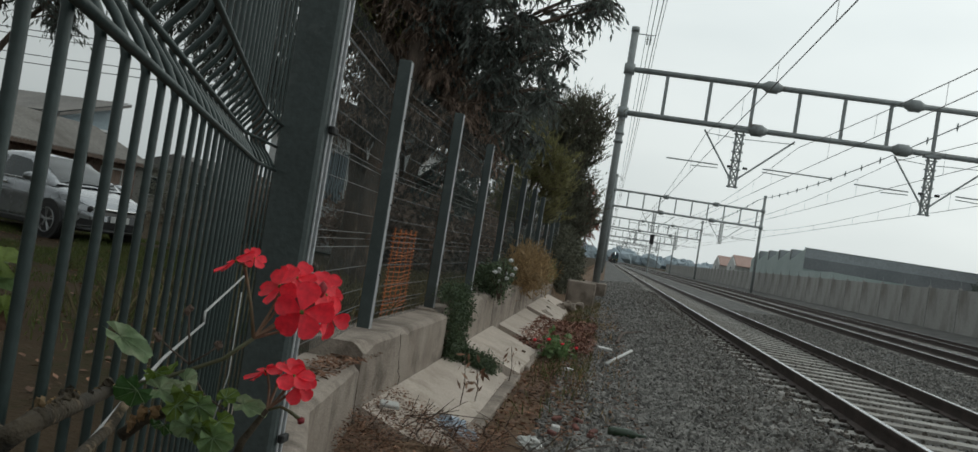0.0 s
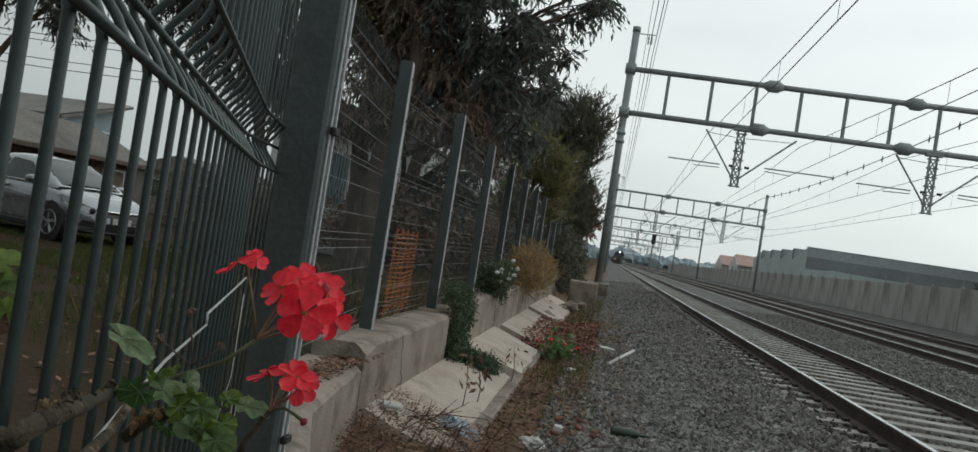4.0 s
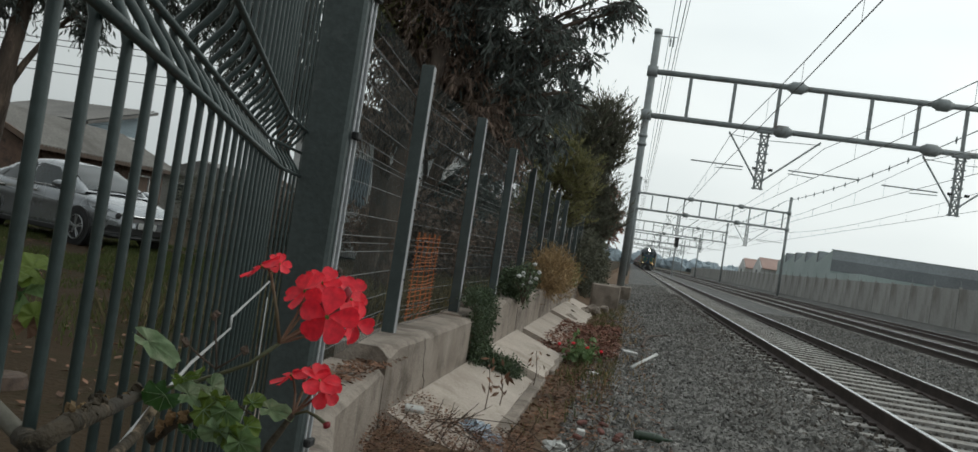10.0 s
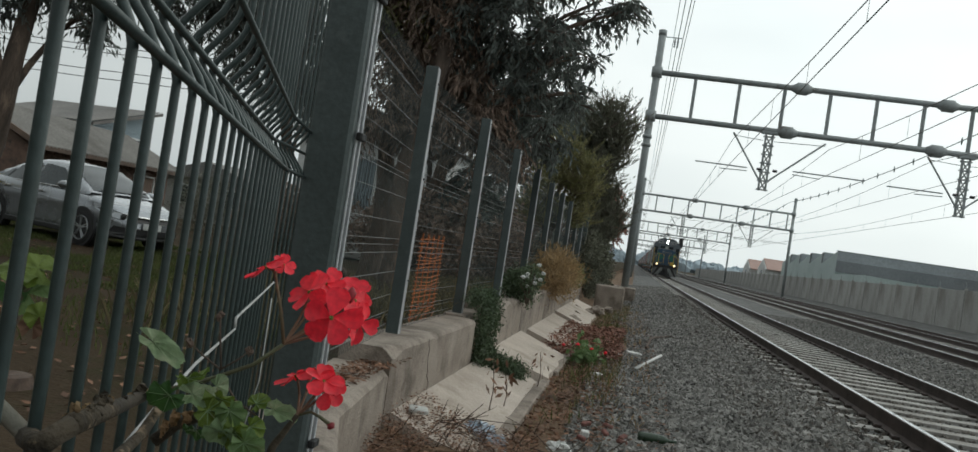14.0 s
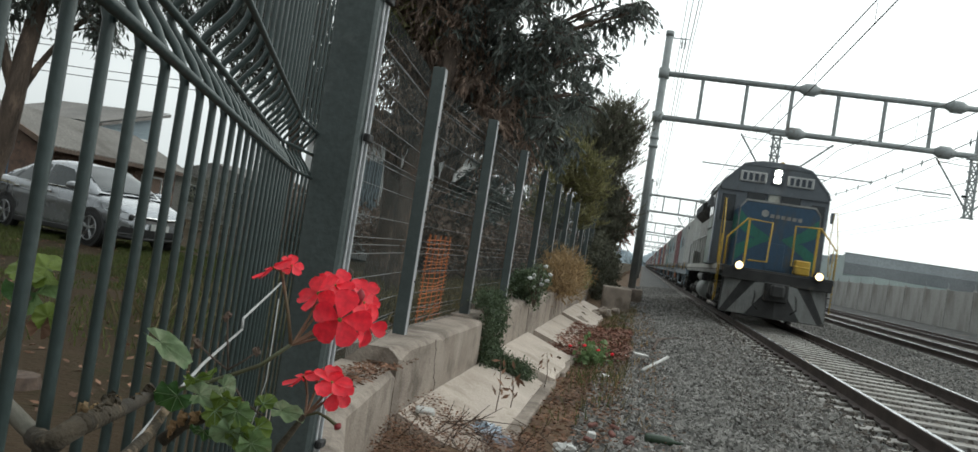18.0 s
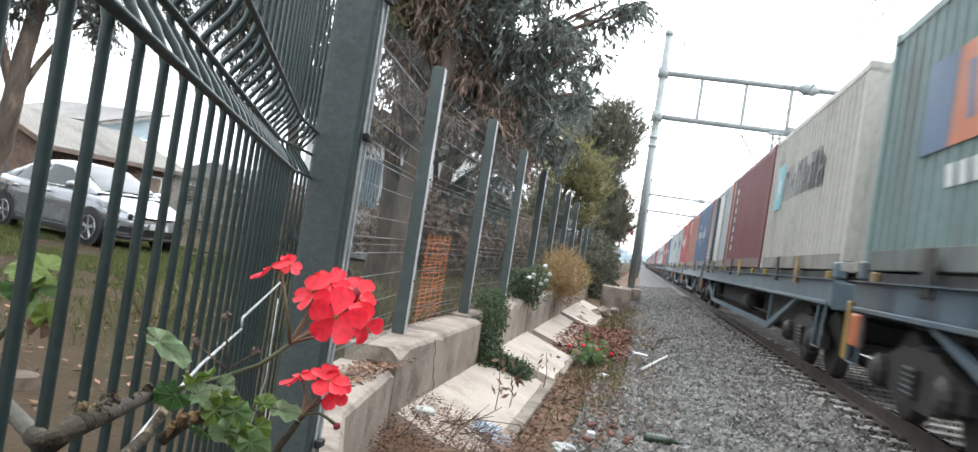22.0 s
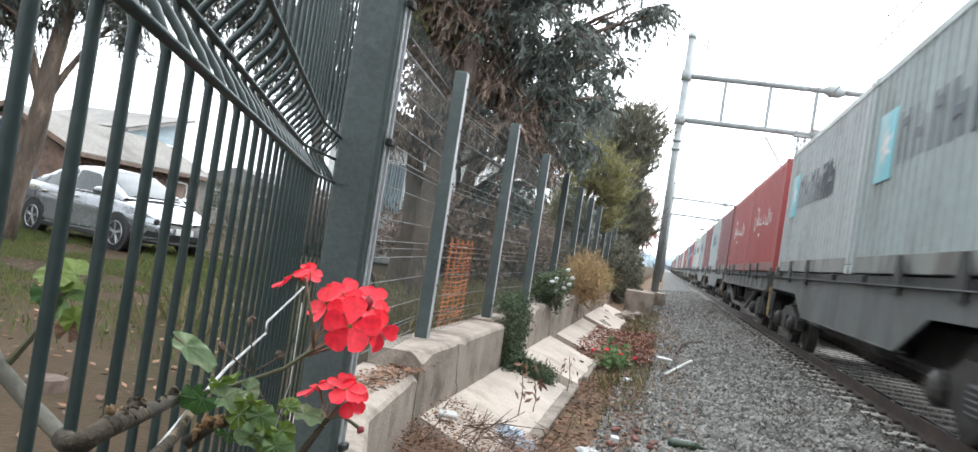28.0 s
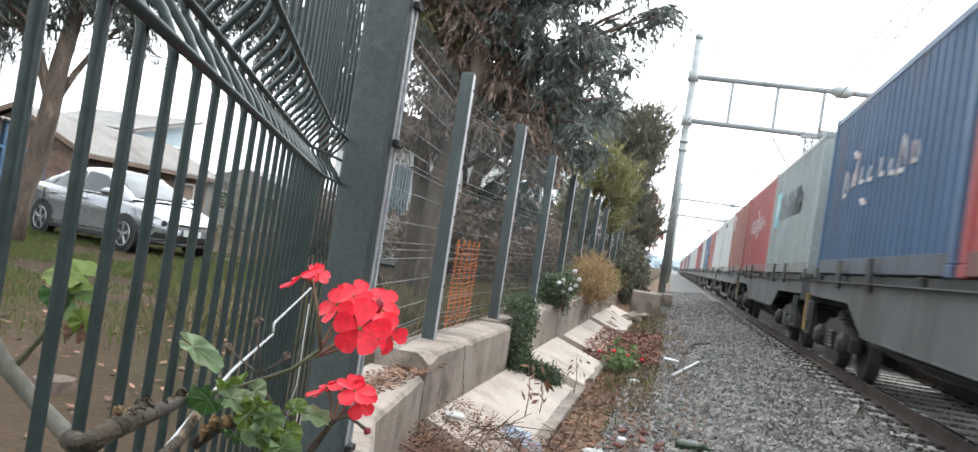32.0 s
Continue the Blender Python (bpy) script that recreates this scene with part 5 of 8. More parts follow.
def build_train():
    TRAIN.append((build_loco(), 0.0, 0.0))
    kinds = [("off-white", "small"), ("pale grey", "bars"), ("maroon", "column"), ("pale grey", "bars"), ("grey-green", "bars"), ("teal-grey", "panel"), ("beige", "bars"), ("maroon", "column"),
             ("silver-grey", "louvre"), ("blue", "script"), ("rust-red", "plate"), ("red", "lettering"), ("grey-green", "bars"), ("pale grey", "bars"), ("silver-grey", "small"), ("blue", "script"),
             ("rust-red", "lettering"), ("red", "lettering"), ("pale grey", "bars"), ("off-white", "double"), ("off-white", "double"), ("grey-green", "bars"), ("pale grey", "bars"), ("red", "script"),
             ("red", "script"), ("maroon", "column"), ("grey-green", "bars"), ("maroon", "column"), ("grey-green", "bars"), ("off-white", "bars"), ("pale grey", "bars"), ("red", "script"),
             ("blue", "script"), ("grey-green", "bars"), ("red", "lettering")]
    far = [("pale grey", "bars"), ("rust-red", "plate"), ("blue", "script"), ("maroon", "column"), ("off-white", "small"), ("red", "lettering"), ("grey-green", "bars")]
    rnd = random.Random(3)
    while len(kinds) < 67:
        kinds.append(rnd.choice(far))
    made = {}
    step = 7.83
    ends = {1, 3, 5, 8}
    first = 0
    wagons = {}
    for i, k in enumerate(kinds):
        s = 29.6 + step * (i - 0.5)
        last = i in ends or (i > 8 and i % 2 == 0)
        shift = 0.0
        if last:
            shift = -0.21
        elif i == first:
            shift = 0.21
        k = (*k, i < 40)
        if k in made:
            c = copy_thing(made[k], Matrix())
        else:
            c = made[k] = build_container(*k)
        TRAIN.append((c, s + shift, BOX_Z))
        if last:
            n = i - first + 1
            mid = 29.6 + step * ((first + i) / 2 - 0.5)
            style = STYLES.get(i, "pale" if i < 17 else "dark")
            key = (n, style)
            if key in wagons:
                w = copy_thing(wagons[key], Matrix())
            else:
                w = wagons[key] = build_wagon(step * n - 1.0, style, n)
            TRAIN.append((w, mid, 0.0))
            first = i + 1


# ---- plinth, ditch ----
M_DEADLEAF = mat("dead_brown_leaf", (0.215, 0.108, 0.062), (0.085, 0.05, 0.033), 0.85, 0, 4, 30, 0, each=0.4)
M_REDLEAF = mat("reddish_dead_leaf", (0.225, 0.095, 0.06), (0.115, 0.057, 0.04), 0.85, 0, 4, 30, 0, each=0.4)
M_DRY = mat("dry_straw_grass", (0.36, 0.25, 0.13), (0.24, 0.16, 0.08), 0.8, 0, 4, 30, 0, each=0.3, thin=True)
M_OLIVE = mat("dry_olive_grass", (0.2, 0.165, 0.085), (0.13, 0.11, 0.06), 0.8, 0, 4, 30, 0, each=0.35, thin=True)
M_GRASS = mat("short_grass", (0.07, 0.1, 0.022), (0.1, 0.105, 0.035), 0.75, 0, 1.0, 30, 0, each=0.3, thin=True)
M_LEAFG = mat("dull_green_leaf", (0.12, 0.155, 0.085), (0.075, 0.1, 0.055), 0.65, 0, 3, 30, 0, each=0.3, thin=True)
M_IVY = mat("ivy_leaf", (0.085, 0.115, 0.06), (0.045, 0.07, 0.034), 0.65, 0, 3, 30, 0, each=0.3, thin=True)
M_TWIG = mat("dry_twig", (0.11, 0.075, 0.055), (0.055, 0.038, 0.03), 0.9, 0, 20, 90, 0.2)
M_PLASTIC = mat("white_plastic", (0.52, 0.52, 0.5), (0.42, 0.42, 0.4), 0.4, 0, 5, 60, 0.05, (0.3, 0.27, 0.22), 0.12)
M_BAG = mat("blue_and_clear_plastic_bag", (0.2, 0.3, 0.4), (0.45, 0.47, 0.5), 0.3, 0, 9, 60, 0.3, (0.35, 0.16, 0.2), 0.1)
M_BOTTLE = mat("green_bottle_glass", (0.03, 0.05, 0.028), (0.02, 0.036, 0.02), 0.25, 0, 5, 40, 0)
M_ORANGENET = mat("orange_plastic_netting", (0.55, 0.17, 0.04), (0.4, 0.11, 0.03), 0.6, 0, 6, 60, 0)


def wall_piece(name, label, pts, x_in, z0, cap_z, parent=None):
    """A plinth along pts (x, y), its top at cap_z, with chipped arrises and an uneven face."""
    m = Mesh()
    rnd = random.Random(len(pts) + int(pts[0][1] * 10))
    rows = []
    for (xa, ya), (xb, yb) in zip(pts, pts[1:]):
        n = max(6, int(abs(yb - ya) / 0.09))
        for i in range(n):
            f = i / n
            rows.append((xa + (xb - xa) * f, ya + (yb - ya) * f))
    rows.append(pts[-1])
    vs, levels = [], (0.18, 0.42, 0.66, 0.86)
    for x, y in rows:
        chip = max(0.0, noise.noise((y * 3.1, x * 3, 1.0)) - 0.18) * 0.14 + max(0.0, noise.noise((y * 9, 0, 4.0)) - 0.3) * 0.06
        wob = 0.006 * noise.noise((y * 1.3, 7.0, 0))
        zt = cap_z + 0.01 * noise.noise((y * 2.0, 3.0, 0))
        vs += [(x - x_in, y, z0), (x - x_in, y, zt), (x - 0.06 - chip * 0.8, y, zt + 0.004), (x - 0.02 - chip, y, zt - 0.006 - chip * 0.25), (x + wob, y, zt - 0.03 - chip)]
        for f in reversed(levels):
            z = z0 + (zt - 0.06 - z0) * f
            vs.append((x + wob + 0.008 * noise.noise((y * 2.5, z * 5, 2.0)), y, z - 0.03))
        vs.append((x + wob, y, z0))
    c, k = 10, len(rows)
    fs = [(i * c + a, i * c + a + 1, i * c + c + a + 1, i * c + c + a) for i in range(k - 1) for a in range(c - 1)]
    fs += [tuple(range(c)), tuple(range(c * k - 1, c * k - c - 1, -1))]
    wall = tagged(part(name, m.add(vs, fs), M_CONC, parent), label, "retaining wall", kind="structure")
    # hairline cracks down the face
    for q in range(max(1, int((pts[-1][1] - pts[0][1]) / 1.7))):
        y = rnd.uniform(pts[0][1] + 0.2, pts[-1][1] - 0.2)
        x = next(a[0] + (b[0] - a[0]) * (y - a[1]) / (b[1] - a[1]) for a, b in zip(pts, pts[1:]) if a[1] <= y <= b[1])
        line, z = [], cap_z - 0.02
        while z > z0 + 0.25:
            line.append((x + 0.002, y, z))
            y += rnd.uniform(-0.07, 0.08)
            x2 = [a[0] + (b[0] - a[0]) * (y - a[1]) / (b[1] - a[1]) for a, b in zip(pts, pts[1:]) if a[1] <= y <= b[1]]
            x = x2[0] if x2 else x
            z -= rnd.uniform(0.025, 0.08)
        part("crack", Mesh().tube(line, 0.004, 4, 0.0012), M_GRIME, wall)
    return wall


M_GRIME = mat("dark_grime", (0.07, 0.056, 0.046), (0.045, 0.037, 0.03), 0.95, 0, 8, 60, 0.3)


def build_ditch():
    wall_piece("plinth_wall", "low weathered concrete plinth under the fence", [(-0.30, 1.0), (-0.44, 1.5), (-1.30, 4.15), (-1.5, 5.72)], 0.4, -0.7, 0.13)
    wall_piece("plinth_wall", "taller cracked concrete plinth block under the fence", [(-1.5, 5.74), (-1.5, 6.6), (-1.5, 8.85)], 0.38, -0.7, 0.25)
    wall_piece("plinth_wall", "long stained concrete plinth under the fence", [(-1.5, 9.85), (-1.5, 14), (-1.5, 20), (-1.5, 27)], 0.4, -0.7, 0.33)
    wall_piece("plinth_wall", "set-back concrete plinth under the fence", [(-1.62, 8.86), (-1.62, 9.84)], 0.25, -0.7, 0.27)
    ps = tagged(part("post_socket", Mesh().box((-1.66, 6.35, 0.16), (0.3, 0.34, 0.1), bevel=0.02), M_CONC), "small concrete pad at a fence post", "concrete pad", kind="structure")
    d = thing("ditch_lining", "sloping pale concrete slabs lining the ditch, cracked and uneven", "slab", kind="structure")
    rows = [(5.9, 10.0, 0.0, 0.64), (10.15, 12.9, 0.035, 0.7), (13.7, 18.2, 0.0, 0.68), (18.6, 22.6, 0.03, 0.72), (23.0, 25.5, 0.0, 0.66)]
    rnd = random.Random(4)
    for y0, y1, dz, w in rows:
        vs = []
        n = 6
        for i in range(n + 1):
            y = y0 + (y1 - y0) * i / n
            j = lambda s: (rnd.random() - 0.5) * s
            xa, xb = -1.5, -1.5 + w + j(0.06)
            za, zb = -0.2 + dz, -0.44 + dz + j(0.02)
            yy = y + (j(0.1) if i in (0, n) else 0)
            vs += [(xa, y, za), (xb, yy, zb), (xb, yy, zb - 0.1), (xa, y, za - 0.12)]
        fs = [(i * 4 + a, i * 4 + (a + 1) % 4, i * 4 + 4 + (a + 1) % 4, i * 4 + 4 + a) for i in range(n) for a in range(4)] + [(0, 1, 2, 3), tuple(range(4 * n + 3, 4 * n - 1, -1))]
        part("slab", Mesh().add(vs, fs), M_SLAB, d)
    tagged(part("kerb", Mesh().box((-0.83, 8.1, -0.52), (0.12, 4.4, 0.2), bevel=0.02).box((-0.8, 12.2, -0.52), (0.12, 2.4, 0.2), bevel=0.02), M_CONC), "broken concrete kerb along the ditch", "kerb", kind="structure")
    b = thing("concrete_block", "square weathered concrete foundation block beside the mast", "concrete block", pose(-0.62, 27.0, -0.5, 0, 0, 3))
    part("block", Mesh().box((0, 0, 0.39), (0.86, 0.9, 0.78), bevel=0.04), M_CONC, b)
    f = thing("mast_footing", "round concrete footing under the gantry mast", "footing", pose(-0.27, 35.03, -0.55))
    part("footing", Mesh().box((0, 0, 0.3), (0.9, 0.9, 0.7), bevel=0.05), M_CONC, f)
    rk = thing("rubble_heap", "heap of broken stones and earth at the plinth", "rubble", pose(-1.0, 21.5, -0.45))
    for k in range(9):
        a = random.Random(k + 30)
        part("stone", Mesh().blob((0, 0, 0), 0.1 + 0.12 * a.random(), k, 0.75, 0.3), M_CONC, rk, at=pose(a.uniform(-0.4, 0.5), a.uniform(-2.5, 3.5), a.uniform(0, 0.12)))


def scatter_leaves(name, label, x0, x1, y0, y1, n, size, m, seed, lift=0.02, zfun=None):
    rnd = np.random.default_rng(seed)
    x = x0 + (x1 - x0) * rnd.random(n)
    y = y0 + (y1 - y0) * rnd.random(n)
    z = np.array([(zfun or ground_z)(a) for a in x]) + lift * rnd.random(n)
    v, f = leaves(np.stack([x, y, z], 1), size, rnd, 0, 0.5)
    v = np.asarray(v)
    zz = np.repeat(z, 4)
    v[:, 2] = zz + (v[:, 2] - zz) * 0.35 + 0.008
    me = bpy.data.meshes.new(name)
    me.from_pydata(v.tolist(), [], np.asarray(f).tolist())
    me.materials.append(m)
    return tagged(new(name, me), label, "leaf litter", kind="stuff")


def blades(name, label, x0, x1, y0, y1, n, h, m, seed, clump=0.0):
    """Upright grass blades, one thin quad each."""
    rnd = np.random.default_rng(seed)
    x = x0 + (x1 - x0) * rnd.random(n)
    y = y0 + (y1 - y0) * rnd.random(n)
    keep = np.array([noise.noise((a * 0.6, b * 0.6, 2.0)) + 0.5 * noise.noise((a * 2.3, b * 2.3, 5.0)) > clump for a, b in zip(x, y)]) & (rnd.random(n) < np.clip((y - y0) / (0.35 * (y1 - y0)) + 0.12, 0, 1))
    x, y = x[keep], y[keep]
    n = len(x)
    z = np.array([ground_z(a) for a in x])
    p = np.stack([x, y, z], 1)
    a = rnd.random(n) * 2 * np.pi
    s = np.stack([np.cos(a), np.sin(a), 0 * a], 1) * 0.006 * (h / 0.08) ** 0.5
    L = h * (0.5 + rnd.random(n))[:, None]
    tip = p + np.stack([rnd.normal(size=n) * 0.35, rnd.normal(size=n) * 0.35, np.ones(n)], 1) * L
    mid = (p + tip) / 2 + np.array([0, 0, 0.15]) * L
    v = np.stack([p - s, p + s, mid + s * 0.7, tip, mid - s * 0.7], 1).reshape(-1, 3)
    f = np.arange(5 * n).reshape(-1, 5)
    me = bpy.data.meshes.new(name)
    me.from_pydata(v.tolist(), [], f.tolist())
    me.materials.append(m)
    return tagged(new(name, me), label, "grass", kind="stuff")


def build_shrub(name, label, at, radii, n, size, m, seed, droop=0.0, slim=0.45, stems=10, flowers=0, fm=None):
    rnd = np.random.default_rng(seed)
    t = thing(name, label, "shrub", pose(*at))
    u = rnd.normal(size=(n // 14, 3))
    u /= np.linalg.norm(u, axis=1)[:, None]
    u *= rnd.random((len(u), 1)) ** 0.4
    c = u * np.array(radii) + np.array([0, 0, radii[2] * 0.9])
    sm = Mesh()
    for k in range(stems):
        b = Vector(c[k % len(c)])
        sm.tube([(0, 0, -0.05), (b.x * 0.4, b.y * 0.4, b.z * 0.5), tuple(b)], 0.012, 5, 0.004)
    part("woody_base", sm, M_TWIG, t)
    leaf_part("foliage", clumps(c, 14, size * 0.8, rnd), size, m, t, rnd, droop, slim)
    for k in range(flowers):
        q = c[k * 3 % len(c)]
        part("blossom", Mesh().blob((q[0] * 1.05 + 0.05, q[1] - 0.1, q[2] * 1.05 + 0.08), 0.035, k, 0.7, 0.3, 4, 6), fm, t)
    return t


def build_plants():
    rnd = np.random.default_rng(9)
    build_shrub("shrub", "dark green rounded shrub with white blossoms on the plinth", (-1.58, 12.6, 0.28), (0.24, 0.6, 0.25), 3000, 0.055, M_IVY, 21, flowers=7, fm=M_WHITE)
    build_shrub("shrub", "loose leggy green shrub with white blossoms on the plinth", (-1.4, 12.25, 0.3), (0.17, 0.35, 0.3), 1100, 0.05, M_LEAFG, 25, 0.2, 0.35, 14, flowers=6, fm=M_WHITE)
    build_shrub("dry_bush", "dry straw-coloured grassy bush on the plinth", (-1.48, 17.0, 0.3), (0.36, 1.6, 0.36), 7000, 0.15, M_DRY, 22, -0.8, 0.1)
    build_shrub("shrub", "olive green weeds beside the dry bush", (-1.55, 20.8, 0.3), (0.3, 1.4, 0.28), 3000, 0.1, M_LEAFY, 23)
    build_shrub("shrub", "dark green bushes at the foot of the fence", (-2.6, 27, 0.0), (0.5, 3.0, 0.9), 7000, 0.12, M_LEAF, 24)
    # ivy over the plinth
    iv = thing("ivy", "dark green ivy trailing over the plinth down to the ditch", "ivy", pose(-1.5, 9.35, 0.3))
    c = np.concatenate([np.stack([0.02 + 0.05 * rnd.random(220), (rnd.random(220) - 0.5) * 0.95, -0.65 * rnd.random(220) + 0.12], 1),
                        np.stack([0.05 + 0.42 * (q := rnd.random(170)), -0.3 + 0.4 * rnd.random(170) + 0.45 * q, -0.5 - 0.17 * q + 0.1 * rnd.random(170)], 1),
                        np.stack([-0.15 + 0.2 * rnd.random(90), (rnd.random(90) - 0.5) * 0.9, 0.1 + 0.12 * rnd.random(90)], 1)])
    leaf_part("foliage", clumps(c, 24, 0.04, rnd), 0.03, M_IVY, iv, rnd, 0.4, 0.55)
    part("vine", Mesh().tube([(0, 0, 0.1), (0.04, 0.1, -0.2), (0.1, 0.05, -0.5), (0.3, 0.15, -0.62)], 0.012, 6, 0.005), M_TWIG, iv)
    # small red geranium by the ditch
    g = thing("geranium_plant", "low green geranium with red blossoms beside the ditch", "plant", pose(-0.5, 12.6, -0.47))
    u = rnd.normal(size=(36, 3)) * np.array([0.1, 0.26, 0.07]) + np.array([0, 0, 0.16])
    leaf_part("foliage", clumps(u, 8, 0.05, rnd), 0.08, M_GLEAF, g, rnd, -0.3, 0.8)
    for k in range(5):
        part("blossom", Mesh().blob((rnd.normal() * 0.14 + 0.05, rnd.normal() * 0.3, 0.22 + 0.08 * rnd.random()), 0.028, k, 0.7, 0.3, 4, 6), M_PETAL, g)
    scatter_leaves("leaf_litter", "brown dead leaves in the ditch", -1.48, -0.5, 4.9, 6.75, 11000, 0.03, M_DEADLEAF, 31, 0.16)
    scatter_leaves("leaf_litter", "brown dead leaves and stalks beside the ditch", -1.0, 0.0, 7.0, 22, 6500, 0.07, M_DEADLEAF, 32, 0.05)
    scatter_leaves("leaf_litter", "reddish dead leaves heaped at the ditch", -1.15, 0.0, 12.8, 18.5, 9500, 0.075, M_REDLEAF, 33, 0.16)
    scatter_leaves("leaf_litter", "dead leaves blown over the edge of the ballast", -0.5, 0.55, 7.0, 26, 2600, 0.055, M_DEADLEAF, 35, 0.05)
    scatter_leaves("leaf_litter", "dead leaves on the plinth top", -1.72, -1.48, 4.2, 6.1, 1100, 0.045, M_DEADLEAF, 34, 0.02, lambda x: 0.13)
    blades("weeds", "dry weeds along the edge of the ballast", -0.75, 0.05, 6.5, 30, 2600, 0.12, M_OLIVE, 41, -0.1)
    blades("weeds", "sparse dry stalks among the ballast", -0.2, 0.4, 6.8, 30, 700, 0.11, M_DRY, 45, 0.05)
    blades("weeds", "green weeds along the edge of the ballast", -0.6, 0.0, 7, 24, 1500, 0.12, M_GRASS, 42, 0.1)
    blades("dry_grass", "dry olive-brown grass behind the fence", -4.2, -1.95, 6.2, 19, 9000, 0.26, M_OLIVE, 46, -0.3)
    blades("yard_grass", "patchy short grass in the yard", -15, -2.6, 5.0, 17, 110000, 0.06, M_GRASS, 43, -0.2)
    scatter_leaves("yard_leaves", "fallen leaves on the yard", -10, -2.3, 3.0, 14, 3000, 0.06, M_DEADLEAF, 44, 0.02)
    # twigs over the ditch
    rt = random.Random(12)
    for k in range(60):
        x, y = rt.uniform(-1.4, -0.25), rt.uniform(5.3, 6.7)
        a, L = rt.uniform(0, 6.28), rt.uniform(0.25, 0.8)
        z = ground_z(x) + 0.03
        tw = thing("dry_twig", "thin dry brown twig lying in the ditch", "twig", pose(x, y, z), "dry twigs")
        dx, dy, up = L * math.cos(a), L * math.sin(a), rt.uniform(0.0, 0.22)
        part("stem", Mesh().tube([(0, 0, 0), (dx * 0.5, dy * 0.5 + 0.03, up * 0.7), (dx, dy, up)], 0.006, 5, 0.002), M_TWIG, tw)
        part("side_shoot", Mesh().tube([(dx * 0.5, dy * 0.5 + 0.03, up * 0.7), (dx * 0.6 + 0.1, dy * 0.6 - 0.08, up + 0.1)], 0.004, 5, 0.0015), M_TWIG, tw)
    for x, y, h in ((-1.05, 7.5, 0.55), (-0.98, 7.9, 0.4), (-0.85, 9.6, 0.45)):
        s = thing("dry_weed", "tall dry weed stalk with a few withered leaves", "weed", pose(x, y, ground_z(x)))
        part("stem", Mesh().tube([(0, 0, -0.05), (0.02, 0, h * 0.5), (-0.02, 0.02, h)], 0.006, 5, 0.003), M_TWIG, s)
        q = np.array([(0.03 * (-1) ** i + 0.01, 0, h * (0.55 + 0.07 * i)) for i in range(7)])
        leaf_part("foliage", clumps(q, 2, 0.03, rnd), 0.09, M_DEADLEAF, s, rnd, 0.9, 0.35)


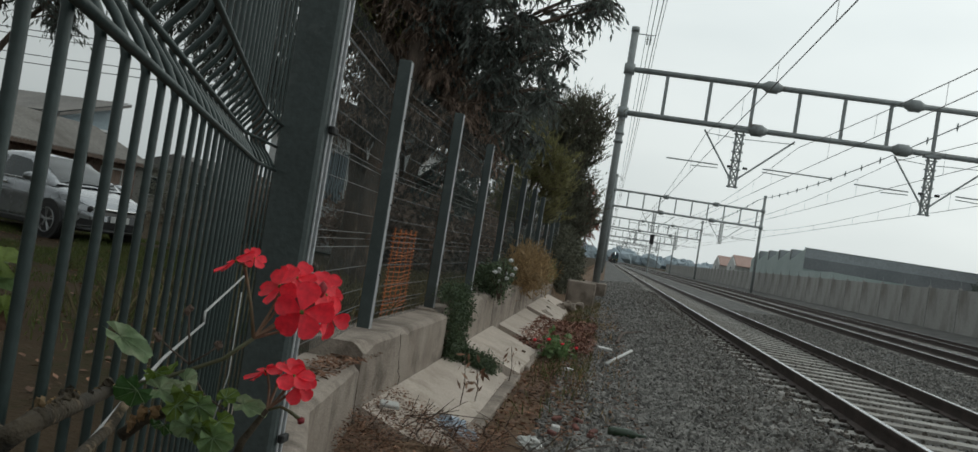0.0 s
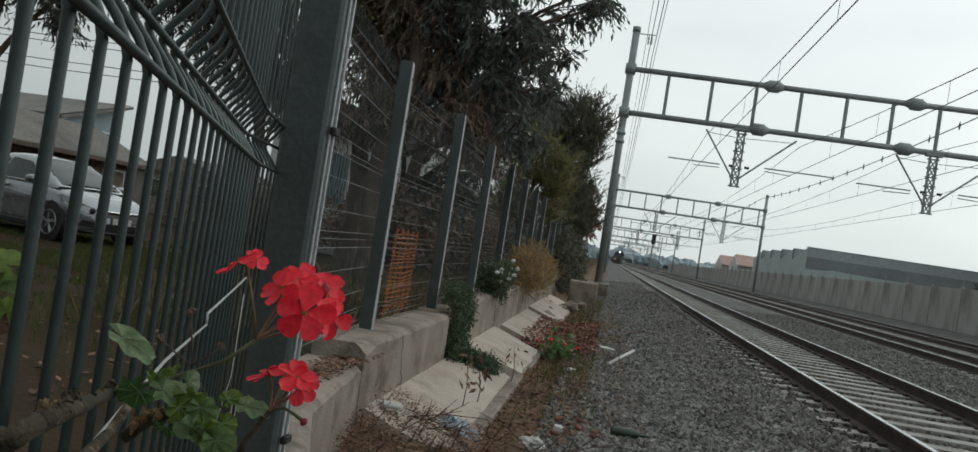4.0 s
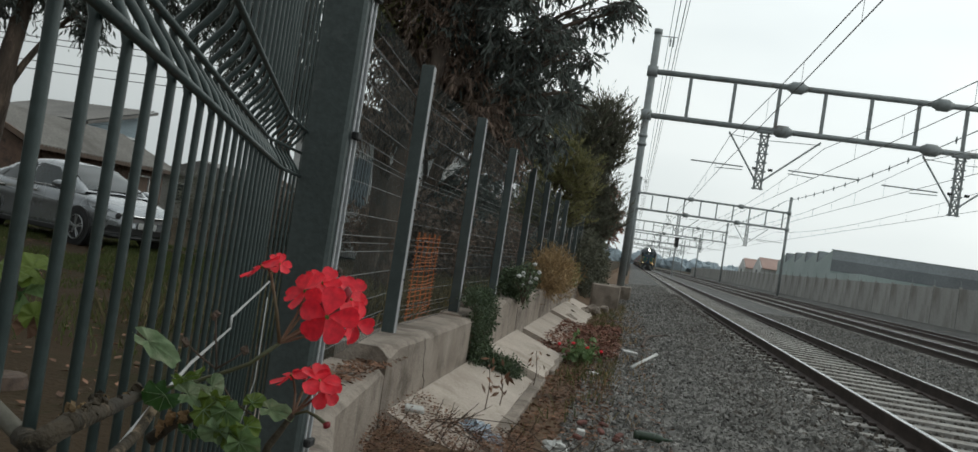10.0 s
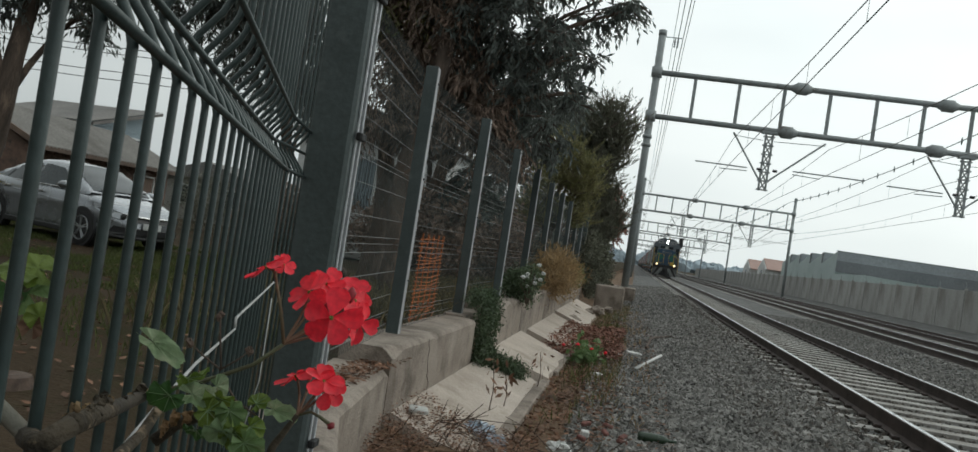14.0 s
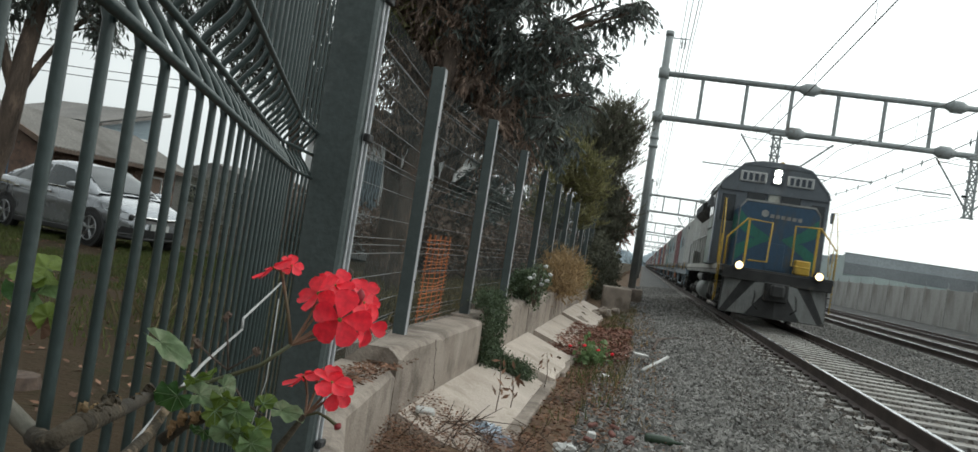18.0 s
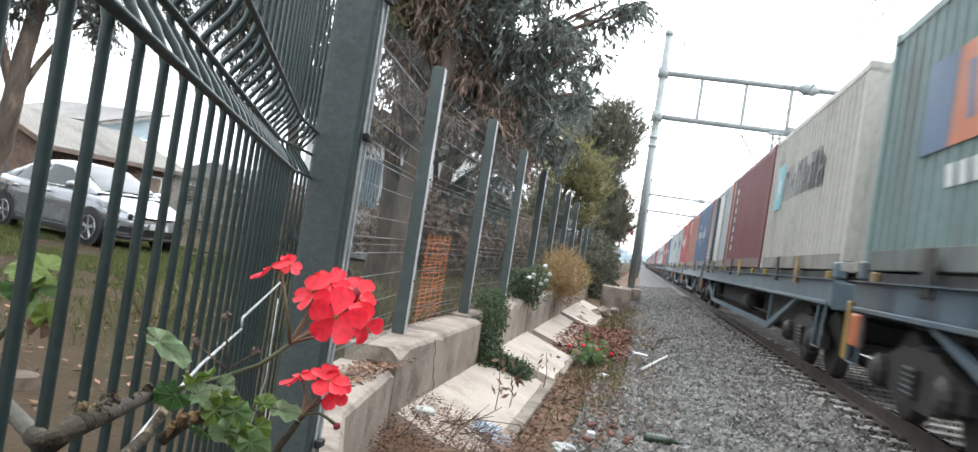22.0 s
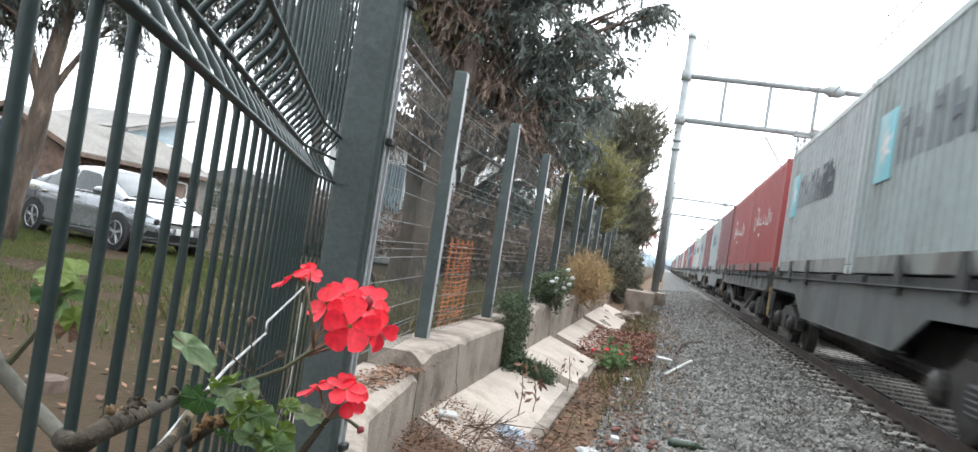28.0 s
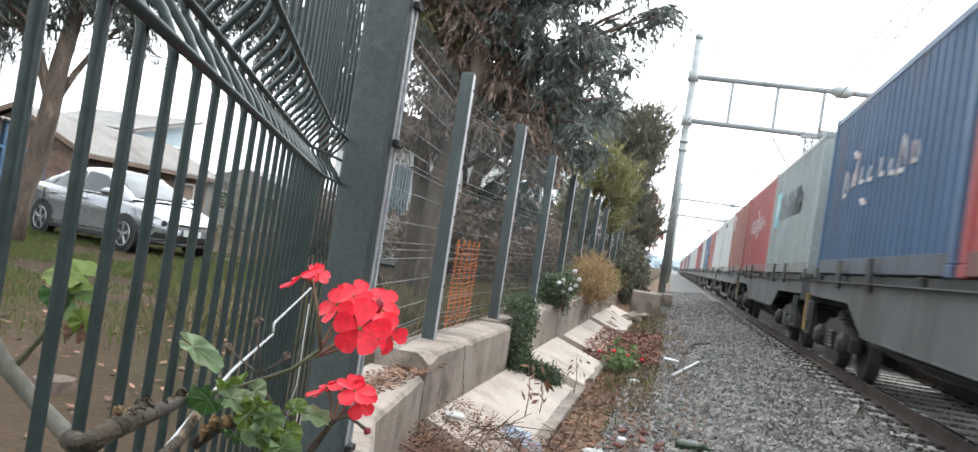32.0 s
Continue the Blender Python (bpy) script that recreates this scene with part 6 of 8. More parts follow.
def build_litter():
    hp = thing("earth_mound", "low mound of dark earth strewn with bark in the ditch", "mound", pose(-0.95, 5.6, -0.52))
    part("mound", Mesh().blob((0, 0, 0), 0.62, 5, 0.28, 0.3, 12, 20), M_DIRT, hp, smooth=True)
    p = thing("plastic_pipe", "short white plastic pipe lying on the ballast", "pipe", pose(0.22, 12.18, -0.345))
    part("tube", Mesh().tube([(0, 0, 0), (0.394, 1.96, 0.04)], 0.024, 12), M_PLASTIC, p, smooth=True)
    b = thing("glass_bottle", "dark green glass bottle lying on the ballast", "bottle", pose(0.25, 7.4, -0.33, 0, 0, 0))
    part("body", Mesh().lathe([(0.03, -0.02), (0.04, 0.0), (0.042, 0.17), (0.03, 0.21), (0.015, 0.24), (0.014, 0.29), (0.017, 0.3)], 'x', (0, 0, 0), 16), M_BOTTLE, b, smooth=True)
    for x, y, z, s, a, m, lab in ((-1.36, 6.15, -0.2, (0.14, 0.1, 0.03), 20, M_PLASTIC, "crumpled white paper cup"), (-0.25, 11.3, -0.4, (0.12, 0.08, 0.04), 50, M_PLASTIC, "scrap of white plastic"),
                                  (-0.05, 14, -0.38, (0.4, 0.1, 0.03), 80, M_PLASTIC, "strip of white plastic"), (0.2, 14.3, -0.36, (0.25, 0.1, 0.04), 20, M_PLASTIC, "scrap of white foam"),
                                  (-0.2, 7.3, -0.4, (0.07, 0.06, 0.1), 10, M_PLASTIC, "small white plastic bottle")):
        t = thing("litter", lab + " on the ground", "litter", pose(x, y, z, 8, 5, a))
        part("sheet", Mesh().box((0, 0, 0), s, bevel=0.01), m, t)
    for x, y, r, m, lab in ((-1.0, 6.75, 0.15, M_BAG, "crumpled blue plastic bag in the ditch"), (-0.85, 6.6, 0.12, M_BAG, "torn pink and clear plastic bag in the ditch"), (-0.36, 6.75, 0.085, M_PLASTIC, "white plastic sack in the ditch")):
        t = thing("plastic_bag", lab, "bag", pose(x, y, ground_z(x) + 0.05))
        part("bag", Mesh().blob((0, 0, 0), r, int(r * 1000) + int(x * 10), 0.6, 0.4, 8, 12), m, t)
    fb = thing("fallen_branch", "bent dry brown branch lying on the ballast", "branch", pose(0.4, 15.46, -0.34))
    part("stem", Mesh().tube([(0, 0, 0), (0.08, 0.9, 0.08), (0.19, 1.85, 0.06), (0.4, 2.7, 0.03), (0.58, 3.5, 0.02)], 0.025, 6, 0.014), M_TWIG, fb)
    part("side_shoot", Mesh().tube([(0.4, 2.7, 0.03), (0.5, 2.75, 0.06), (0.62, 2.72, 0.05)], 0.014, 5, 0.006), M_TWIG, fb)
    br = random.Random(77)
    for k in range(6):
        t = thing("brick_shard", "dull red broken brick shard on the ballast edge", "brick", pose(br.uniform(-0.25, 0.2), br.uniform(6.9, 8.0), -0.38, br.uniform(-20, 20), br.uniform(-20, 20), br.uniform(0, 180)), "brick shards")
        part("shard", Mesh().box((0, 0, 0), (0.09, 0.05, 0.035), bevel=0.012), M_BRICKRED, t)


# ---- geranium by the lens ----
M_PETAL = mat("scarlet_petal", (0.9, 0.035, 0.06), (0.8, 0.02, 0.045), 0.5, 0, 40, 300, 0.03, each=0.12, thin=True)
M_PETALD = mat("dark_red_bud", (0.25, 0.01, 0.02), (0.16, 0.01, 0.015), 0.6, 0, 30, 300, 0.1)
M_GLEAF = mat("pale_green_geranium_leaf", (0.15, 0.23, 0.09), (0.09, 0.15, 0.05), 0.6, 0, 40, 220, 0.5, (0.3, 0.36, 0.2), 0.2, each=0.12, thin=True)
M_GLEAFP = mat("downy_grey_green_leaf", (0.26, 0.34, 0.2), (0.17, 0.25, 0.12), 0.7, 0, 40, 220, 0.5, (0.36, 0.4, 0.26), 0.2, each=0.12, thin=True)
M_GLEAFD = mat("deep_green_geranium_leaf", (0.05, 0.12, 0.03), (0.035, 0.085, 0.02), 0.6, 0, 40, 220, 0.5, each=0.12, thin=True)
M_GLEAFY = mat("yellow_green_leaf_rim", (0.17, 0.23, 0.04), (0.1, 0.16, 0.025), 0.6, 0, 40, 220, 0.4, each=0.1, thin=True)
M_GSTEM = mat("green_stem", (0.075, 0.085, 0.035), (0.06, 0.05, 0.025), 0.6, 0, 60, 300, 0.2)
M_GSTEMR = mat("reddish_green_stem", (0.16, 0.075, 0.045), (0.1, 0.08, 0.04), 0.6, 0, 60, 300, 0.2)
M_DRYSTIPULE = mat("dry_orange_stipule", (0.24, 0.14, 0.06), (0.14, 0.08, 0.035), 0.85, 0, 60, 260, 0.4)
M_GREYSTEM = mat("smooth_grey_stem", (0.17, 0.16, 0.13), (0.1, 0.095, 0.075), 0.75, 0, 60, 260, 0.3, (0.07, 0.06, 0.045), 0.2)
M_GWOOD = mat("knobbly_brown_stem", (0.052, 0.038, 0.021), (0.024, 0.019, 0.012), 0.85, 0, 60, 260, 0.7, (0.3, 0.22, 0.14), 0.2)
M_BRICKRED = mat("old_red_brick", (0.17, 0.068, 0.055), (0.11, 0.048, 0.04), 0.9, 0, 6, 60, 0.4, (0.12, 0.09, 0.075), 0.2, each=0.2)


def petal(length, width, cup):
    """A rounded petal lying along +x, its edge curled."""
    rows = []
    for i, f in enumerate((0.0, 0.25, 0.5, 0.75, 0.92, 1.0)):
        w = width * (0.16, 0.55, 0.9, 1.0, 0.72, 0.25)[i]
        for s in (-1, -0.5, 0, 0.5, 1):
            rows.append((length * f, s * w / 2, cup * (f * f) + 0.12 * width * abs(s) ** 2 * (0.3 + f) - 0.05 * width * math.sin(f * 5 + s)))
    fs = [(i * 5 + k, i * 5 + k + 1, i * 5 + 6 + k, i * 5 + 5 + k) for i in range(5) for k in range(4)]
    return Mesh().add(rows, fs)


def flower(parent, at, face, size, seed, name="blossom"):
    """Five petals round a small eye; face is the direction that the blossom looks to."""
    rnd = random.Random(seed)
    z = Vector(face).normalized()
    q = z.to_track_quat('Z', 'Y').to_matrix().to_4x4()
    m = Matrix.Translation(at) @ q @ Matrix.Rotation(rnd.random() * 6, 4, 'Z')
    me = Mesh()
    for k in range(5):
        a = 2 * math.pi * k / 5 + rnd.uniform(-0.12, 0.12)
        p = petal(size * rnd.uniform(0.9, 1.08), size * rnd.uniform(0.78, 0.95), size * rnd.uniform(-0.28, 0.1))
        r = m @ Matrix.Rotation(a, 4, 'Z') @ Matrix.Rotation(rnd.uniform(-0.3, 0.22), 4, 'Y') @ Matrix.Rotation(rnd.uniform(-0.3, 0.3), 4, 'X') @ Matrix.Translation((size * 0.06, 0, 0.0004 * k))
        me.add([r @ Vector(v) for v in p.v], p.f)
    part(name, me, M_PETAL, parent, smooth=True)
    e = Mesh().blob(tuple(m.translation + z * 0.0006), size * 0.1, seed, 1, 0.2, 4, 6)
    part("eye", e, M_GLEAFY, parent)


def leaf_disc(parent, at, face, size, m, seed, cut=0.75, up=None):
    """A round, lobed, pleated leaf with toothed rim."""
    rnd = random.Random(seed)
    z = Vector(face).normalized()
    r = Matrix.Translation(at) @ z.to_track_quat('Z', 'Y').to_matrix().to_4x4() @ Matrix.Rotation(rnd.random() * 6.28, 4, 'Z')
    n = 40
    vs = [(0, 0, 0)]
    for ring in (0.35, 0.7, 1.0):
        for k in range(n):
            a = 0.35 + (2 * math.pi - 0.7) * k / (n - 1)
            lobe = 1 - 0.09 * (0.5 + 0.5 * math.cos(a * 7)) * ring ** 2 - (0.05 * (k % 2) if ring == 1 else 0)
            q = size * ring * lobe
            vs.append((q * math.cos(a), q * math.sin(a), size * (0.09 * math.cos(a * 7) * ring + 0.22 * ring * ring * math.sin(a * 1.5 + seed))))
    fs = [(0, 1 + k, 2 + k) for k in range(n - 1)]
    for g in range(2):
        fs += [(1 + g * n + k, 1 + (g + 1) * n + k, 2 + (g + 1) * n + k, 2 + g * n + k) for k in range(n - 1)]
    part("leaf", Mesh().add([r @ Vector(v) for v in vs], fs), m, parent, smooth=True)


def leaf_blade(parent, at, axis, face, length, width, m, seed, fold):
    """A kidney-shaped, lobed and pleated leaf: axis runs from stalk to tip, face is its upper side, fold closes its halves."""
    rnd = random.Random(seed)
    ax = Vector(axis).normalized()
    up = (Vector(face) - ax * Vector(face).dot(ax)).normalized()
    side = up.cross(ax)
    n, vs = 44, []
    c = Vector(at) - ax * length * 0.32
    ph = rnd.random() * 6
    for ring in (0.0, 0.25, 0.5, 0.75, 0.93, 1.0):
        for k in range(n):
            a = -2.75 + 5.5 * k / (n - 1)
            lobe = 1 - 0.1 * (0.5 - 0.5 * math.cos(a * 7 * 2 * math.pi / 5.5 + math.pi)) * ring ** 2 - (0.035 * (k % 2) if ring == 1.0 else 0)
            q = ring * lobe * (0.62 + 0.2 * math.cos(a))
            u, w = q * math.cos(a) * length * 0.85, q * math.sin(a) * width * 0.82
            h = fold * abs(w) + 0.1 * width * math.cos(a * 7 * 2 * math.pi / 5.5) * ring + 0.09 * width * ring ** 2 * math.sin(a * 2 + ph) - 0.1 * length * ring ** 2 * max(0, math.cos(a))
            vs.append(c + ax * u + side * w + up * h)
    fs = [(r * n + k, (r + 1) * n + k, (r + 1) * n + k + 1, r * n + k + 1) for r in range(5) for k in range(n - 1)]
    leaf = part("leaf", Mesh().add(vs, fs), m, parent, smooth=True)
    vein = Mesh()
    for k in range(5):
        a = -1.6 + 0.8 * k
        pts = []
        for ring in (0.02, 0.45, 0.85):
            q = ring * (0.62 + 0.2 * math.cos(a))
            w = q * math.sin(a) * width * 0.82
            pts.append(c + ax * (q * math.cos(a) * length * 0.85) + side * w + up * (fold * abs(w) + 0.0004 + 0.05 * width * ring))
        vein.tube(pts, 0.0003, 4, 0.00012)
    part("vein", vein, M_GLEAFP, leaf)


def build_geranium():
    g = thing("geranium_plant", "geranium with scarlet blossoms and rough brown stems by the fence", "plant")
    A = [(-0.152, 0.189, 1.015), (-0.161, 0.213, 1.005), (-0.17, 0.238, 0.992), (-0.186, 0.283, 0.985), (-0.21, 0.349, 0.976), (-0.23, 0.41, 0.9695), (-0.2214, 0.4377, 0.972), (-0.2059, 0.4401, 0.9795), (-0.1905, 0.4426, 0.9876), (-0.1765, 0.4447, 1.0009)]
    part("branch", Mesh().tube([(-0.262, 0.262, 1.03), (-0.237, 0.277, 1.009), (-0.23, 0.28, 0.999), (-0.219, 0.285, 0.987), (-0.206, 0.289, 0.976), (-0.19, 0.276, 0.979)], 0.0032, 10, 0.0034), M_GREYSTEM, g, "smooth grey stem", smooth=True)
    part("branch", Mesh().tube([(-0.206, 0.289, 0.976), (-0.188, 0.27, 0.98), A[3]], 0.0044, 10, 0.0042), M_GWOOD, g, smooth=True)
    part("branch", Mesh().tube(A[3:6], 0.0042, 10, 0.0028), M_GWOOD, g, smooth=True)
    part("flower_stem", Mesh().tube(A[5:], 0.0014, 8, 0.0011), M_GSTEM, g, smooth=True)
    part("flower_stem", Mesh().tube([(-0.1765, 0.4447, 1.0009), (-0.1803, 0.4438, 1.0172), (-0.1866, 0.4424, 1.0377)], 0.0011, 8, 0.0008), M_GSTEMR, g, smooth=True)
    part("branch", Mesh().tube([(-0.186, 0.282, 0.955), (-0.2, 0.33, 0.955), (-0.213, 0.38, 0.958), (-0.222, 0.41, 0.965)], 0.0029, 10, 0.0024), M_GWOOD, g, smooth=True)
    part("branch", Mesh().tube([(-0.2364, 0.4357, 0.9394), (-0.2263, 0.4372, 0.9494), (-0.2155, 0.4389, 0.9551), (-0.207, 0.44, 0.964)], 0.0036, 10, 0.0022), M_GWOOD, g, smooth=True)
    part("branch", Mesh().tube([(-0.178, 0.446, 0.928), (-0.1743, 0.446, 0.9457), (-0.1638, 0.4474, 0.9645)], 0.003, 8, 0.0014), M_GWOOD, g, smooth=True)
    for pts in ([(-0.208, 0.4397, 0.9825), (-0.2171, 0.4381, 0.9879), (-0.2256, 0.4366, 0.9939)], [(-0.2079, 0.4398, 0.9819), (-0.199, 0.4411, 0.989), (-0.1938, 0.4419, 0.9942)],
                [(-0.2056, 0.4402, 0.9779), (-0.1974, 0.4418, 0.9674), (-0.1822, 0.4444, 0.959)], [(-0.2073, 0.4399, 0.9826), (-0.2101, 0.4391, 0.999), (-0.2118, 0.4386, 1.0106)]):
        part("dry_stalk", Mesh().tube(pts, 0.0006, 6, 0.0004), M_TWIG, g, smooth=True)
    for k, p in enumerate(((-0.2256, 0.4366, 0.9939), (-0.1938, 0.4419, 0.9942), (-0.2118, 0.4386, 1.0106), (-0.2263, 0.435, 0.953), (-0.22, 0.436, 0.955), (-0.231, 0.434, 0.947))):
        part("dry_bud", Mesh().blob(p, 0.002 if k < 3 else 0.003, k, 1.2, 0.5, 5, 7), M_TWIG if k < 3 else M_DRYSTIPULE, g)
    rnd = random.Random(2)
    for k in range(40):
        i = rnd.choice([3, 3, 4])
        p = Vector(A[i]).lerp(Vector(A[i + 1]), rnd.random())
        part("stipule", Mesh().blob((p.x + rnd.uniform(-0.003, 0.003), p.y - 0.003, p.z + rnd.uniform(-0.002, 0.006)), rnd.uniform(0.0012, 0.0024), k, 1, 0.5, 4, 6), M_GWOOD if k % 3 else M_DRY, g)
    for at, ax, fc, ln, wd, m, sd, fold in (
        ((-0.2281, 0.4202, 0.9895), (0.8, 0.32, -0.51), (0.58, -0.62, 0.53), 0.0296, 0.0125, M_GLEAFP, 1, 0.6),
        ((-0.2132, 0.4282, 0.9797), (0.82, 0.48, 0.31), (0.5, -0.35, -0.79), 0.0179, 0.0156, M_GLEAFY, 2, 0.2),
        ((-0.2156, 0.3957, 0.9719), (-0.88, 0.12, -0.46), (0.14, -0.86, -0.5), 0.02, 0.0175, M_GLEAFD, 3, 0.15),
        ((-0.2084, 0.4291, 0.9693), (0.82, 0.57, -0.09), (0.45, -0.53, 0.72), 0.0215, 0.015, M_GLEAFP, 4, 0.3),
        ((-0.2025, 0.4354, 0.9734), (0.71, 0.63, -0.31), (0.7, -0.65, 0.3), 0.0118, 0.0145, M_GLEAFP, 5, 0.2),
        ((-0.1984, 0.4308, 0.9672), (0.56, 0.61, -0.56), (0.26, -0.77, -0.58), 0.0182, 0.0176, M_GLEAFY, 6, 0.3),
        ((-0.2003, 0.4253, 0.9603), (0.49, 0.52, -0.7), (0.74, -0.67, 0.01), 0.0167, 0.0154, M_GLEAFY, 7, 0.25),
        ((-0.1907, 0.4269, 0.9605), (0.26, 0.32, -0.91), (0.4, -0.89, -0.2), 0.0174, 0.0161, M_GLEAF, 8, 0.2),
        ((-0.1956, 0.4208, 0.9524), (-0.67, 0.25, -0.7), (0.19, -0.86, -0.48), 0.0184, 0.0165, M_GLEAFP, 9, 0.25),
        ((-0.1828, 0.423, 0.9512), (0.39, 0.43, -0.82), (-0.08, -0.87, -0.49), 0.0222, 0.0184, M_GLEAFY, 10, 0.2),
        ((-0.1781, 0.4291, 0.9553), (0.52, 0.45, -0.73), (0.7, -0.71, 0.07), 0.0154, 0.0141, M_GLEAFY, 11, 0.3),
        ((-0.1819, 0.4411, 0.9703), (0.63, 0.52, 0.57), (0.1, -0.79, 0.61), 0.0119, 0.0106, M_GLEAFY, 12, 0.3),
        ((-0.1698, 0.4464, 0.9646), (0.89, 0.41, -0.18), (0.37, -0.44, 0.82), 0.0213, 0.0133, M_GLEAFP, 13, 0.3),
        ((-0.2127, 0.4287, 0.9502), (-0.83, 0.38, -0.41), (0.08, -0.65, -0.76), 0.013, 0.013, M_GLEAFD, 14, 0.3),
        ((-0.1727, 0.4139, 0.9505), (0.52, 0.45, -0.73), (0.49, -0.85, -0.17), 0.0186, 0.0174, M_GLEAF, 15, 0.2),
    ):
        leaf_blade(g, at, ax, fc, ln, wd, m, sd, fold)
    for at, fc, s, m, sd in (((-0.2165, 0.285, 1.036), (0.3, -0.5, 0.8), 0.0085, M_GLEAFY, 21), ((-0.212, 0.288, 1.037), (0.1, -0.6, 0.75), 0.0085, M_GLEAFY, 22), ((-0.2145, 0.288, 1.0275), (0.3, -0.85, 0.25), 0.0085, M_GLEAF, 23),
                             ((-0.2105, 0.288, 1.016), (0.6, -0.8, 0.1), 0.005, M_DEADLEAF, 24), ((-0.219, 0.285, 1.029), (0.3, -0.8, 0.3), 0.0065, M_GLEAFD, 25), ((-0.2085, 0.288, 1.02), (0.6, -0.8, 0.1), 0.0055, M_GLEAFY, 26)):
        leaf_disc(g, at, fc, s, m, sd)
    part("leaf_stalk", Mesh().tube([(-0.214, 0.288, 1.032), (-0.219, 0.286, 1.018), (-0.229, 0.282, 1.0)], 0.0013, 6), M_GSTEM, g)
    part("bud_stalk", Mesh().tube([(-0.1631, 0.4475, 0.9646), (-0.1569, 0.4485, 0.9673), (-0.1513, 0.4495, 0.9651), (-0.1462, 0.4504, 0.9622)], 0.0007, 6, 0.0012), M_GSTEM, g, smooth=True)
    part("bud", Mesh().blob((-0.1455, 0.4504, 0.9617), 0.0022, 4, 0.9, 0.2, 5, 7), M_PETALD, g, smooth=True)
    # the three flower heads, each a part that sways
    heads = {}
    for nm, base, fl in (("main", (-0.1765, 0.4447, 1.0009), [((-0.1522, 0.4441, 1.0191), (0.2, -0.95, 0.12), 0.0148), ((-0.1714, 0.458, 1.0289), (-0.45, -0.8, 0.35), 0.0128), ((-0.167, 0.4693, 1.0338), (0.08, -0.61, 0.79), 0.0105), ((-0.1485, 0.467, 1.0275), (0.55, -0.5, 0.65), 0.0115), ((-0.1425, 0.462, 1.0165), (0.96, -0.25, 0.0), 0.0122), ((-0.154, 0.4759, 1.0304), (0.3, -0.59, 0.75), 0.012)]),
                         ("low", (-0.1638, 0.4474, 0.9645), [((-0.1697, 0.4526, 0.9833), (-0.4, -0.15, 0.9), 0.0108), ((-0.152, 0.4469, 0.9842), (0.3, -0.4, 0.85), 0.0112), ((-0.1501, 0.4516, 0.9795), (0.6, -0.78, 0.15), 0.0098), ((-0.166, 0.4628, 0.9847), (-0.2, -0.25, 0.93), 0.0085)]),
                         ("top", (-0.1866, 0.4424, 1.0377), [((-0.1903, 0.4385, 1.0398), (-0.5, -0.22, 0.84), 0.0108), ((-0.1848, 0.448, 1.042), (0.51, -0.54, 0.67), 0.0067)])):
        h = new("flower_head")
        h.parent, h.matrix_basis = g, Matrix.Translation(base)
        tagged(h, "cluster of scarlet blossoms on thin stalks")
        b = Vector(base)
        for i, (at, fc, s) in enumerate(fl):
            flower(h, Vector(at) - b, fc, s, i + len(nm) * 10)
            mid = (Vector(at) - b) * 0.5 + Vector((0, 0.004, 0))
            part("stalk", Mesh().tube([(0, 0, 0), tuple(mid), tuple(Vector(at) - b + Vector((0, 0.002, 0)))], 0.0008, 6), M_GSTEMR, h)
        for k in range(4 if nm == "main" else 0):
            rr = random.Random(k + len(nm))
            at = Vector(fl[0][0]) - b + Vector((rr.uniform(-0.02, 0.008), 0.02, rr.uniform(0.0, 0.014)))
            part("bud", Mesh().blob(tuple(at), 0.0028, k, 1.6, 0.2, 5, 7), M_PETALD, h, smooth=True)
        heads[nm] = (h, b)
    return heads


M_CABLE = mat("greyed_white_cable", (0.42, 0.42, 0.41), (0.32, 0.32, 0.31), 0.5, 0, 30, 200, 0.1)


def build_cable():
    c = thing("white_cable", "thin white tie cable threaded along the fence bars", "cable")
    part("wire", Mesh().tube([(-0.2, 0.33, 0.93), (-0.224, 0.379, 0.945), (-0.254, 0.462, 0.948), (-0.299, 0.592, 0.952), (-0.378, 0.819, 0.947)], 0.0015, 8, 0.0011), M_CABLE, c, smooth=True)
    part("wire", Mesh().tube([(-0.378, 0.819, 0.947), (-0.379, 0.82, 0.958), (-0.487, 1.128, 0.957), (-0.484, 1.148, 0.97)], 0.0014, 8), M_CABLE, c, smooth=True)
    part("wire", Mesh().tube([(-0.502, 1.16, 0.748), (-0.495, 1.177, 0.828), (-0.498, 1.184, 0.872), (-0.502, 1.192, 0.943)], 0.0009, 8), M_CABLE, c, smooth=True)


# ---- car ----
M_SILVER = mat("silver_car_paint", (0.3, 0.315, 0.335), (0.27, 0.285, 0.3), 0.26, 0.6, 2, 60, 0, coat=1.0)
M_CARGLASS = mat("tinted_car_glass", (0.035, 0.045, 0.048), (0.03, 0.04, 0.042), 0.07, 0.0, 3, 20, 0, spec=0.6)
M_RUBBER = mat("tyre_rubber", (0.02, 0.02, 0.02), (0.03, 0.03, 0.03), 0.85, 0, 10, 80, 0.2)
M_RIM = mat("alloy_rim", (0.45, 0.46, 0.47), (0.35, 0.36, 0.37), 0.3, 0.8, 10, 80, 0)
M_CLEARLAMP = mat("clear_lamp_lens", (0.5, 0.52, 0.54), (0.4, 0.42, 0.44), 0.1, 0.2, 20, 80, 0)
M_TRIM = mat("black_trim", (0.02, 0.02, 0.022), (0.015, 0.015, 0.015), 0.4, 0, 8, 60, 0)
M_CHROME = mat("chrome", (0.7, 0.7, 0.7), (0.6, 0.6, 0.6), 0.12, 1.0, 8, 60, 0)


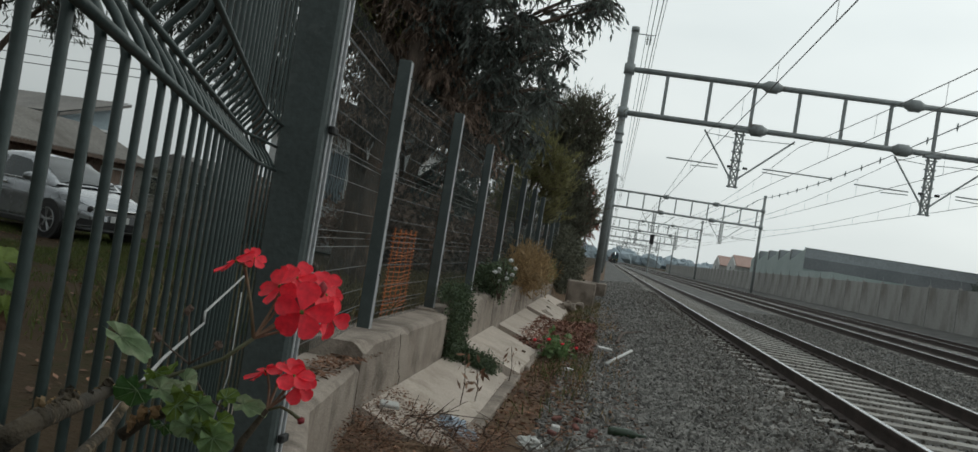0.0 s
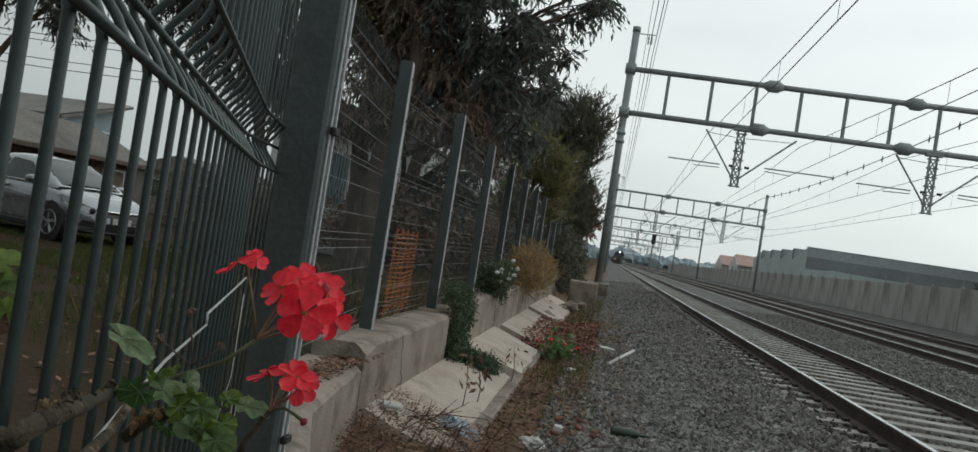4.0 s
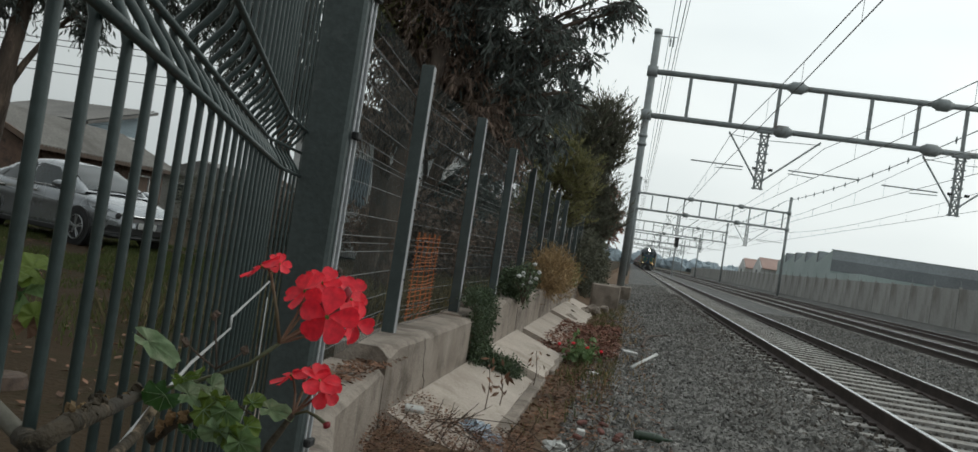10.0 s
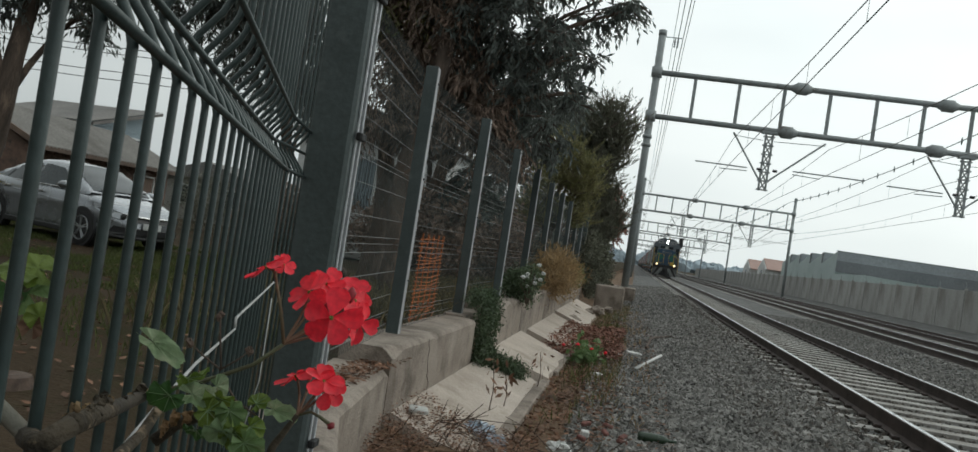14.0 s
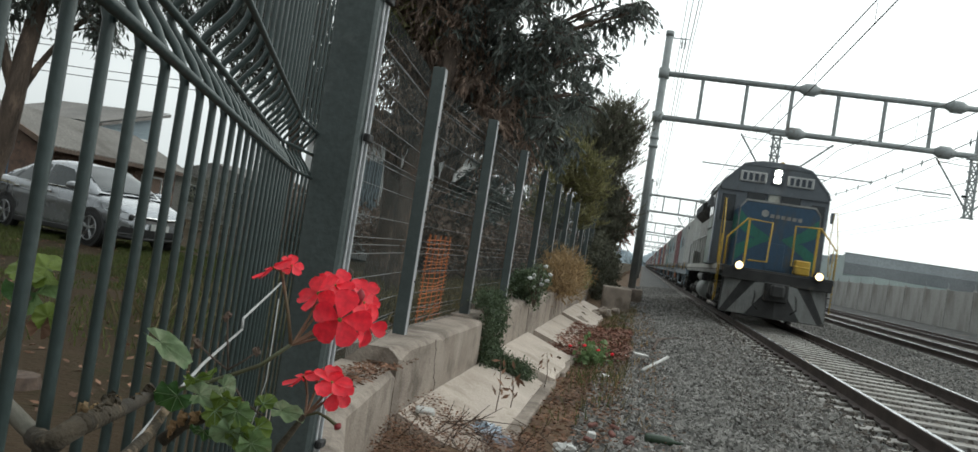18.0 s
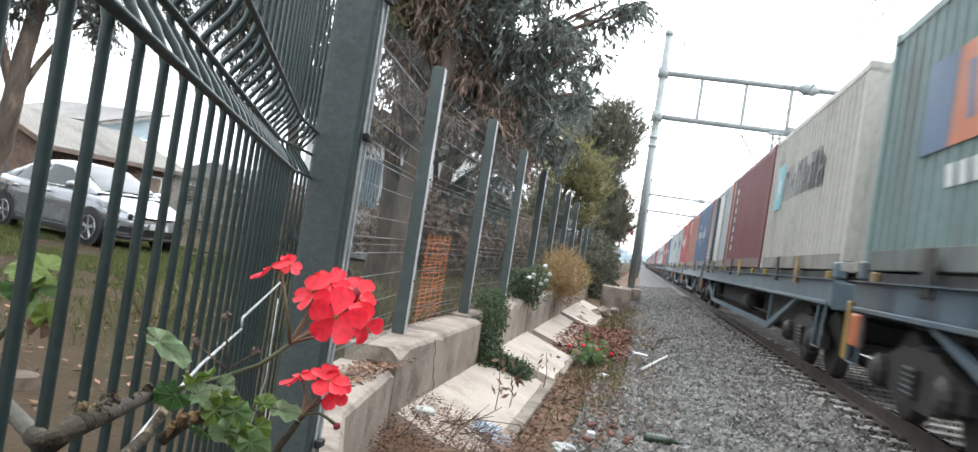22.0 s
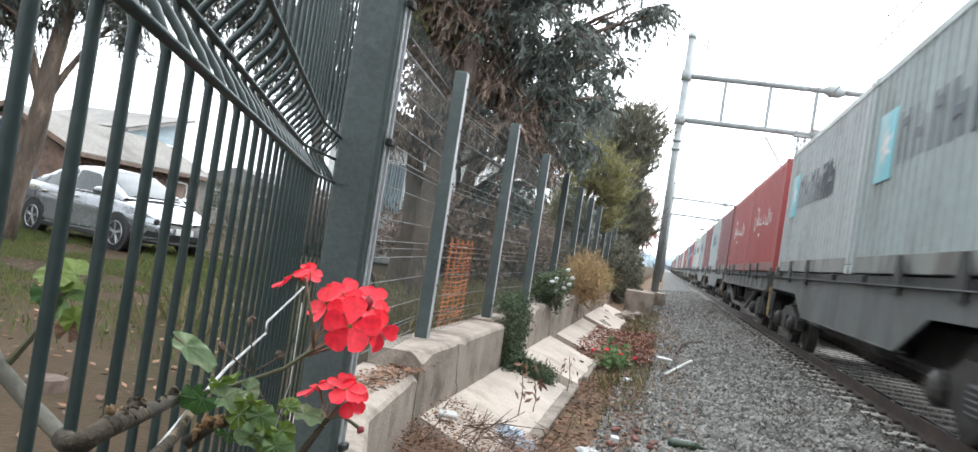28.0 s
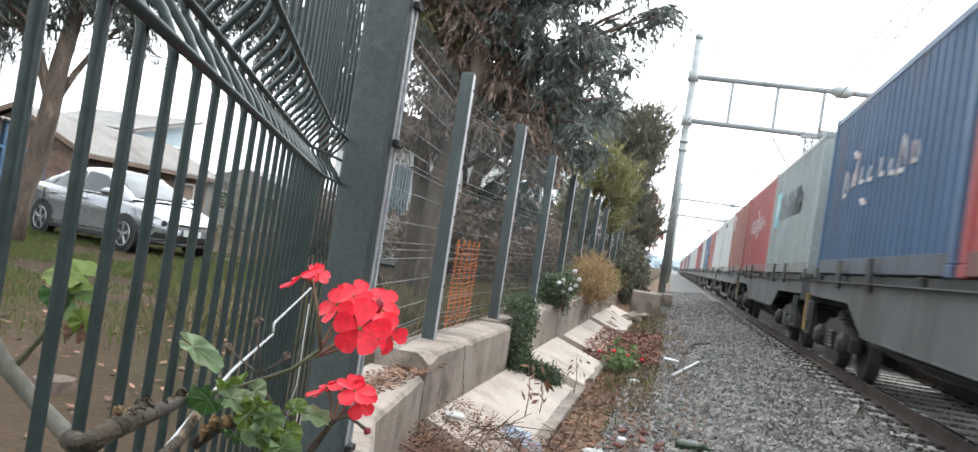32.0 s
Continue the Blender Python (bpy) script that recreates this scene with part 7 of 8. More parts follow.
def build_car():
    """A four-door saloon; x runs to the front, z up from the road."""
    c = thing("car", "silver four-door sedan parked on the earth yard", "car", pose(-10.35, 14.95, -0.08, 0, 0, -20.6))

    def lane(table, x):
        for (a, va), (b, vb) in zip(table, table[1:]):
            if a <= x <= b:
                f = (x - a) / (b - a)
                return va + (vb - va) * (f * f * (3 - 2 * f) * 0.5 + f * 0.5)
        return table[-1][1]
    shoulder = [(-2.16, 0.74), (-2.08, 0.9), (-1.9, 0.96), (-1.3, 0.97), (0.0, 0.93), (0.9, 0.9), (1.3, 0.84), (1.7, 0.76), (1.95, 0.64), (2.06, 0.5)]
    deck = [(-2.16, 0.78), (-2.08, 0.98), (-1.9, 1.02), (-1.3, 1.0), (0.0, 0.97), (0.9, 0.96), (1.3, 0.92), (1.7, 0.83), (1.95, 0.69), (2.06, 0.52)]
    belly = [(-2.16, 0.42), (-2.0, 0.24), (-1.7, 0.2), (1.6, 0.2), (1.9, 0.2), (2.06, 0.3)]
    wide = [(-2.16, 0.62), (-2.08, 0.74), (-1.85, 0.81), (-1.2, 0.845), (0.0, 0.85), (1.0, 0.845), (1.45, 0.83), (1.75, 0.76), (1.95, 0.62), (2.06, 0.42)]
    xs = [-2.16, -2.12, -2.05, -1.9] + [round(-1.75 + 0.1 * i, 2) for i in range(34)] + [1.62, 1.74, 1.84, 1.93, 2.0, 2.06]
    vs, fs, n = [], [], 18
    for x in xs:
        zs, zd, zb, w = lane(shoulder, x), lane(deck, x), lane(belly, x), lane(wide, x)
        half = [(w * 0.8, zb), (w * 0.96, zb + 0.05), (w * 0.985, zb + 0.14 * (zs - zb) / 0.7), (w * 0.955, zb + 0.42 * (zs - zb)), (w * 0.995, zb + 0.62 * (zs - zb)), (w * 0.985, zb + 0.8 * (zs - zb)), (w * 0.93, zs), (w * 0.8, zs + (zd - zs) * 0.6), (w * 0.45, zd)]
        vs += [(x, y, z) for y, z in half] + [(x, -y, z) for y, z in reversed(half)]
    for i in range(len(xs) - 1):
        fs += [(i * n + k, i * n + (k + 1) % n, (i + 1) * n + (k + 1) % n, (i + 1) * n + k) for k in range(n)]
    fs += [tuple(range(n)), tuple(range(len(vs) - 1, len(vs) - n - 1, -1))]
    part("body", Mesh().add(vs, fs), M_SILVER, c, smooth=True)
    # cabin shell with roof and pillars
    crest = [(-1.82, 1.0), (-1.45, 1.16), (-1.0, 1.33), (-0.6, 1.405), (-0.15, 1.43), (0.25, 1.4), (0.6, 1.26), (0.95, 1.09), (1.24, 0.93)]
    brow = [(-1.82, 0.62), (-1.0, 0.555), (-0.15, 0.57), (0.4, 0.57), (1.24, 0.66)]
    hip = [(-1.82, 0.7), (-1.0, 0.775), (0.0, 0.79), (1.0, 0.77), (1.24, 0.72)]
    sill = 0.93
    xs = [round(-1.82 + 0.09 * i, 3) for i in range(35)]
    vs, fs, n = [], [], 9
    for x in xs:
        z, w, b = max(lane(crest, x), sill + 0.004), lane(brow, x), lane(hip, x)
        half = [(b, sill - 0.04), (b + (w - b) * 0.5, sill + (z - sill) * 0.48), (w, z - 0.055 * (z - sill) / 0.5), (w * 0.72, z)]
        vs += [(x, y, q) for y, q in half] + [(x, 0, z + 0.022)] + [(x, -y, q) for y, q in reversed(half)]
    for i in range(len(xs) - 1):
        fs += [(i * n + k, i * n + k + 1, (i + 1) * n + k + 1, (i + 1) * n + k) for k in range(n - 1)]
    part("roof", Mesh().add(vs, fs), M_SILVER, c, smooth=True)

    def side_at(x, f, s, out):
        """A point on the cabin's flank, f from the belt to the roof edge."""
        z, w, b = lane(crest, x), lane(brow, x), lane(hip, x)
        top = z - 0.055 * (z - sill) / 0.5
        return (x, s * (b + (w - b) * f + out), sill + (top - sill) * f)

    def glass(name, s, lo, hi, label=""):
        """A window between two lines of (x, f) on the flank."""
        m = 8
        v = []
        for line in (lo, hi):
            for k in range(m + 1):
                q = k / m * (len(line) - 1)
                i = min(int(q), len(line) - 2)
                x = line[i][0] + (line[i + 1][0] - line[i][0]) * (q - i)
                f = line[i][1] + (line[i + 1][1] - line[i][1]) * (q - i)
                v.append(side_at(x, f, s, 0.018))
        part(name, Mesh().add(v, [(k, k + 1, m + 2 + k, m + 1 + k) for k in range(m)]), M_CARGLASS, c, label, smooth=True)
    for s in (-1, 1):
        glass("side_window", s, [(-0.3, 0.08), (0.98, 0.1)], [(-0.28, 0.9), (0.3, 0.88), (0.9, 0.4)])
        glass("side_window", s, [(-1.2, 0.12), (-0.38, 0.08)], [(-1.02, 0.86), (-0.36, 0.9)])
        glass("quarter_window", s, [(-1.5, 0.3), (-1.26, 0.14)], [(-1.36, 0.7), (-1.1, 0.82)])
        part("window_trim", Mesh().tube([side_at(x, 0.05, s, 0.016) for x in (-1.5, -1.0, -0.3, 0.4, 1.02)], 0.011, 6), M_CHROME, c, "bright window trim")
    for name, x0, x1, f0, f1 in (("windscreen", 1.17, 0.36, 0.9, 0.93), ("rear_window", -1.72, -0.96, 0.88, 0.92)):
        v, m = [], 8
        for i in range(7):
            x = x0 + (x1 - x0) * i / 6
            z, w = lane(crest, x), lane(brow, x)
            for k in range(m + 1):
                u = -1 + 2 * k / m
                a = abs(u)
                v.append((x, u * w * (f0 + (f1 - f0) * i / 6), z + (0.022 * (1 - a * a)) + 0.02 - 0.02 * max(0, a - 0.72) / 0.28))
        part(name, Mesh().add(v, [(i * (m + 1) + k, i * (m + 1) + k + 1, (i + 1) * (m + 1) + k + 1, (i + 1) * (m + 1) + k) for i in range(6) for k in range(m)]), M_CARGLASS, c, smooth=True)
    for s in (-1, 1):
        m = part("door_mirror", Mesh().blob((0.78, s * 0.9, 1.0), 0.115, 3, 0.62, 0.02, 8, 12), M_SILVER, c, smooth=True)
        part("mirror_glass", Mesh().box((0.69, s * 0.9, 1.0), (0.02, 0.15, 0.09), bevel=0.008), M_TRIM, m)
        for x in (-0.98, 0.02):
            part("door_handle", Mesh().box((x, s * 0.853, 0.83), (0.19, 0.035, 0.04), bevel=0.012), M_CHROME, c)
        for x, h in ((-1.3, 0.3), (-0.34, 0.56), (0.82, 0.5)):
            part("door_seam", Mesh().box((x, s * 0.846, 0.9 - h / 2), (0.01, 0.012, h)), M_TRIM, c)
        part("crease", Mesh().tube([(-1.75, s * 0.816, 0.84), (-0.8, s * 0.851, 0.79), (0.4, s * 0.853, 0.73), (1.05, s * 0.84, 0.68)], 0.012, 6), M_SILVER, c, smooth=True)
        part("skirt", Mesh().box((0.0, s * 0.815, 0.235), (2.0, 0.05, 0.1), bevel=0.02), M_TRIM, c)
        lamp = part("headlamp", Mesh().add([(1.5, s * 0.815, 0.79), (1.78, s * 0.75, 0.74), (1.97, s * 0.56, 0.66), (2.03, s * 0.42, 0.62), (2.035, s * 0.42, 0.55), (1.98, s * 0.6, 0.56), (1.8, s * 0.77, 0.6), (1.6, s * 0.825, 0.69)], [tuple(range(8))]), M_CLEARLAMP, c, "clear swept-back headlamp")
        part("lamp_core", Mesh().lathe([(0.05, -0.01), (0.055, 0.01), (0.0, 0.02)], 'x', (2.0, s * 0.55, 0.605), 10), M_TRIM, lamp)
        part("fog_lamp_recess", Mesh().add([(1.93, s * 0.66, 0.44), (2.04, s * 0.48, 0.42), (2.045, s * 0.46, 0.33), (1.95, s * 0.64, 0.3), (1.88, s * 0.72, 0.33)], [(0, 1, 2, 3, 4)]), M_TRIM, c)
        part("tail_lamp", Mesh().box((-2.07, s * 0.62, 0.84), (0.12, 0.22, 0.16), bevel=0.03), M_PETALD, c)
        for x in (-1.3, 1.3):
            # black disc paints the shade of a wheel well; the body isn't cut
            part("wheel_arch", Mesh().lathe([(0.0, -0.03), (0.35, -0.03), (0.36, 0.0), (0.35, 0.016), (0.0, 0.016)], 'y', (x, s * 0.806, 0.33), 24), M_TRIM, c)
            w = part("wheel", Mesh().lathe([(0.2, -0.1), (0.28, -0.11), (0.312, -0.08), (0.312, 0.08), (0.28, 0.11), (0.2, 0.1)], 'y', (x, s * 0.735, 0.312), 28), M_RUBBER, c, smooth=True)
            part("rim", Mesh().lathe([(0.2, 0.0), (0.215, s * 0.112), (0.2, s * 0.116), (0.185, s * 0.08), (0.0, s * 0.075)], 'y', (x, s * 0.735, 0.312), 24), M_TRIM, w)
            part("rim_flange", Mesh().tube([(x + 0.207 * math.cos(2 * math.pi * k / 24), s * 0.848, 0.312 + 0.207 * math.sin(2 * math.pi * k / 24)) for k in range(25)], 0.011, 6), M_RIM, w)
            for k in range(5):
                a = 2 * math.pi * k / 5 + 0.3
                for e in (-0.13, 0.13):
                    part("spoke", Mesh().tube([(x, s * 0.84, 0.312), (x + 0.195 * math.cos(a + e), s * 0.847, 0.312 + 0.195 * math.sin(a + e))], 0.014, 5, 0.01), M_RIM, w)
            part("hub_cap", Mesh().lathe([(0.045, s * 0.1), (0.04, s * 0.118), (0.0, s * 0.12)], 'y', (x, s * 0.735, 0.312), 12), M_RIM, w)
    part("grille", Mesh().add([(2.035, -0.46, 0.62), (2.035, 0.46, 0.62), (2.085, 0.38, 0.53), (2.085, -0.38, 0.53)], [(0, 1, 2, 3)]), M_TRIM, c)
    part("grille_bar", Mesh().tube([(1.97, -0.56, 0.645), (2.05, -0.3, 0.625), (2.075, 0, 0.615), (2.05, 0.3, 0.625), (1.97, 0.56, 0.645)], 0.02, 8), M_CHROME, c, smooth=True)
    part("lower_intake", Mesh().box((2.05, 0, 0.36), (0.05, 0.78, 0.12), bevel=0.02), M_TRIM, c)
    part("number_plate", Mesh().box((2.095, 0, 0.47), (0.02, 0.38, 0.11), bevel=0.005), M_WHITE, c)
    part("bumper_lip", Mesh().tube([(1.84, -0.7, 0.26), (2.0, -0.5, 0.25), (2.06, 0, 0.245), (2.0, 0.5, 0.25), (1.84, 0.7, 0.26)], 0.03, 8), M_TRIM, c, smooth=True)
    for y in (-0.35, 0.25):
        part("wiper", Mesh().tube([(1.2, y, 0.98), (1.02, y + 0.42, 1.075)], 0.01, 5), M_TRIM, c)


# ---- yard ----
M_ROOFP = mat("pale_fibre_cement_roof", (0.21, 0.2, 0.182), (0.16, 0.15, 0.138), 0.9, 0, 0.7, 14, 0.3, (0.13, 0.12, 0.108), 0.2)
M_ROOFG = mat("grey_fibre_cement_roof", (0.19, 0.18, 0.168), (0.14, 0.135, 0.128), 0.85, 0, 0.7, 14, 0.3, (0.13, 0.12, 0.11), 0.2)
M_BRICKWALL = mat("dull_brown_brick", (0.15, 0.095, 0.07), (0.1, 0.066, 0.052), 0.9, 0, 6, 60, 0.4, (0.07, 0.055, 0.046), 0.25, each=0.25)
M_PALEBLUE = mat("pale_blue_render", (0.26, 0.32, 0.35), (0.22, 0.27, 0.3), 0.85, 0, 0.8, 30, 0.2, (0.25, 0.3, 0.32), 0.15)
M_PLANK = mat("weathered_brown_plank", (0.15, 0.1, 0.075), (0.09, 0.065, 0.05), 0.85, 0, 3, 40, 0.4, stretch=(1, 1, 0.2), each=0.25)
M_BLUEGATE = mat("blue_painted_metal", (0.04, 0.09, 0.16), (0.03, 0.07, 0.12), 0.5, 0.1, 3, 50, 0.1, (0.1, 0.08, 0.06), 0.12)
M_YELLOWB = mat("yellow_painted_board", (0.5, 0.38, 0.06), (0.42, 0.3, 0.05), 0.6, 0, 2, 40, 0.1)
M_CREAMW = mat("cream_render", (0.3, 0.285, 0.26), (0.24, 0.225, 0.2), 0.9, 0, 0.8, 20, 0.2, (0.3, 0.27, 0.22), 0.15)
M_TILE = mat("red_roof_tile", (0.4, 0.27, 0.23), (0.33, 0.22, 0.19), 0.8, 0, 0.6, 12, 0.2)
M_FACT = mat("grey_sheet_metal", (0.3, 0.32, 0.335), (0.25, 0.265, 0.28), 0.6, 0.2, 0.4, 8, 0.1)
# distance haze is put into this pale blue-grey, not the trees' own colour
M_HAZE = mat("haze_toned_trees", (0.36, 0.42, 0.46), (0.31, 0.37, 0.41), 1.0, 0, 0.02, 0.1, 0)
M_FACTD = mat("dark_sheet_metal", (0.19, 0.2, 0.21), (0.15, 0.16, 0.17), 0.6, 0.2, 0.4, 8, 0.1)
M_FACTP = mat("pale_teal_sheet_metal", (0.4, 0.47, 0.46), (0.34, 0.41, 0.4), 0.6, 0.1, 0.4, 8, 0.1)


def wavy_roof(x0, z0, x1, z1, y0, y1, pitch=0.18, amp=0.025):
    """A corrugated roof sheet from eave (x0, z0) to ridge (x1, z1), its waves along the slope."""
    n = int((y1 - y0) / pitch) * 2
    vs = []
    for k in range(n + 1):
        y = y0 + (y1 - y0) * k / n
        d = amp if k % 2 else -amp
        vs += [(x0, y, z0 + d), (x1, y, z1 + d), (x1, y, z1 + d - 0.03), (x0, y, z0 + d - 0.03)]
    fs = [(k * 4 + a, k * 4 + (a + 1) % 4, k * 4 + 4 + (a + 1) % 4, k * 4 + 4 + a) for k in range(n) for a in range(4)]
    return Mesh().add(vs, fs)


def build_yard():
    h = thing("long_house", "low brick house with a pale corrugated roof across the yard", "house", pose(-16.4, 21.6, -0.06, 0, 0, 4.5))
    wall = part("wall", Mesh().box((-2.4, 4.5, 0.95), (3.8, 8.6, 1.94), bevel=0.02), M_BRICKWALL, h)
    part("roof", wavy_roof(0.0, 1.9, -2.4, 3.0, 0, 9), M_ROOFP, h)
    part("roof", wavy_roof(-2.4, 3.0, -4.8, 1.9, 0, 9), M_ROOFP, h)
    part("fascia", Mesh().box((-0.03, 4.5, 1.82), (0.05, 9, 0.14)), M_PLANK, h)
    for s in (-1, 1):
        part("barge_board", Mesh().prism([(0.02 if s < 0 else -4.82, 1.9), (-2.4, 3.02), (-2.4, 2.86), (0.02 if s < 0 else -4.82, 1.74)], 'y', -0.06, 0.0), M_PLANK, h)
    part("gable", Mesh().prism([(-0.5, 1.86), (-4.3, 1.86), (-2.4, 2.84)], 'y', 0.2, 0.34), M_PLANK, h)
    for y in (1.6, 3.6):
        w = part("window", Mesh().box((-0.5, y, 1.2), (0.08, 1.1, 0.8), bevel=0.02), M_PLANK, h)
        part("pane", Mesh().box((-0.455, y, 1.2), (0.02, 0.96, 0.66)), M_GLASS, w)
    d = part("door", Mesh().box((-0.48, 6.9, 0.75), (0.08, 1.3, 1.5), bevel=0.02), M_PLANK, h)
    part("door_frame", Mesh().box((-0.46, 6.9, 1.53), (0.1, 1.44, 0.06)).box((-0.46, 6.2, 0.75), (0.1, 0.06, 1.5)).box((-0.46, 7.6, 0.75), (0.1, 0.06, 1.5)), M_WHITE, d, "white-painted door frame")
    # brick courses on the wall face towards the yard
    br = Mesh().box((0, 0, 0), (0.05, 0.37, 0.12), bevel=0.012).data("brick", M_BRICKWALL)
    for row in range(12):
        for i in range(20):
            y, z = 0.6 + i * 0.4 + (0.2 if row % 2 else 0), 0.1 + row * 0.15
            if not (5.9 < y < 7.9 and z < 1.65) and not (0.85 < y < 4.35 and 0.7 < z < 1.7):
                part("brick", br, None, wall, at=pose(-0.49, y, z))
    h2 = thing("two_storey_house", "pale blue house with a low-pitched grey roof behind the brick house", "house", pose(-19.65, 32.38, -0.06, 0, 0, -8.5))
    part("wall", Mesh().box((-2.6, -1.75, 1.6), (4.9, 3.1, 3.26), bevel=0.03), M_PALEBLUE, h2)
    part("gable", Mesh().prism([(-3.3, 3.22), (-0.2, 3.22), (-0.2, 4.06)], 'x', -5.05, -0.16), M_PALEBLUE, h2)
    r, n = Mesh(), 60
    top = [(-5.4 + 0.095 * k, 0, 4.2 + 0.035 * (k % 2)) for k in range(n)]
    low = [(x, -3.62, z - 0.98) for x, y, z in top]
    part("roof", r.add(top + low, [(k, k + 1, n + k + 1, n + k) for k in range(n - 1)]), M_ROOFG, h2)
    part("barge_board", Mesh().prism([(0, 4.2), (-3.62, 3.22), (-3.62, 3.1), (0, 4.08)], 'x', 0.22, 0.26), M_ROOFG, h2)
    part("eave_board", Mesh().box((-2.6, -3.6, 3.13), (5.6, 0.05, 0.14)), M_ROOFG, h2)
    part("flue", Mesh().tube([(-3.2, -0.6, 3.9), (-3.2, -0.6, 5.0)], 0.07, 8).tube([(-3.2, -0.6, 5.0), (-3.0, -0.6, 5.08)], 0.08, 8), M_FACTD, h2)
    w = part("window", Mesh().box((-0.14, -0.6, 2.6), (0.08, 1.2, 0.8), bevel=0.02), M_WHITE, h2)
    part("pane", Mesh().box((-0.09, -0.6, 2.6), (0.02, 1.0, 0.64)), M_GLASS, w)
    h3 = thing("cream_house", "cream rendered house with a grey roof beyond the yard", "house", pose(-19.5, 37.0, -0.06, 0, 0, -6))
    part("wall", Mesh().box((0, 2.5, 0.95), (5.2, 5, 2.0), bevel=0.03), M_CREAMW, h3)
    part("roof", Mesh().prism([(-2.9, 1.92), (2.9, 1.92), (0, 2.75)], 'y', -0.3, 5.3), M_ROOFG, h3)
    for x in (-1.2, 1.3):
        w = part("window", Mesh().box((x, -0.02, 1.15), (1.0, 0.08, 0.9), bevel=0.02), M_WHITE, h3)
        part("pane", Mesh().box((x, -0.07, 1.15), (0.86, 0.02, 0.76)), M_GLASS, w)
    s = thing("shed", "dark lean-to shed with a yellow sign board and blue gate", "shed", pose(0, 0, -0.06))
    part("roof", wavy_roof(-15.2, 2.25, -19.5, 2.5, 13.2, 17.6), M_ROOFG, s)
    for y in (13.4, 17.4):
        part("post", Mesh().box((-15.4, y, 1.1), (0.14, 0.14, 2.2), bevel=0.02), M_BLUEGATE, s)
    part("back_wall", Mesh().box((-19.3, 15.4, 1.1), (0.12, 4.2, 2.2)), M_PLANK, s)
    part("sign_board", Mesh().box((-15.3, 15.0, 1.95), (0.05, 2.6, 0.3), bevel=0.01), M_YELLOWB, s, "plain yellow board")
    g = part("gate", Mesh().box((-15.35, 17.3, 1.6), (0.05, 3.2, 0.07)).box((-15.35, 17.3, 0.3), (0.05, 3.2, 0.07)), M_BLUEGATE, s)
    for k in range(16):
        part("gate_bar", Mesh().box((-15.35, 15.8 + k * 0.2, 0.95), (0.03, 0.03, 1.4)), M_BLUEGATE, g)
    # far end of the yard, seen through the fence
    e = thing("yard_wall", "long weathered wooden fence and low house at the end of the yard", "wall", pose(0, 0, -0.05))
    for k in range(70):
        part("plank", Mesh().box((-13.5 + k * 0.16, 52 + 0.01 * (k % 2), 0.95), (0.15, 0.04, 1.9 + 0.05 * (k % 3)), bevel=0.008).data("plank", M_PLANK) if k == 0 else PLANKS[0], None, e, at=pose(0, 0, 0) if k == 0 else pose(k * 0.16, 0.01 * (k % 2), 0))
        if k == 0:
            PLANKS.append(e.children[0].data)
    w = thing("white_house", "white rendered house with a barred window beyond the fence", "house", pose(-7.9, 24.5, -0.05))
    part("wall", Mesh().box((0, 3, 1.75), (4.6, 6, 3.5), bevel=0.03), M_WHITE, w)
    part("roof", Mesh().prism([(-2.6, 3.5), (2.6, 3.5), (0, 4.4)], 'y', -0.4, 6.4), M_ROOFG, w)
    win = part("window", Mesh().box((-0.2, -0.02, 2.2), (0.8, 0.08, 1.6), bevel=0.02), M_WHITE, w)
    part("pane", Mesh().box((-0.2, -0.065, 2.2), (0.68, 0.02, 1.44)), M_PALEBLUE, win)
    for k in range(9):
        x = -0.56 + k * 0.09
        part("window_bar", Mesh().tube([(x, -0.1, 1.45), (x, -0.14, 1.6), (x, -0.26, 1.85), (x, -0.14, 2.15), (x, -0.12, 2.95)], 0.012, 5), M_TRIM, win)
    st = thing("tree_stump", "low sawn tree stump in the bare earth", "stump", pose(-2.9, 3.86, -0.03))
    part("wood", Mesh().lathe([(0.17, 0), (0.12, 0.04), (0.1, 0.1), (0.05, 0.108), (0.0, 0.1)], 'z', (0, 0, 0), 12), M_TWIG, st)
    n = thing("orange_netting", "torn orange plastic safety netting tied behind the fence", "netting", pose(-2.0, 8.0, 0.1))
    for k in range(22):
        part("strand", Mesh().tube([(0, 0, 0.05 + 0.04 * k), (0.02, 0.5, 0.05 + 0.04 * k + 0.02 * math.sin(k)), (0, 1.05, 0.06 + 0.04 * k)], 0.006, 4), M_ORANGENET, n)
    for k in range(5):
        part("strand", Mesh().tube([(0, 0.05 + 0.22 * k, 0.02), (0.01, 0.06 + 0.22 * k, 0.95)], 0.009, 4), M_ORANGENET, n)
    hose = thing("bent_hose", "bent pale rubber hose hanging behind the fence", "hose", pose(-1.9, 5.6, 0.3))
    part("tube", Mesh().tube([(0, 0, 0.0), (0.03, 0.1, 0.25), (0.0, 0.05, 0.42), (-0.08, -0.05, 0.5)], 0.018, 8), M_TWIG, hose, smooth=True)


PLANKS = []


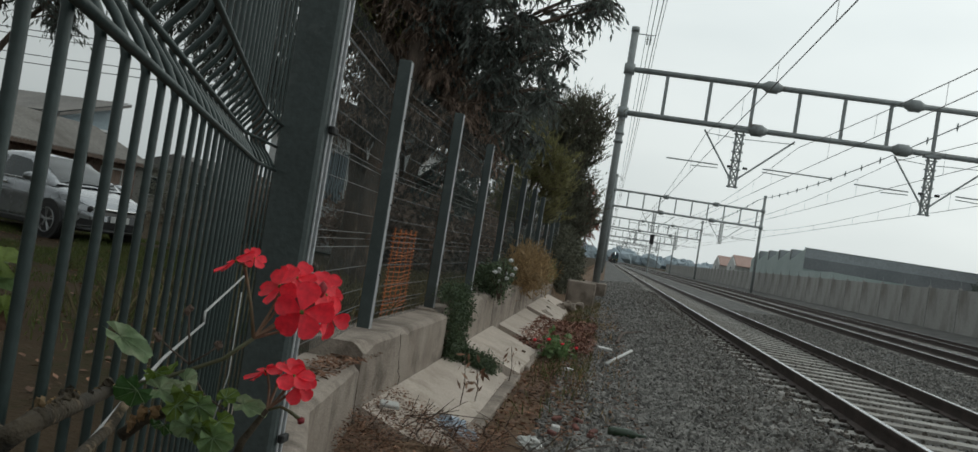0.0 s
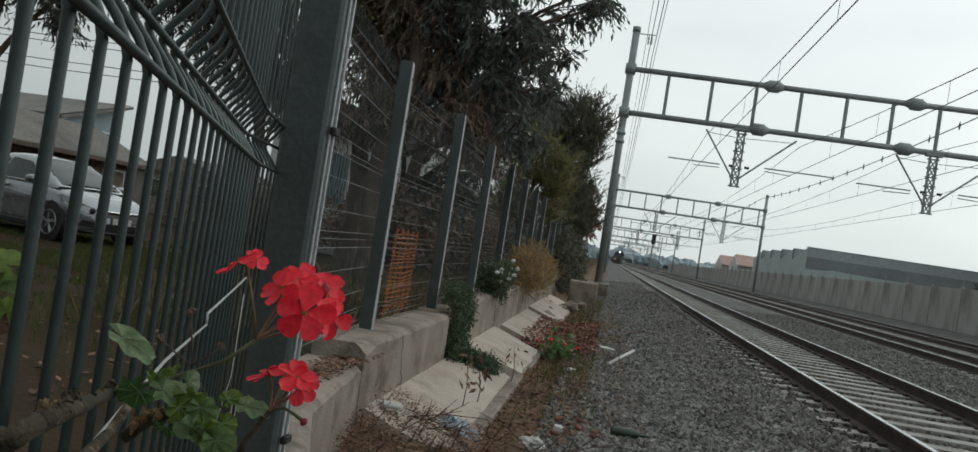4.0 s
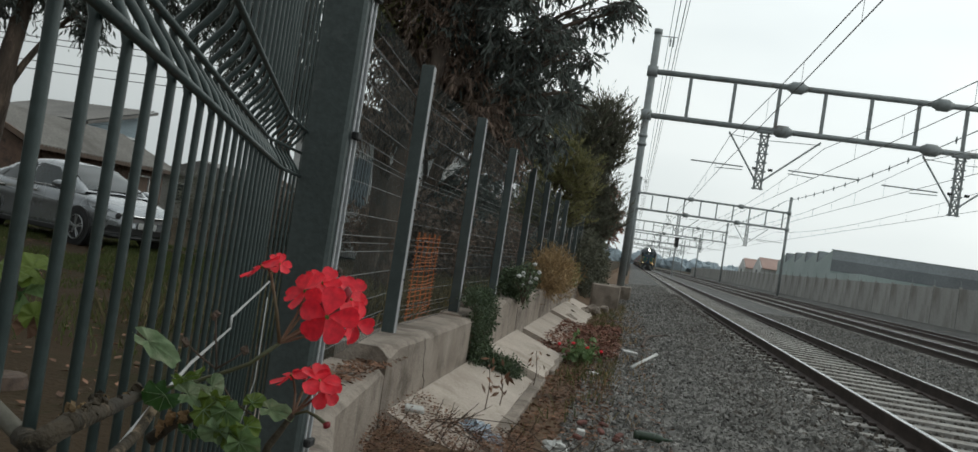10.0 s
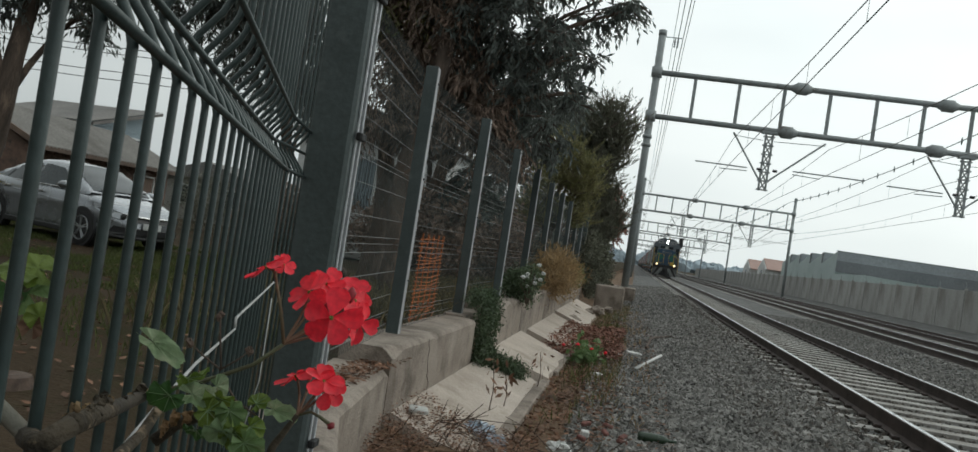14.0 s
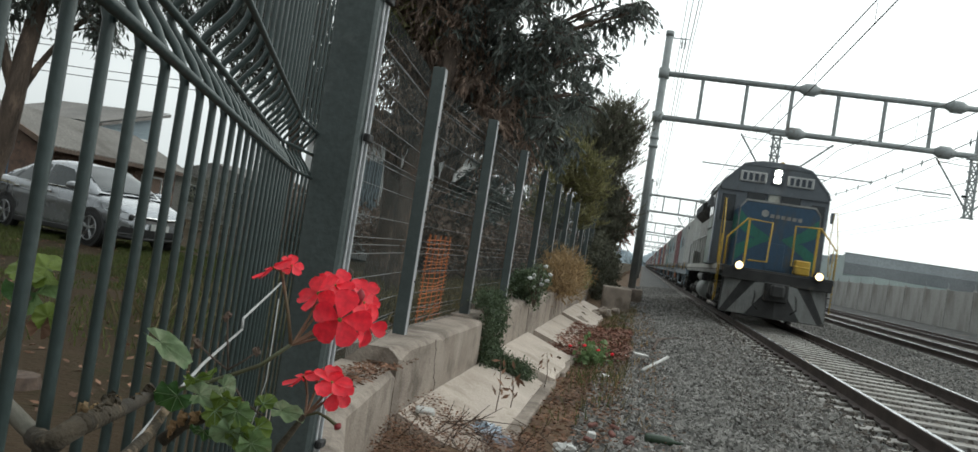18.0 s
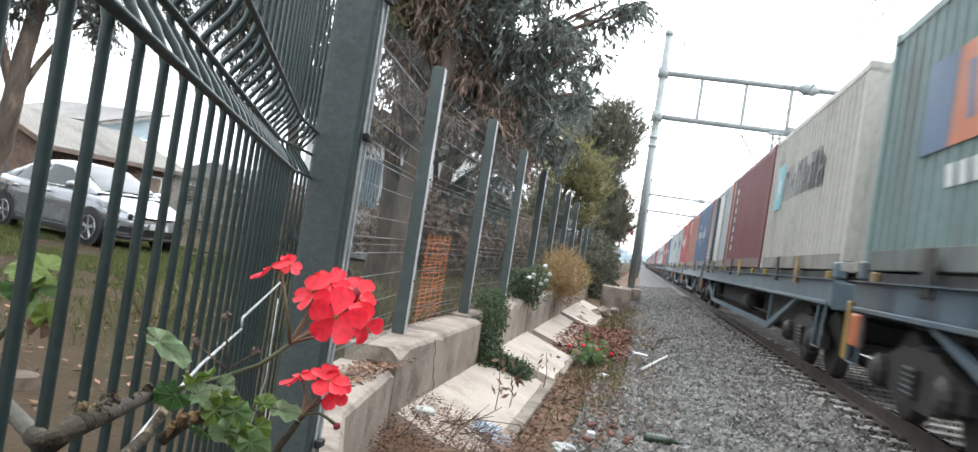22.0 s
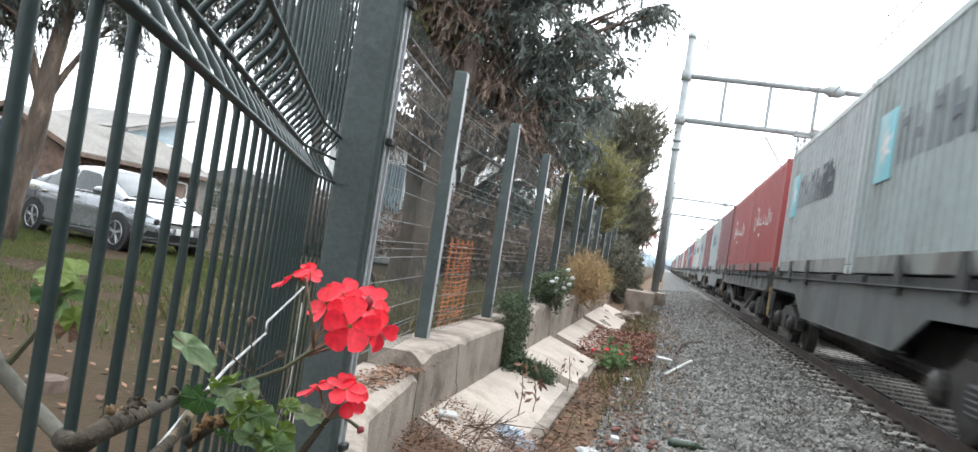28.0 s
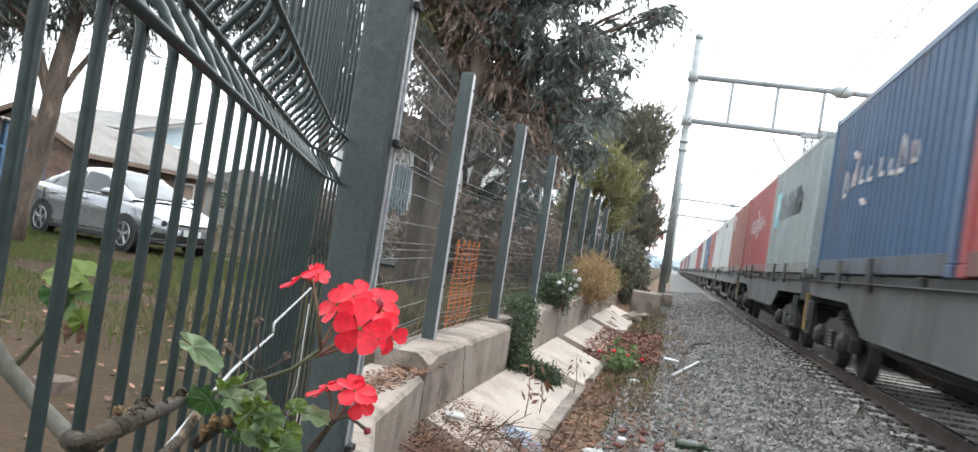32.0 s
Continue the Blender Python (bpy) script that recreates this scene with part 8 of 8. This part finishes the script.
# ---- across the tracks ----
def build_far_side():
    f = thing("factory", "grey sheet-metal factory with a sawtooth roof beyond the wall", "factory", pose(0, 0, 0.2))
    y0 = 88
    teeth = [(y0, 0), (y0, 5.0)]
    for k in range(1, 5):
        teeth += [(y0 + 6.2 * k, 3.9), (y0 + 6.2 * k, 5.0)]
    teeth += [(y0 + 31, 3.9), (y0 + 31, 0)]
    part("hall", Mesh().prism(teeth, 'x', 18.75, 64), M_FACTP, f)
    part("cladding", Mesh().box((41.4, y0 - 0.04, 4.55), (45.3, 0.08, 0.9)), M_FACT, f)
    part("cladding", Mesh().box((41.4, y0 - 0.05, 3.55), (45.3, 0.1, 1.1)), M_FACTD, f)
    part("roof_edge", Mesh().tube([(18.6, y0 - 0.1, 5.02), (64, y0 - 0.1, 5.02)], 0.04, 6), M_FACTD, f)
    for k in range(1, 5):
        part("rooflight", Mesh().box((41.4, y0 + 6.2 * k - 0.06, 4.5), (45.3, 0.1, 0.9), bevel=0.02), M_FACT, f)
        part("verge", Mesh().box((18.72, y0 + 6.2 * k + 0.2, 4.4), (0.1, 0.3, 1.1)), M_FACTD, f)
    part("lean_to", Mesh().prism([(18.0, 0), (30, 0), (30, 2.4), (18.0, 2.75)], 'y', y0 - 14, y0 - 1), M_FACTP, f)
    for y, x1 in ((130, 27.5), (148, 26.0)):
        h = thing("white_house", "white gabled house with a red tiled roof beyond the wall", "house", pose(18.3, y, 0.0))
        n = x1 - 18.3
        part("wall", Mesh().prism([(0, 0), (8, 0), (8, 3.2), (4, 4.6), (0, 3.2)], 'x', 0, n), M_WHITE, h)
        for sg in (-1, 1):
            e = [(4, 4.62), (4 + sg * 4.5, 3.05), (4 + sg * 4.5, 3.17), (4, 4.76)]
            part("roof", Mesh().prism(e, 'x', 0.15, n + 0.4), M_TILE, h)
        w = part("window", Mesh().box((-0.03, 4, 2.4), (0.08, 1.4, 1.1), bevel=0.02), M_GLASS, h)
    # trees far beyond
    rnd = np.random.default_rng(50)
    for x, y, r, hh in ((26.5, 66, 1.5, 3.9), (27.5, 60, 1.3, 3.6)):
        t = thing("tree", "small dark tree in the distance", "tree", pose(x, y, 0), "distant trees")
        part("trunk", Mesh().tube([(0, 0, -0.2), (0.1, 0, hh * 0.5)], 0.2, 7, 0.1), M_BARK, t)
        u = rnd.normal(size=(90, 3)) * np.array([r * 0.4, r * 0.4, hh * 0.17]) + np.array([0, 0, hh * 0.66])
        leaf_part("crown", clumps(u, 16, r * 0.14, rnd), r * 0.16, M_LEAF, t, rnd, 0.2, 0.6)
    # row of blobs in the painted haze colour closes the horizon
    rt = random.Random(6)
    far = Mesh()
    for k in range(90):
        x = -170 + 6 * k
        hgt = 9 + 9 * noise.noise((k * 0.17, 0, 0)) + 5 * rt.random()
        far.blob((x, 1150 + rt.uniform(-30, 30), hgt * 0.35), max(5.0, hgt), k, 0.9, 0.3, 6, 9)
    tagged(part("backdrop", far, M_HAZE), "horizon line of trees and buildings, haze painted into the colour", "backdrop", kind="structure")
    s = thing("railway_signal", "black railway signal on a slim post with a ladder", "signal", pose(7.0, 150, 0))
    part("post", Mesh().tube([(0, 0, -0.3), (0, 0, 5.6)], 0.09, 8), M_GANTRY, s)
    part("head", Mesh().box((0, -0.1, 5.6), (0.7, 0.2, 1.7), bevel=0.2), M_TRIM, s)
    part("hood", Mesh().tube([(0, -0.2, 5.95), (0, -0.45, 5.95)], 0.14, 10), M_TRIM, s)
    part("ladder", Mesh().tube([(0.3, 0.1, -0.2), (0.3, 0.1, 4.6)], 0.03, 5).tube([(0.6, 0.1, -0.2), (0.6, 0.1, 4.6)], 0.03, 5), M_GANTRY, s)
    w = tagged(new("wall_wire"), "strands of wire on angled stakes along the wall", "wire", kind="structure")
    stake = Mesh().tube([(16.98, 0, 2.3), (16.98, 0, 2.62), (16.93, 0, 2.72)], 0.014, 5).data("stake", M_GANTRY)
    for k in range(45):
        part("stake", stake, None, w, at=pose(0, 17.0 + 4 * k, 0))


# ---- overhead line ----
M_COPPER = mat("dull_copper_wire", (0.1, 0.095, 0.085), (0.07, 0.065, 0.06), 0.5, 0.6, 4, 60, 0)


def build_wires():
    ys = [35.03 + 60.6 * k for k in range(-2, 7)]
    for cx in (3.1, 6.67, 10.3, 14.2):
        w = thing("overhead_line", "contact wire hung by droppers from a sagging catenary wire", "overhead wire", pose(cx, 0, 0), "overhead lines")
        for k in range(len(ys) - 1):
            a, b = ys[k], ys[k + 1]
            z0 = 5.5
            off = 0.06 if k % 2 else -0.06
            part("contact_wire", Mesh().tube([(off, a, z0), (-off, b, z0)], 0.012, 5), M_COPPER, w)
            n = 12
            pts = [(off - 2 * off * i / n, a + (b - a) * i / n, 6.52 - 0.68 * (1 - (2 * i / n - 1) ** 2)) for i in range(n + 1)]
            part("catenary_wire", Mesh().tube(pts, 0.012, 5), M_COPPER, w)
            if k < 4:
                for i in range(1, n):
                    part("dropper", Mesh().tube([(pts[i][0], pts[i][1], z0), pts[i]], 0.006, 4), M_COPPER, w)
    for x, z, r, name in ((0.35, 10.0, 0.016, "feeder"), (0.5, 9.55, 0.016, "feeder"), (0.62, 9.8, 0.012, "feeder"), (0.15, 8.9, 0.01, "feeder"), (14.9, 9.9, 0.03, "feeder")):
        w = thing("feeder_wire", "bare feeder wire strung along the masts", "wire", pose(x, 0, 0), "feeder wires")
        for k in range(len(ys) - 1):
            a, b = ys[k], ys[k + 1]
            part("span", Mesh().tube([(0, a + (b - a) * i / 8, z - 0.6 * (1 - (2 * i / 8 - 1) ** 2)) for i in range(9)], r, 5), M_COPPER if r < 0.02 else M_GANTRY, w)
            if r > 0.02 and k < 4:
                for i in range(1, 16):
                    yy, f = a + (b - a) * i / 16, i / 8 - 1
                    part("spacer", Mesh().lathe([(0.02, -0.2), (0.055, -0.03), (0.055, 0.03), (0.02, 0.2)], "z", (0, yy, z - 0.6 * (1 - f * f)), 8), M_GANTRY, w)
    for k in range(1, 7):
        y = 35.03 + 60.6 * (k - 1)
        b = thing("feeder_bracket", "short steel bracket with insulators at the mast top", "bracket", pose(-0.27, y, 0), "feeder brackets")
        part("arm", Mesh().tube([(0.1, 0, 10.15), (0.78, 0, 10.15)], 0.02, 6), M_GANTRY, b)
        for x in (0.52, 0.64):
            part("insulator", Mesh().lathe([(0.012, 9.75), (0.045, 9.8), (0.015, 9.83), (0.045, 9.88), (0.015, 9.91), (0.045, 9.96), (0.012, 10.14)], 'z', (x, 0, 0), 8), M_GANTRY, b)
    for x, y in ((-42, 25), (-6.4, 31)):
        p = thing("utility_pole", "slim concrete utility pole at the edge of the yard", "pole", pose(x, y, -0.1), "utility poles")
        part("pole", Mesh().tube([(0, 0, 0), (0, 0, 7.2)], 0.13, 8, 0.09), M_CONC, p)
        part("crossarm", Mesh().box((0, 0, 6.6), (0.1, 1.8, 0.1)), M_PLANK, p)
    for i, z in enumerate((6.66, 6.66, 5.9, 5.6)):
        w = thing("street_wire", "thin sagging street cable between utility poles", "wire", None, "street wires")
        part("span", Mesh().tube([(-42 + 3.56 * k, 25 + 0.6 * k + (0.7 - 1.4 * i if i < 2 else 0), z - 0.9 + 0.9 * (k - 5) ** 2 / 25) for k in range(11)], 0.015, 5), M_TRIM, w)


def motions(heads):
    """The train's run and the flower heads swaying in its wind."""
    for ob, s, z in TRAIN:
        walk(ob, [(0.0, pose(TRACK_X, NEAR_AT + s, z)), (32.0, pose(TRACK_X, NEAR_AT - SPEED * 32.0 + s, z))])
    sway = [(0, 0, 0), (16.5, 0, 0), (19, 0.1, 0), (20, -0.2, 0), (21, 0, 0), (22.2, -0.1, 0), (22.5, -1.6, 0.3), (22.8, -0.5, 0), (23, -0.35, 0), (24, -0.2, 0), (25, 0, 0.1), (28, -0.36, -0.77),
            (28.6, -0.44, -0.68), (28.9, -0.52, -0.59), (29.1, -1, -0.41), (29.3, -1.36, -0.56), (29.5, -0.72, -0.44), (29.7, -0.72, -0.53), (29.9, -0.48, -0.62), (30.1, -0.64, -0.62), (30.3, -0.52, -0.68),
            (30.5, -0.4, -0.89), (30.7, -0.48, -0.65), (31.2, -0.64, -0.89), (31.6, -0.36, -0.89), (32, -0.24, -0.74)]
    for nm, gain in (("main", 1.0), ("low", 0.7), ("top", 0.4)):
        h, b = heads[nm]
        walk(h, [(t, Matrix.Translation(b + Vector((0.011 * a * gain, 0.0, 0.006 * c * gain - 0.0015 * abs(a)))) @ pose(0, 0, 0, 0, 14 * a * gain, 0)) for t, a, c in sway])


# ---- build ----
build_ground()
build_ditch()
build_fence()
for gy in range(6):
    build_gantry(35.03 + 60.6 * gy, gy == 0)
build_wires()
build_far_wall()
build_far_side()
build_yard()
build_car()
build_tree(-3.3, 11.6, 0.0, (0.6, 0.6), 8.0, 0.17, [((-2.2, 12.5, 4.25), (1.0, 1.3, 1.1)), ((-1.75, 12.8, 3.0), (0.6, 0.8, 0.55)), ((-1.35, 12.6, 3.95), (0.42, 0.6, 0.4)),
           ((-1.25, 12.5, 3.35), (0.28, 0.4, 0.25)), ((-1.05, 12.9, 4.85), (0.5, 0.6, 0.4)), ((-0.72, 12.6, 4.62), (0.25, 0.4, 0.2)), ((-2.7, 12.3, 5.6), (2.0, 1.7, 1.1)),
           ((-2.9, 12.0, 4.3), (0.8, 0.8, 0.6)), ((-3.6, 12.6, 3.9), (0.7, 0.7, 0.5)), ((-2.6, 13.0, 3.1), (0.6, 0.6, 0.5)), ((-3.9, 12.0, 5.0), (1.2, 1.2, 0.7))], 40000, 0.125, M_LEAF,
           "tall dark eucalyptus with drooping leaves behind the fence", 1, 0.45, 0.3, 0.34, 0.35)
build_tree(-3.9, 12.6, 0.0, (0.3, 0.2), 6.5, 0.17, [((-3.3, 12.3, 3.65), (0.9, 0.8, 0.6)), ((-2.75, 12.2, 2.95), (0.8, 0.8, 0.45)), ((-3.7, 12.0, 2.75), (0.7, 0.7, 0.5)), ((-2.15, 12.5, 2.5), (0.5, 0.6, 0.35)),
           ((-3.9, 12.3, 4.6), (0.9, 0.8, 0.6)), ((-3.4, 12.0, 4.3), (0.8, 0.7, 0.5))], 21000, 0.11, M_LEAFB, "tree with brownish withered leaves behind the fence", 5, 0.7, 0.26, 0.34)
build_tree(-4.7, 11.5, 0.0, (0.8, 0.4), 5.0, 0.07, [((-3.75, 12.0, 4.15), (0.5, 0.5, 0.35)), ((-4.2, 11.9, 4.7), (0.6, 0.5, 0.4))], 4200, 0.1, M_LEAFY, "slender tree with yellow-green leaves behind the fence", 12, 0.5, 0.3, 0.3)
build_tree(-4.3, 17.0, 0.0, (0.6, 0.5), 6.5, 0.18, [((-3.4, 17.4, 4.0), (1.1, 1.4, 0.9)), ((-2.7, 17.6, 3.0), (0.8, 1.2, 0.7)), ((-2.4, 18.0, 4.4), (0.9, 1.2, 0.9)), ((-4.6, 17.0, 3.6), (0.7, 0.9, 0.7)), ((-3.2, 17.5, 2.0), (0.9, 1.0, 0.5))],
           17000, 0.14, M_LEAF, "dense dark tree behind the fence", 8, 0.4, 0.3, 0.36, 0.3)
build_tree(-5.5, 12.6, 0.0, (0.1, 0.1), 5.0, 0.1, [((-5.5, 12.6, 3.5), (1.0, 0.9, 1.0)), ((-6.2, 12.6, 4.6), (1.3, 1.0, 1.1)), ((-4.9, 12.7, 3.0), (0.6, 0.6, 0.8)), ((-6.4, 12.5, 3.9), (0.8, 0.7, 0.6)), ((-7.2, 12.2, 4.4), (0.9, 0.8, 0.7)), ((-6.0, 13.0, 3.3), (0.6, 0.6, 0.45))], 27000, 0.11, M_LEAF, "dense small-leaved tree at the corner of the yard", 9, 0.7, 0.26, 0.32)
build_tree(-2.5, 23.0, 0.0, (0.5, 0.2), 4.2, 0.11, [((-2.05, 23.0, 3.2), (0.65, 0.8, 0.6)), ((-1.7, 23.2, 2.75), (0.5, 0.8, 0.4)), ((-2.3, 23.0, 3.9), (0.5, 0.5, 0.35)), ((-2.7, 22.6, 2.3), (0.5, 0.8, 0.7)), ((-1.5, 23.0, 3.4), (0.3, 0.5, 0.22)), ((-2.75, 23.0, 3.35), (0.45, 0.6, 0.5)), ((-1.75, 23.1, 2.1), (0.45, 0.6, 0.35))],
           26000, 0.13, M_LEAFY, "feathery yellow-green young tree beside the fence", 2, -0.35, 0.13, 0.42, -0.3, 12)
build_tree(-2.1, 31.5, 0.0, (0.5, -0.2), 6.8, 0.16, [((-1.7, 31.2, 5.2), (0.9, 1.0, 0.85)), ((-1.55, 31.2, 6.15), (0.6, 0.7, 0.5)), ((-1.0, 31.3, 5.6), (0.38, 0.5, 0.36)), ((-2.7, 31.2, 5.3), (0.8, 0.9, 0.9)), ((-1.85, 31.2, 3.7), (0.85, 1.1, 0.9)), ((-1.15, 31.3, 4.7), (0.4, 0.6, 0.4)),
           ((-1.5, 31.0, 2.3), (0.8, 1.2, 0.8))], 30000, 0.19, M_DUSKLEAF, "dark narrow-leaved tree beside the fence", 3, -0.5, 0.18, 0.6, -0.4, 10)
build_tree(-2.2, 37.0, 0.0, (0.5, 0.2), 4.6, 0.12, [((-1.6, 37.0, 3.7), (0.5, 0.8, 0.7)), ((-1.3, 37.0, 2.6), (0.55, 1.0, 0.8)), ((-2.0, 37.0, 2.9), (0.6, 1.0, 0.9))], 9000, 0.16, M_RUSSET, "russet-leaved tree farther along the fence", 6, 0.3, 0.35, 0.45)
build_tree(-10.1, 11.9, -0.05, (1.5, 0.1), 8.5, 0.19, [((-9.5, 12.15, 4.65), (1.8, 1.8, 0.9)), ((-9.0, 12.45, 3.75), (0.45, 0.7, 0.5)), ((-9.7, 11.85, 3.7), (0.5, 0.6, 0.5)), ((-10.9, 11.45, 3.6), (0.5, 0.7, 0.6)), ((-11.2, 11.85, 4.6), (1.4, 1.6, 1.2)),
           ((-10.5, 11.35, 3.6), (0.35, 0.5, 0.5))], 24000, 0.14, M_LEAF, "leaning eucalyptus with peeling brown bark in the yard", 4, 0.7, 0.26, 0.34, 0.4)
build_tree(-12.2, 11.0, -0.05, (0.2, 0.4), 7.0, 0.25, [((-12.0, 11.3, 4.1), (1.6, 2.2, 1.5))], 8000, 0.14, M_LEAF, "second eucalyptus with brown bark in the yard", 7, 1.2, 0.2, 0.36)
build_shrub("shrub", "dark green bush against the fence", (-1.5, 30.0, -0.2), (0.45, 1.8, 1.2), 9000, 0.1, M_DUSKLEAF, 71)
for i, (x, y, r, h) in enumerate(((-4.2, 17, 1.2, 1.5), (-5.6, 21.5, 1.2, 1.6), (-4.4, 25, 1.6, 1.8), (-5.5, 32, 2.2, 2.2), (-9.5, 24, 2, 1.4), (-3.9, 20.5, 1.2, 1.7), (-3.6, 28.5, 1.3, 1.9), (-3.6, 36, 1.5, 2.0))):
    build_shrub("hedge_bush", "dusty brown-green bush in the yard behind the fence", (x, y, -0.05), (r, r, h * 0.7), 7000, 0.15, M_LEAFB, 60 + i)
build_shrub("shrub", "dark green bush at the foot of the mast", (-1.35, 33.0, -0.4), (0.5, 3.2, 1.15), 8000, 0.13, M_DUSKLEAF, 72)
for x, y, r, h, sd in ((-14.2, 26.8, 1.1, 1.9, 80), (-12.6, 27.6, 1.2, 1.6, 81), (-11.6, 28.0, 0.9, 1.5, 82)):
    build_shrub("hedge_bush", "bare twiggy grey-brown bush across the yard", (x, y, -0.05), (r, r, h * 0.55), 4200, 0.14, M_DUSKLEAF, sd, 0.0, 0.12, 16)
build_plants()
build_litter()
build_cable()
HEADS = build_geranium()
build_train()
scatter_stones(-0.35, 2.2, 4.5, 26, 23000, 0.038, 11, "ballast_stones", "loose grey ballast stones beside the track")
scatter_stones(-0.2, 2.2, 22, 60, 9000, 0.045, 12, "ballast_stones", "loose grey ballast stones beside the track")
# darker stones near the rails carry dust and painted train shade
scatter_stones(1.25, 2.66, 5, 45, 7500, 0.036, 15, "ballast_stones", "brown dusty ballast stones darkened for train shade along the sleeper ends", M_STONEDIM)
scatter_stones(-0.38, 0.05, 4.6, 30, 5200, 0.034, 16, "ballast_stones", "stray ballast stones among the weeds")
scatter_stones(0.1, 2.3, 4.5, 18, 3000, 0.045, 17, "ballast_stones", "large grey ballast stones beside the track")
scatter_stones(2.75, 4.35, 5, 45, 6500, 0.03, 13, "ballast_stones", "brown dusty ballast stones darkened for train shade between the rails", M_STONEDIM)
scatter_stones(4.9, 8.0, 9, 40, 12000, 0.04, 14, "ballast_stones", "grey ballast stones between the tracks")
build_track(3.558, "track_1", -40, 900, True)
build_track(9.1, "track_2", -40, 900, False)
build_track(13.5, "track_3", -40, 900, False)
motions(HEADS)
